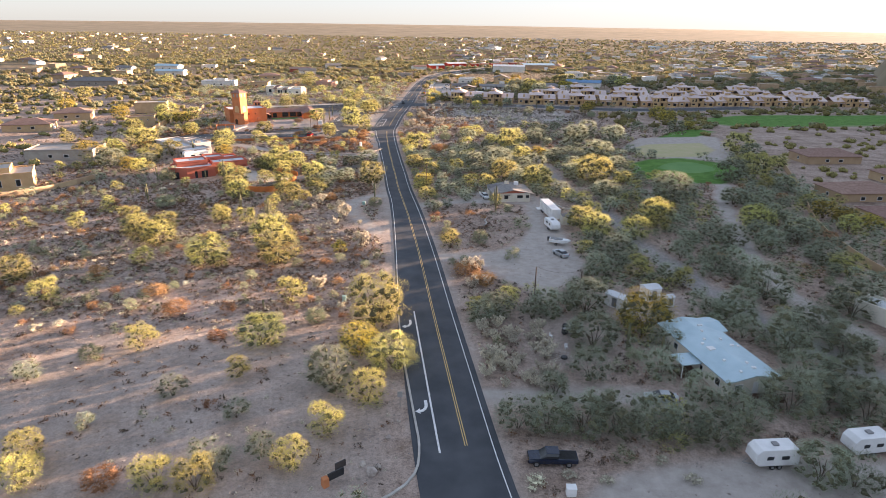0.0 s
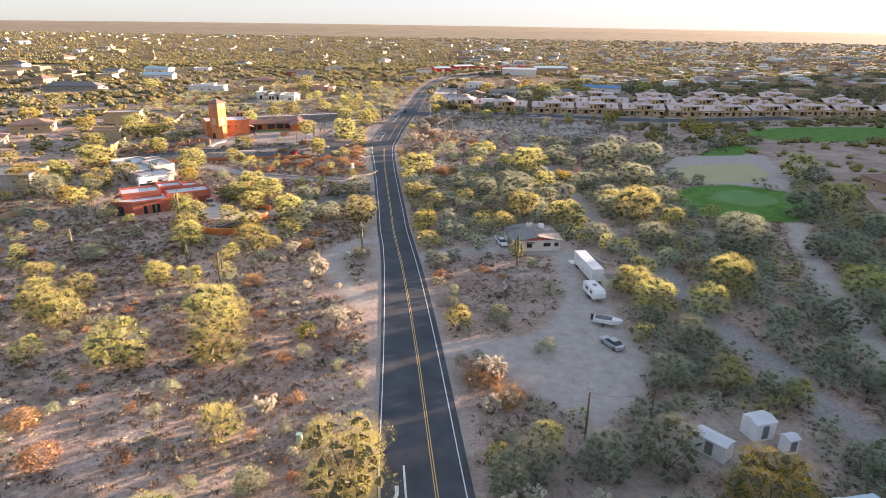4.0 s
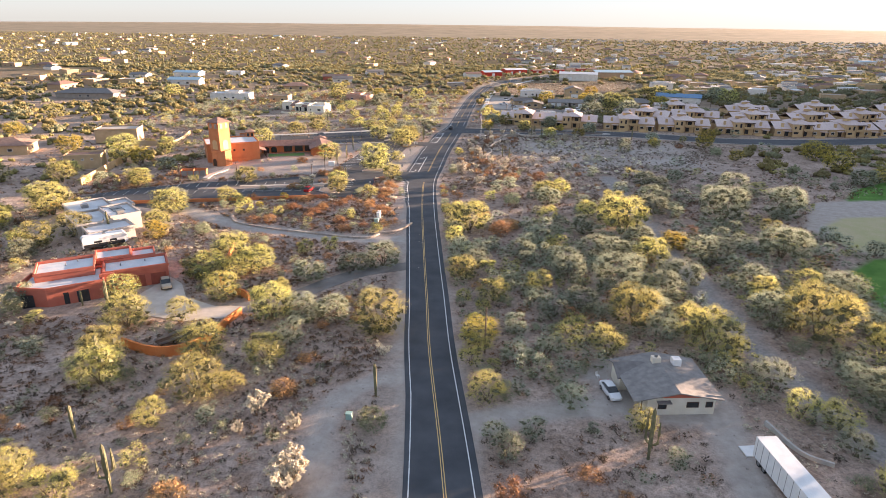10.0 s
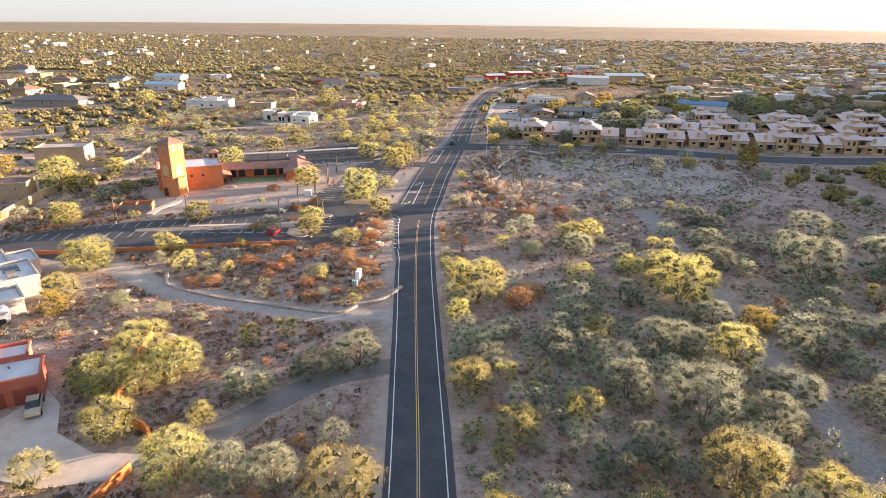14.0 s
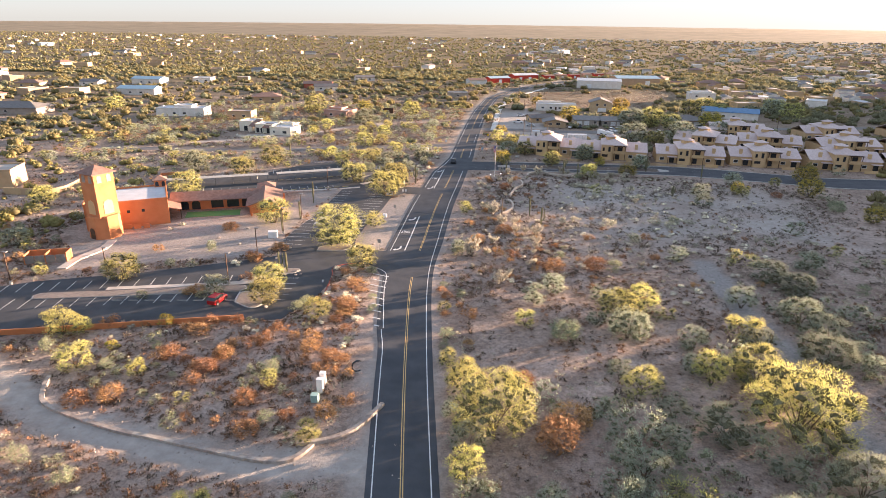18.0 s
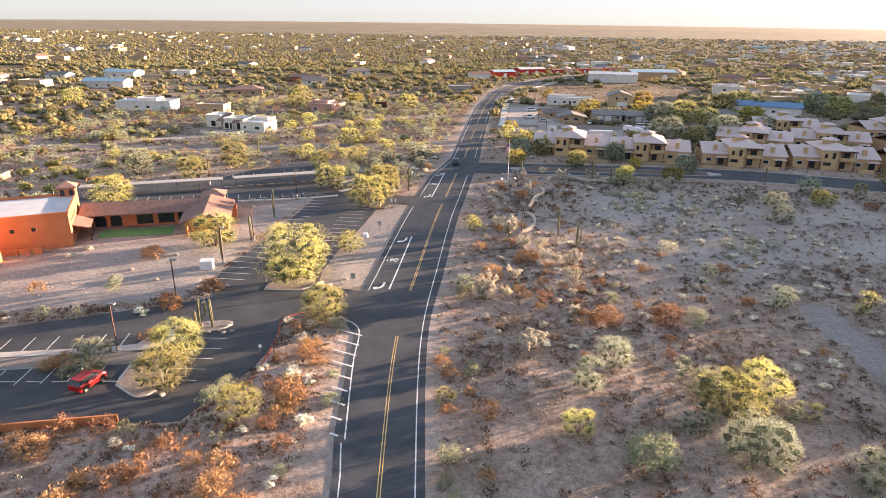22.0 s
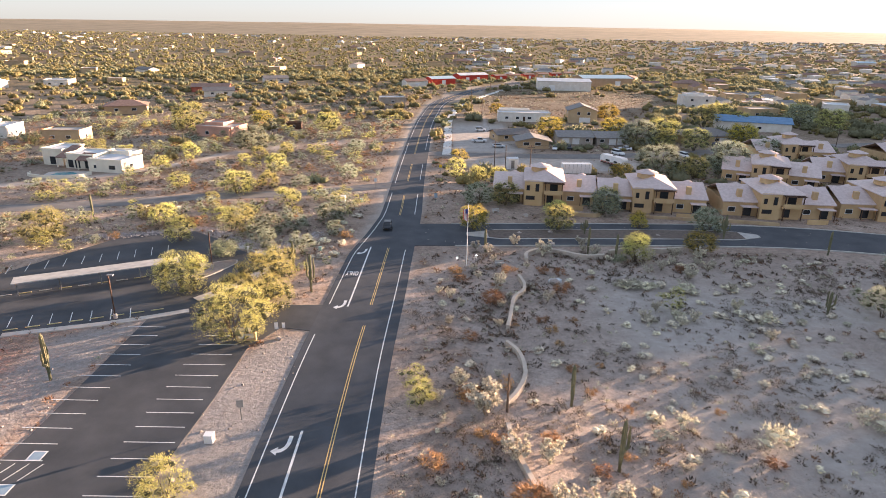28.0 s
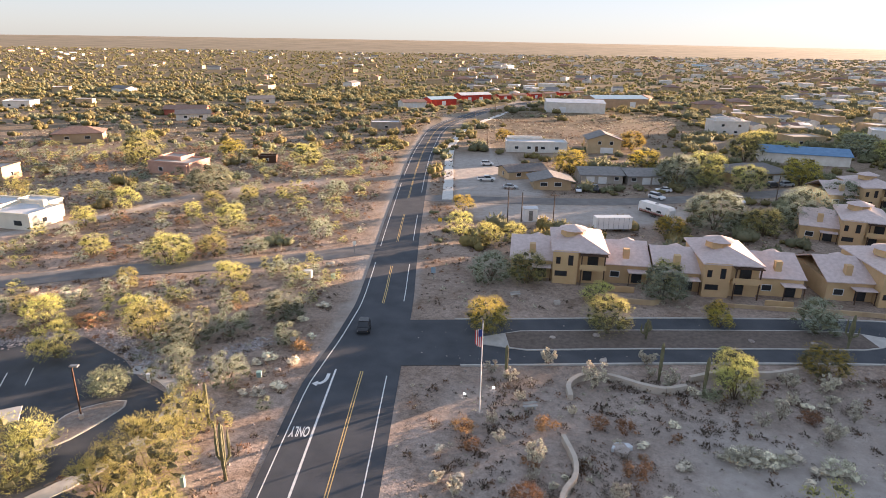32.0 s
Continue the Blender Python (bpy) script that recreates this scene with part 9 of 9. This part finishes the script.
part("stone", prism([(-1.2, -0.5), (0.3, -0.65), (1.3, -0.2), (1.0, 0.5), (-0.6, 0.6)][::-1], -0.3, 0.35), ROOF_WHITE, wr, bevel=0.12)
plant("dry_bush", -15.5, 379.8, 1.4, 1.3, PB)
for x, y in ((19.6, 390.5), (16.2, 394.6), (13.3, 393.1), (24, 397.9), (19.2, 397.8), (15.5, 400.1), (26.3, 396.4), (31, 396.6), (-6.6, 380.5), (-13.8, 385.8), (-14, 397.8), (-22.3, 381.1), (-20.5, 378.1), (-15.3, 371.3), (3.9, 404), (-14.8, 401.8), (-17.2, 389.5), (14.4, 374.3), (11.8, 372.6), (9.8, 377.9), (6.9, 374.2), (25, 385.6), (22.4, 378.1), (-22.4, 371.9)):
    plant("cholla", x, y, PB.uniform(0.8, 1.4), PB.uniform(0.9, 1.1), PB)
# the dry shrubs, tufts and cholla of the open field
for k in range(150):
    x, y = PB.uniform(-21, 48), PB.uniform(296, 372)
    if x < -18 + 0.12 * (y - 296) - 2 or any((x - a) ** 2 + (y - b) ** 2 < (0.6 * c + 0.8) ** 2 for a, b, c in TAKEN):
        continue
    west = PB.random() > (x + 21) / 60
    if PB.random() < (0.55 if west else 0.2):
        plant("dry_bush", x, y, PB.uniform(0.4, 0.85), PB.uniform(0.8, 1.1), PB)
    elif PB.random() < 0.12:
        plant("cholla", x, y, PB.uniform(0.7, 1.2), 1.0, PB)
    else:
        plant("straw_tuft", x, y, PB.uniform(0.55, 1.1), PB.uniform(0.8, 1.1), PB)


# the rust-brown brush and pale cholla between the road and the winding walls
for k in range(130):
    x, y = PB.uniform(-25, 4), PB.uniform(300, 396)
    if any((x - a) ** 2 + (y - b) ** 2 < (0.55 * c + 0.6) ** 2 for a, b, c in TAKEN):
        continue
    kind = PB.choices(("dry_bush", "cholla", "straw_tuft"), (3, 2, 3))[0]
    plant(kind, x, y, PB.uniform(0.45, 1.0), PB.uniform(0.8, 1.1), PB)
for k in range(96):
    x, y = PB.uniform(2, 62), PB.uniform(330, 402)
    plant("straw_tuft" if PB.random() < 0.75 else "brittle_bush", x, y, PB.uniform(0.5, 1.15), PB.uniform(0.8, 1.0), PB)


# ---- scrub and far brush ----
def region_tree(X, Y):
    """Thick brush along the wash and east of the road, thin on the west flats and the field."""
    e = (X > np.interp(Y, ROAD_Y, ROAD[:, 0])).astype(float)
    f = inside(X, Y, FIELD) | inside(X, Y, CLEARING)
    d = np.where((e > 0) & (Y > 262), 0.07, 0.25 + 0.75 * e)
    d = np.where(value_noise(X, Y, 18, 77) < 0.38, d * 0.25, d)
    d = np.where((X < -85) & (Y > 150), 0.7, d)
    d = np.where((X > -4) & (X < 31) & (Y > 97) & (Y < 180), 0.05, d)
    return np.where(f, 0.02, d)


rs0 = random.Random(5)
X, Y, rs = scatter(6500, -150, 110, 45, 420, 21, 1.0, region_tree)
count = 0
rest = []
for x, y in zip(X, Y):
    if any((x - a) ** 2 + (y - b) ** 2 < (c * 0.75 + 1.0) ** 2 for a, b, c in TAKEN):
        continue
    west = x < np.interp(y, ROAD_Y, ROAD[:, 0])
    kind = rs0.choices(("palo_verde_tree", "mesquite_tree", "creosote_bush", "dry_bush"), (1, 0.5, 5, 2) if west else (2, 4, 5, 1))[0]
    size = rs0.uniform(0.45, 0.9) if west else rs0.uniform(0.7, 1.25)
    if count < 430 and not (kind == "creosote_bush" and rs0.random() < 0.6):
        plant(kind, float(x), float(y), size, rs0.uniform(0.85, 1.15), rs0)
    elif count < 1200:
        TAKEN.append((x, y, 2.0 * size))
        rest.append((x, y, size * (0.55 if kind in ("creosote_bush", "dry_bush") else 1.0), kind))
    count += 1
# shrubs that crowd the road's eastern edge
for k in range(90):
    y = rs0.uniform(72, 300)
    x = float(np.interp(y, ROAD_Y, ROAD[:, 0])) + rs0.uniform(6.3, 10.5)
    if not free(np.array([x]), np.array([y]), 0.4)[0] or any((x - a) ** 2 + (y - b) ** 2 < (c * 0.7 + 0.8) ** 2 for a, b, c in TAKEN):
        continue
    kind = rs0.choices(("creosote_bush", "palo_verde_tree", "mesquite_tree", "dry_bush"), (4, 1.5, 2, 1.5))[0]
    plant(kind, x, y, rs0.uniform(0.45, 0.8) * (0.8 if "tree" in kind else 1.3), rs0.uniform(0.85, 1.15), rs0)
# shrubs dotted over the western flats
X, Y, rs = scatter(2600, -140, -8, 92, 330, 27, 0.6, lambda X, Y: np.where(X < np.interp(Y, ROAD_Y, ROAD[:, 0]) - 8, 0.25 + 0.75 * (value_noise(X, Y, 13, 88) > 0.5), 0))
count = 0
for x, y in zip(X, Y):
    if count >= 330 or any((x - a) ** 2 + (y - b) ** 2 < (c * 0.8 + 0.9) ** 2 for a, b, c in TAKEN):
        continue
    kind = rs0.choices(("creosote_bush", "dry_bush", "straw_tuft", "brittle_bush"), (4.6, 2.2, 1.8, 2.4))[0]
    if kind == "creosote_bush" and rs0.random() < 0.4:
        rest.append((x, y, rs0.uniform(0.3, 0.6), kind))
    else:
        plant(kind, float(x), float(y), rs0.uniform(0.45, 1.0), rs0.uniform(0.85, 1.15), rs0)
    count += 1
# the thicket between the road, the golf course and the wash
X, Y, rs = scatter(9000, -4, 118, 50, 335, 23, 0.6, lambda X, Y: np.where(X > np.interp(Y, ROAD_Y, ROAD[:, 0]) + 5, np.where(value_noise(X, Y, 16, 84) < 0.4, 0.25, 1.0) * np.where(Y > 262, 0.05, 1) * np.where((X < 30) & (Y > 98) & (Y < 180), 0.08, 1), 0))
taken = np.array(TAKEN)
for x, y in zip(X, Y):
    if len(rest) > 1450:
        break
    size = rs0.uniform(0.4, 1.0) ** 1.2 * 1.1
    if inside(np.array([x]), np.array([y]), CLEARING)[0] or inside(np.array([x]), np.array([y]), FIELD)[0]:
        continue
    if (((taken[:, 0] - x) ** 2 + (taken[:, 1] - y) ** 2) < (0.5 * taken[:, 2] + 1.5 * size) ** 2).any():
        continue
    taken = np.vstack([taken, (x, y, 2.0 * size)])
    rest.append((x, y, size, rs0.choices(("palo_verde_tree", "mesquite_tree", "creosote_bush", "dry_bush"), (2, 6, 2, 0.5))[0]))
# fuller bushes on the flats beyond the chapel
X, Y, rs = scatter(1500, -200, -42, 395, 580, 29, 0.8, lambda X, Y: 0.3 + 0.5 * (value_noise(X, Y, 22, 91) > 0.45))
for x, y in zip(X, Y):
    if (((taken[:, 0] - x) ** 2 + (taken[:, 1] - y) ** 2) < (0.5 * taken[:, 2] + 1.0) ** 2).any():
        continue
    rest.append((x, y, rs0.uniform(0.35, 0.95), rs0.choices(("palo_verde_tree", "mesquite_tree", "creosote_bush", "dry_bush"), (3, 3, 4, 1.5))[0]))
for kind, nm, mt in (("palo_verde_tree", "brush_near_palo", LEAF_PALO), ("mesquite_tree", "brush_near_green", LEAF_GREEN), ("creosote_bush", "brush_near_olive", LEAF_OLIVE), ("dry_bush", "brush_near_rust", LEAF_RUST)):
    sel = np.array([(x, y, s) for x, y, s, k in rest if k == kind])
    if len(sel):
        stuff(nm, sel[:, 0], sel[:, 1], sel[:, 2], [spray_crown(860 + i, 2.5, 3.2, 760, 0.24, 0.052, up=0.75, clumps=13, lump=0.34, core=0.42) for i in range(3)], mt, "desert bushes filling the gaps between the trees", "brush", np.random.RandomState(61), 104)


def mound(seed, r, h, blades, wide=0.05):
    """A low tuft: short twigs that bristle from a rounded cushion."""
    rs = np.random.RandomState(seed)
    d = rs.normal(size=(blades, 3))
    d[:, 2] = abs(d[:, 2]) + 0.05
    d /= np.linalg.norm(d, axis=1)[:, None]
    side = np.cross(d, rs.normal(size=(blades, 3)))
    side *= (wide * rs.uniform(0.7, 1.4, blades) / np.linalg.norm(side, axis=1))[:, None]
    p = d * np.array([r, r, h]) * rs.uniform(0.35, 0.95, (blades, 1))
    way = d * 0.5 + rs.normal(size=(blades, 3)) * 0.35 + np.array([0, 0, 0.45])
    return np.stack([p - side, p + side, p + way * (0.2 * r / 0.5)], 1)


small = [mound(900 + i, 0.44, 0.4, 24, 0.07) for i in range(5)]
low = [mound(910 + i, 0.52, 0.38, 26, 0.075) for i in range(4)]
X, Y, rs = scatter(52000, -190, 95, 48, 560, 31, 0.0, lambda X, Y: (0.35 + 0.65 * (value_noise(X, Y, 11, 78) > 0.42)) * np.where(inside(X, Y, CLEARING), 0.15, 1) * np.where((Y < 97) & (X < 0), 0.2, 1))
X2, Y2, rs2 = scatter(52000, -140, -8, 52, 335, 35, 0.2, lambda X, Y: (0.3 + 0.7 * (value_noise(X, Y, 9, 81) > 0.35)) * np.where(Y < 97, 0.15, 1))
west = X2 < np.interp(Y2, ROAD_Y, ROAD[:, 0])
X, Y = np.concatenate([X, X2[west]]), np.concatenate([Y, Y2[west]])
X3, Y3, rs3 = scatter(17000, -26, 80, 290, 425, 36, 0.2, lambda X, Y: (0.12 + 0.8 * (value_noise(X, Y, 5, 85) > 0.55)) * np.clip(np.maximum((6 - X) / 16, (Y - 386) / 10), 0.06, 1))
X, Y = np.concatenate([X, X3]), np.concatenate([Y, Y3])
X4, Y4, rs4 = scatter(22000, -8, 118, 50, 335, 39, 0.2, lambda X, Y: np.where(X > np.interp(Y, ROAD_Y, ROAD[:, 0]) + 5, 0.25 + 0.75 * (value_noise(X, Y, 8, 87) > 0.45), 0))
X5, Y5, rs5 = scatter(36000, -210, 110, 400, 735, 40, 0.2, lambda X, Y: np.where((X < np.interp(Y, ROAD_Y, ROAD[:, 0]) - 5) | inside(X, Y, VACANT), 0.3 + 0.7 * (value_noise(X, Y, 9, 89) > 0.4), 0))
X, Y = np.concatenate([X5, X4, X]), np.concatenate([Y5, Y4, Y])
sz = 0.4 + 1.1 * rs.rand(len(X)) ** 1.8
u = value_noise(X, Y, 26, 80) * 0.5 + rs.rand(len(X)) * 0.5
field = inside(X, Y, FIELD)
u = np.where(field, u + 0.22 * (value_noise(X, Y, 12, 83) - 0.1), u)
u[-len(X3):] = rs3.uniform(0.3, 0.68, len(X3))
east_field = field & (X > 2) & (Y < 388)
u[east_field] = 0.35 + 0.6 * rs.rand(int(east_field.sum()))
for nm, mt, lo, hi, shapes, words in (("low_scrub", LEAF_SCRUB, 0, 0.46, small, "low dry brown desert scrub dotted over the soil"), ("dark_scrub", LEAF_DARK, 0.46, 0.64, low, "low dark desert scrub over the soil"),
                                      ("grey_scrub", LEAF_GREY, 0.64, 0.8, small, "low pale grey desert scrub over the soil"), ("cream_scrub", LEAF_CREAM, 0.8, 1.4, small, "rounded cream-coloured dry tufts over the soil")):
    s = (u >= lo) & (u < hi)
    stuff(nm, X[s], Y[s], sz[s] * (0.8 if nm == "cream_scrub" else 1), shapes, mt, words, "scrub", rs)
def lumps(seed, r, h, n, blades):
    """A bush seen from far: rounded leafy lumps with a bristly outline, as points and triangles."""
    rs = np.random.RandomState(seed)
    g = (1 + 5 ** 0.5) / 2
    ball = np.array([(-1, g, 0), (1, g, 0), (-1, -g, 0), (1, -g, 0), (0, -1, g), (0, 1, g), (0, -1, -g), (0, 1, -g), (g, 0, -1), (g, 0, 1), (-g, 0, -1), (-g, 0, 1)]) / math.hypot(1, g)
    f = np.array([(0, 11, 5), (0, 5, 1), (0, 1, 7), (0, 7, 10), (0, 10, 11), (1, 5, 9), (5, 11, 4), (11, 10, 2), (10, 7, 6), (7, 1, 8), (3, 9, 4), (3, 4, 2), (3, 2, 6), (3, 6, 8), (3, 8, 9), (4, 9, 5), (2, 4, 11), (6, 2, 10), (8, 6, 7), (9, 8, 1)])
    pts, tris, k0 = [], [], 0
    for i in range(n):
        a, q = rs.uniform(0, 6.283), r * (0 if i == 0 else rs.uniform(0.4, 0.78))
        k = r * rs.uniform(0.36, 0.56)
        c = np.array([q * math.cos(a), q * math.sin(a), k * 0.55 + h * rs.uniform(0, 0.3) * (1 - q / r)])
        w = ball * k * rs.uniform(0.72, 1.2, (12, 1)) * np.array([1, 1, 0.8]) + c
        w[:, 2] = np.maximum(w[:, 2], -0.1)
        d = rs.normal(size=(blades, 3))
        d[:, 2] = abs(d[:, 2])
        d /= np.linalg.norm(d, axis=1)[:, None]
        side = np.cross(d, rs.normal(size=(blades, 3)))
        side *= 0.07 * r / np.linalg.norm(side, axis=1)[:, None]
        b0 = c + d * k * 0.8
        pts += [w, np.stack([b0 - side, b0 + side, b0 + d * k * 0.42 + np.array([0, 0, 0.1 * r])], 1).reshape(-1, 3)]
        tris += [f + k0, np.arange(3 * blades).reshape(-1, 3) + k0 + 12]
        k0 += 12 + 3 * blades
    return np.concatenate(pts), np.concatenate(tris)


def far_stuff(name, X, Y, sizes, variants, material, label, category, rs):
    """Many far bushes as one smooth mesh."""
    pts, tris, k0 = [], [], 0
    z = np.array([ground_z(x, y) for x, y in zip(X, Y)])
    ang, k = rs.uniform(0, 6.283, len(X)), rs.randint(0, len(variants), len(X))
    for j, (v, f) in enumerate(variants):
        sel = np.flatnonzero(k == j)
        c, s, q = np.cos(ang[sel])[:, None], np.sin(ang[sel])[:, None], sizes[sel][:, None]
        pts.append(np.stack([(v[:, 0] * c - v[:, 1] * s) * q + X[sel][:, None], (v[:, 0] * s + v[:, 1] * c) * q + Y[sel][:, None], v[:, 2] * q + z[sel][:, None]], -1).reshape(-1, 3))
        tris.append((f[None] + (np.arange(len(sel)) * len(v))[:, None, None] + k0).reshape(-1, 3))
        k0 += len(sel) * len(v)
    pts, tris = np.concatenate(pts).astype(np.float32), np.concatenate(tris).astype(np.int32)
    me = bpy.data.meshes.new(name)
    me.vertices.add(len(pts))
    me.vertices.foreach_set("co", pts.ravel())
    me.loops.add(3 * len(tris))
    me.loops.foreach_set("vertex_index", tris.ravel())
    me.polygons.add(len(tris))
    me.polygons.foreach_set("loop_start", np.arange(0, 3 * len(tris), 3, dtype=np.int32))
    me.polygons.foreach_set("use_smooth", np.ones(len(tris), bool))
    me.materials.append(material)
    me.update(calc_edges=True)
    return tagged(new(name, me), label, category, kind="stuff")


mid = [lumps(950 + i, 2.0, 2.2, 5, 12) for i in range(6)]
X, Y, rs = scatter(17000, -450, 450, 330, 900, 32, 1.2, lambda X, Y: np.where(inside(X, Y, FIELD), 0, np.where((Y < 455) & (X > -125) & (X < 90), 0, 1) * np.where((Y < 580) & (X > -200) & (X < -42), 0.12, 1) * np.where(inside(X, Y, VACANT), 0.06, 1) * (0.35 + 0.5 * (value_noise(X, Y, 30, 79) > 0.45))))
for nm, mt, lo, hi in (("brush_palo", FAR_PALO, 0, 0.34), ("brush_olive", FAR_OLIVE, 0.34, 0.66), ("brush_green", FAR_GREEN, 0.66, 1.01)):
    u = np.random.RandomState(33).rand(len(X))
    s = (u >= lo) & (u < hi)
    far_stuff(nm, X[s], Y[s], np.random.RandomState(34).uniform(0.45, 1.15, s.sum()) ** 2 * 1.35, mid, mt, "desert trees and bushes between the houses", "brush", rs)
# fuzzy grey-brown twigs over the field, and brush on the outer flats
twigs = [spray_crown(970 + i, 0.75, 0.6, 64, 0.22, 0.035, up=0.7, clumps=7, lump=0.4, core=0) for i in range(4)]
X, Y, rs = scatter(6500, -30, 80, 285, 425, 37, 0.2, lambda X, Y: 0.1 + 0.9 * (value_noise(X, Y, 7, 86) > 0.55))
stuff("twig_scrub", X, Y, rs.uniform(0.4, 1.25, len(X)), twigs, LEAF_DARK, "fuzzy grey-brown twiggy scrub on the field", "scrub", rs)
X, Y, rs = scatter(3600, -430, 400, 40, 460, 38, 1.5, lambda X, Y: np.where((X < -128) | (X > 116), 0.75, 0))
far_stuff("brush_outer", X, Y, rs.uniform(0.4, 1.2, len(X)), mid, FAR_PALO, "desert bushes on the outer flats", "brush", rs)
X, Y, rs = scatter(2600, -20, 520, 440, 1000, 45, 2.5, lambda X, Y: np.where((X > np.interp(Y, ROAD_Y, ROAD[:, 0]) + 20) & ~inside(X, Y, VACANT) & ~inside(X, Y, NORTH_LOT) & (value_noise(X, Y, 40, 90) > 0.35), 0.6, 0))
far_stuff("town_trees", X, Y, rs.uniform(1.1, 2.3, len(X)), mid, FAR_GREEN, "rounded olive trees between the houses of the town", "trees", rs)
tiny = [lumps(980 + i, 2.2, 2.0, 2, 3) for i in range(4)]
for nm, mt, seed, n in (("far_brush_palo", FAR_PALO, 41, 5000), ("far_brush_dark", FAR_OLIVE, 42, 8500), ("far_brush_green", FAR_GREEN, 43, 7000)):
    rs = np.random.RandomState(seed)
    Y = 780 + 2700 * rs.rand(n) ** 1.9
    X = (rs.rand(n) * 2 - 1) * (0.85 * Y + 100)
    ok = free(X, Y)
    X, Y = X[ok], Y[ok]
    far_stuff(nm, X, Y, rs.uniform(0.7, 1.7, len(X)) * (0.8 + Y / 3600), tiny, mt, "far desert brush out to the horizon", "brush", rs)

stones = []
for i in range(4):
    v = np.random.RandomState(700 + i).uniform(0.6, 1.2, (6, 1)) * np.array([(1, 0, 0), (0, 1, 0), (-1, 0, 0), (0, -1, 0), (0, 0, 0.8), (0, 0, -0.4)])
    stones.append(np.array([(v[a], v[b], v[c]) for a, b, c in ((0, 1, 4), (1, 2, 4), (2, 3, 4), (3, 0, 4))]))
rs = np.random.RandomState(71)
X, Y = rs.uniform(-110, 60, 16000), rs.uniform(50, 420, 16000)
ok = (dist_line(X, Y, ROAD[::2]) > 6.5) & ~inside(X, Y, LOT_SOUTH) & ~inside(X, Y, LOT_NORTH) & ~inside(X, Y, GREEN) & ~inside(X, Y, drive)
X, Y = X[ok], Y[ok]
PALE_STONE = mat("pale_stone", (0.24, 0.205, 0.18), (0.42, 0.37, 0.33), 2, 0.95, 0.2, 12, island=0.3)
stuff("stones", X, Y, 0.08 + 0.22 * rs.rand(len(X)) ** 3, stones, PALE_STONE, "small pale stones strewn over the soil", "stones", rs)
# stones that line the wash and the lanes
line = np.concatenate([WASH + normals_of(WASH) * 2.8, WASH - normals_of(WASH) * 2.8, LANE_RED + normals_of(LANE_RED) * 2.5, LANE_RED - normals_of(LANE_RED) * 2.5, LANE_WHITE + normals_of(LANE_WHITE) * 2.9, LANE_WHITE - normals_of(LANE_WHITE) * 2.9])
k = rs.randint(0, len(line), 2600)
X, Y = line[k, 0] + rs.normal(size=2600) * 0.4, line[k, 1] + rs.normal(size=2600) * 0.4
stuff("edge_stones", X, Y, 0.07 + 0.2 * rs.rand(len(X)) ** 2, stones, PALE_STONE, "rounded stones along the wash and the lanes", "stones", rs)
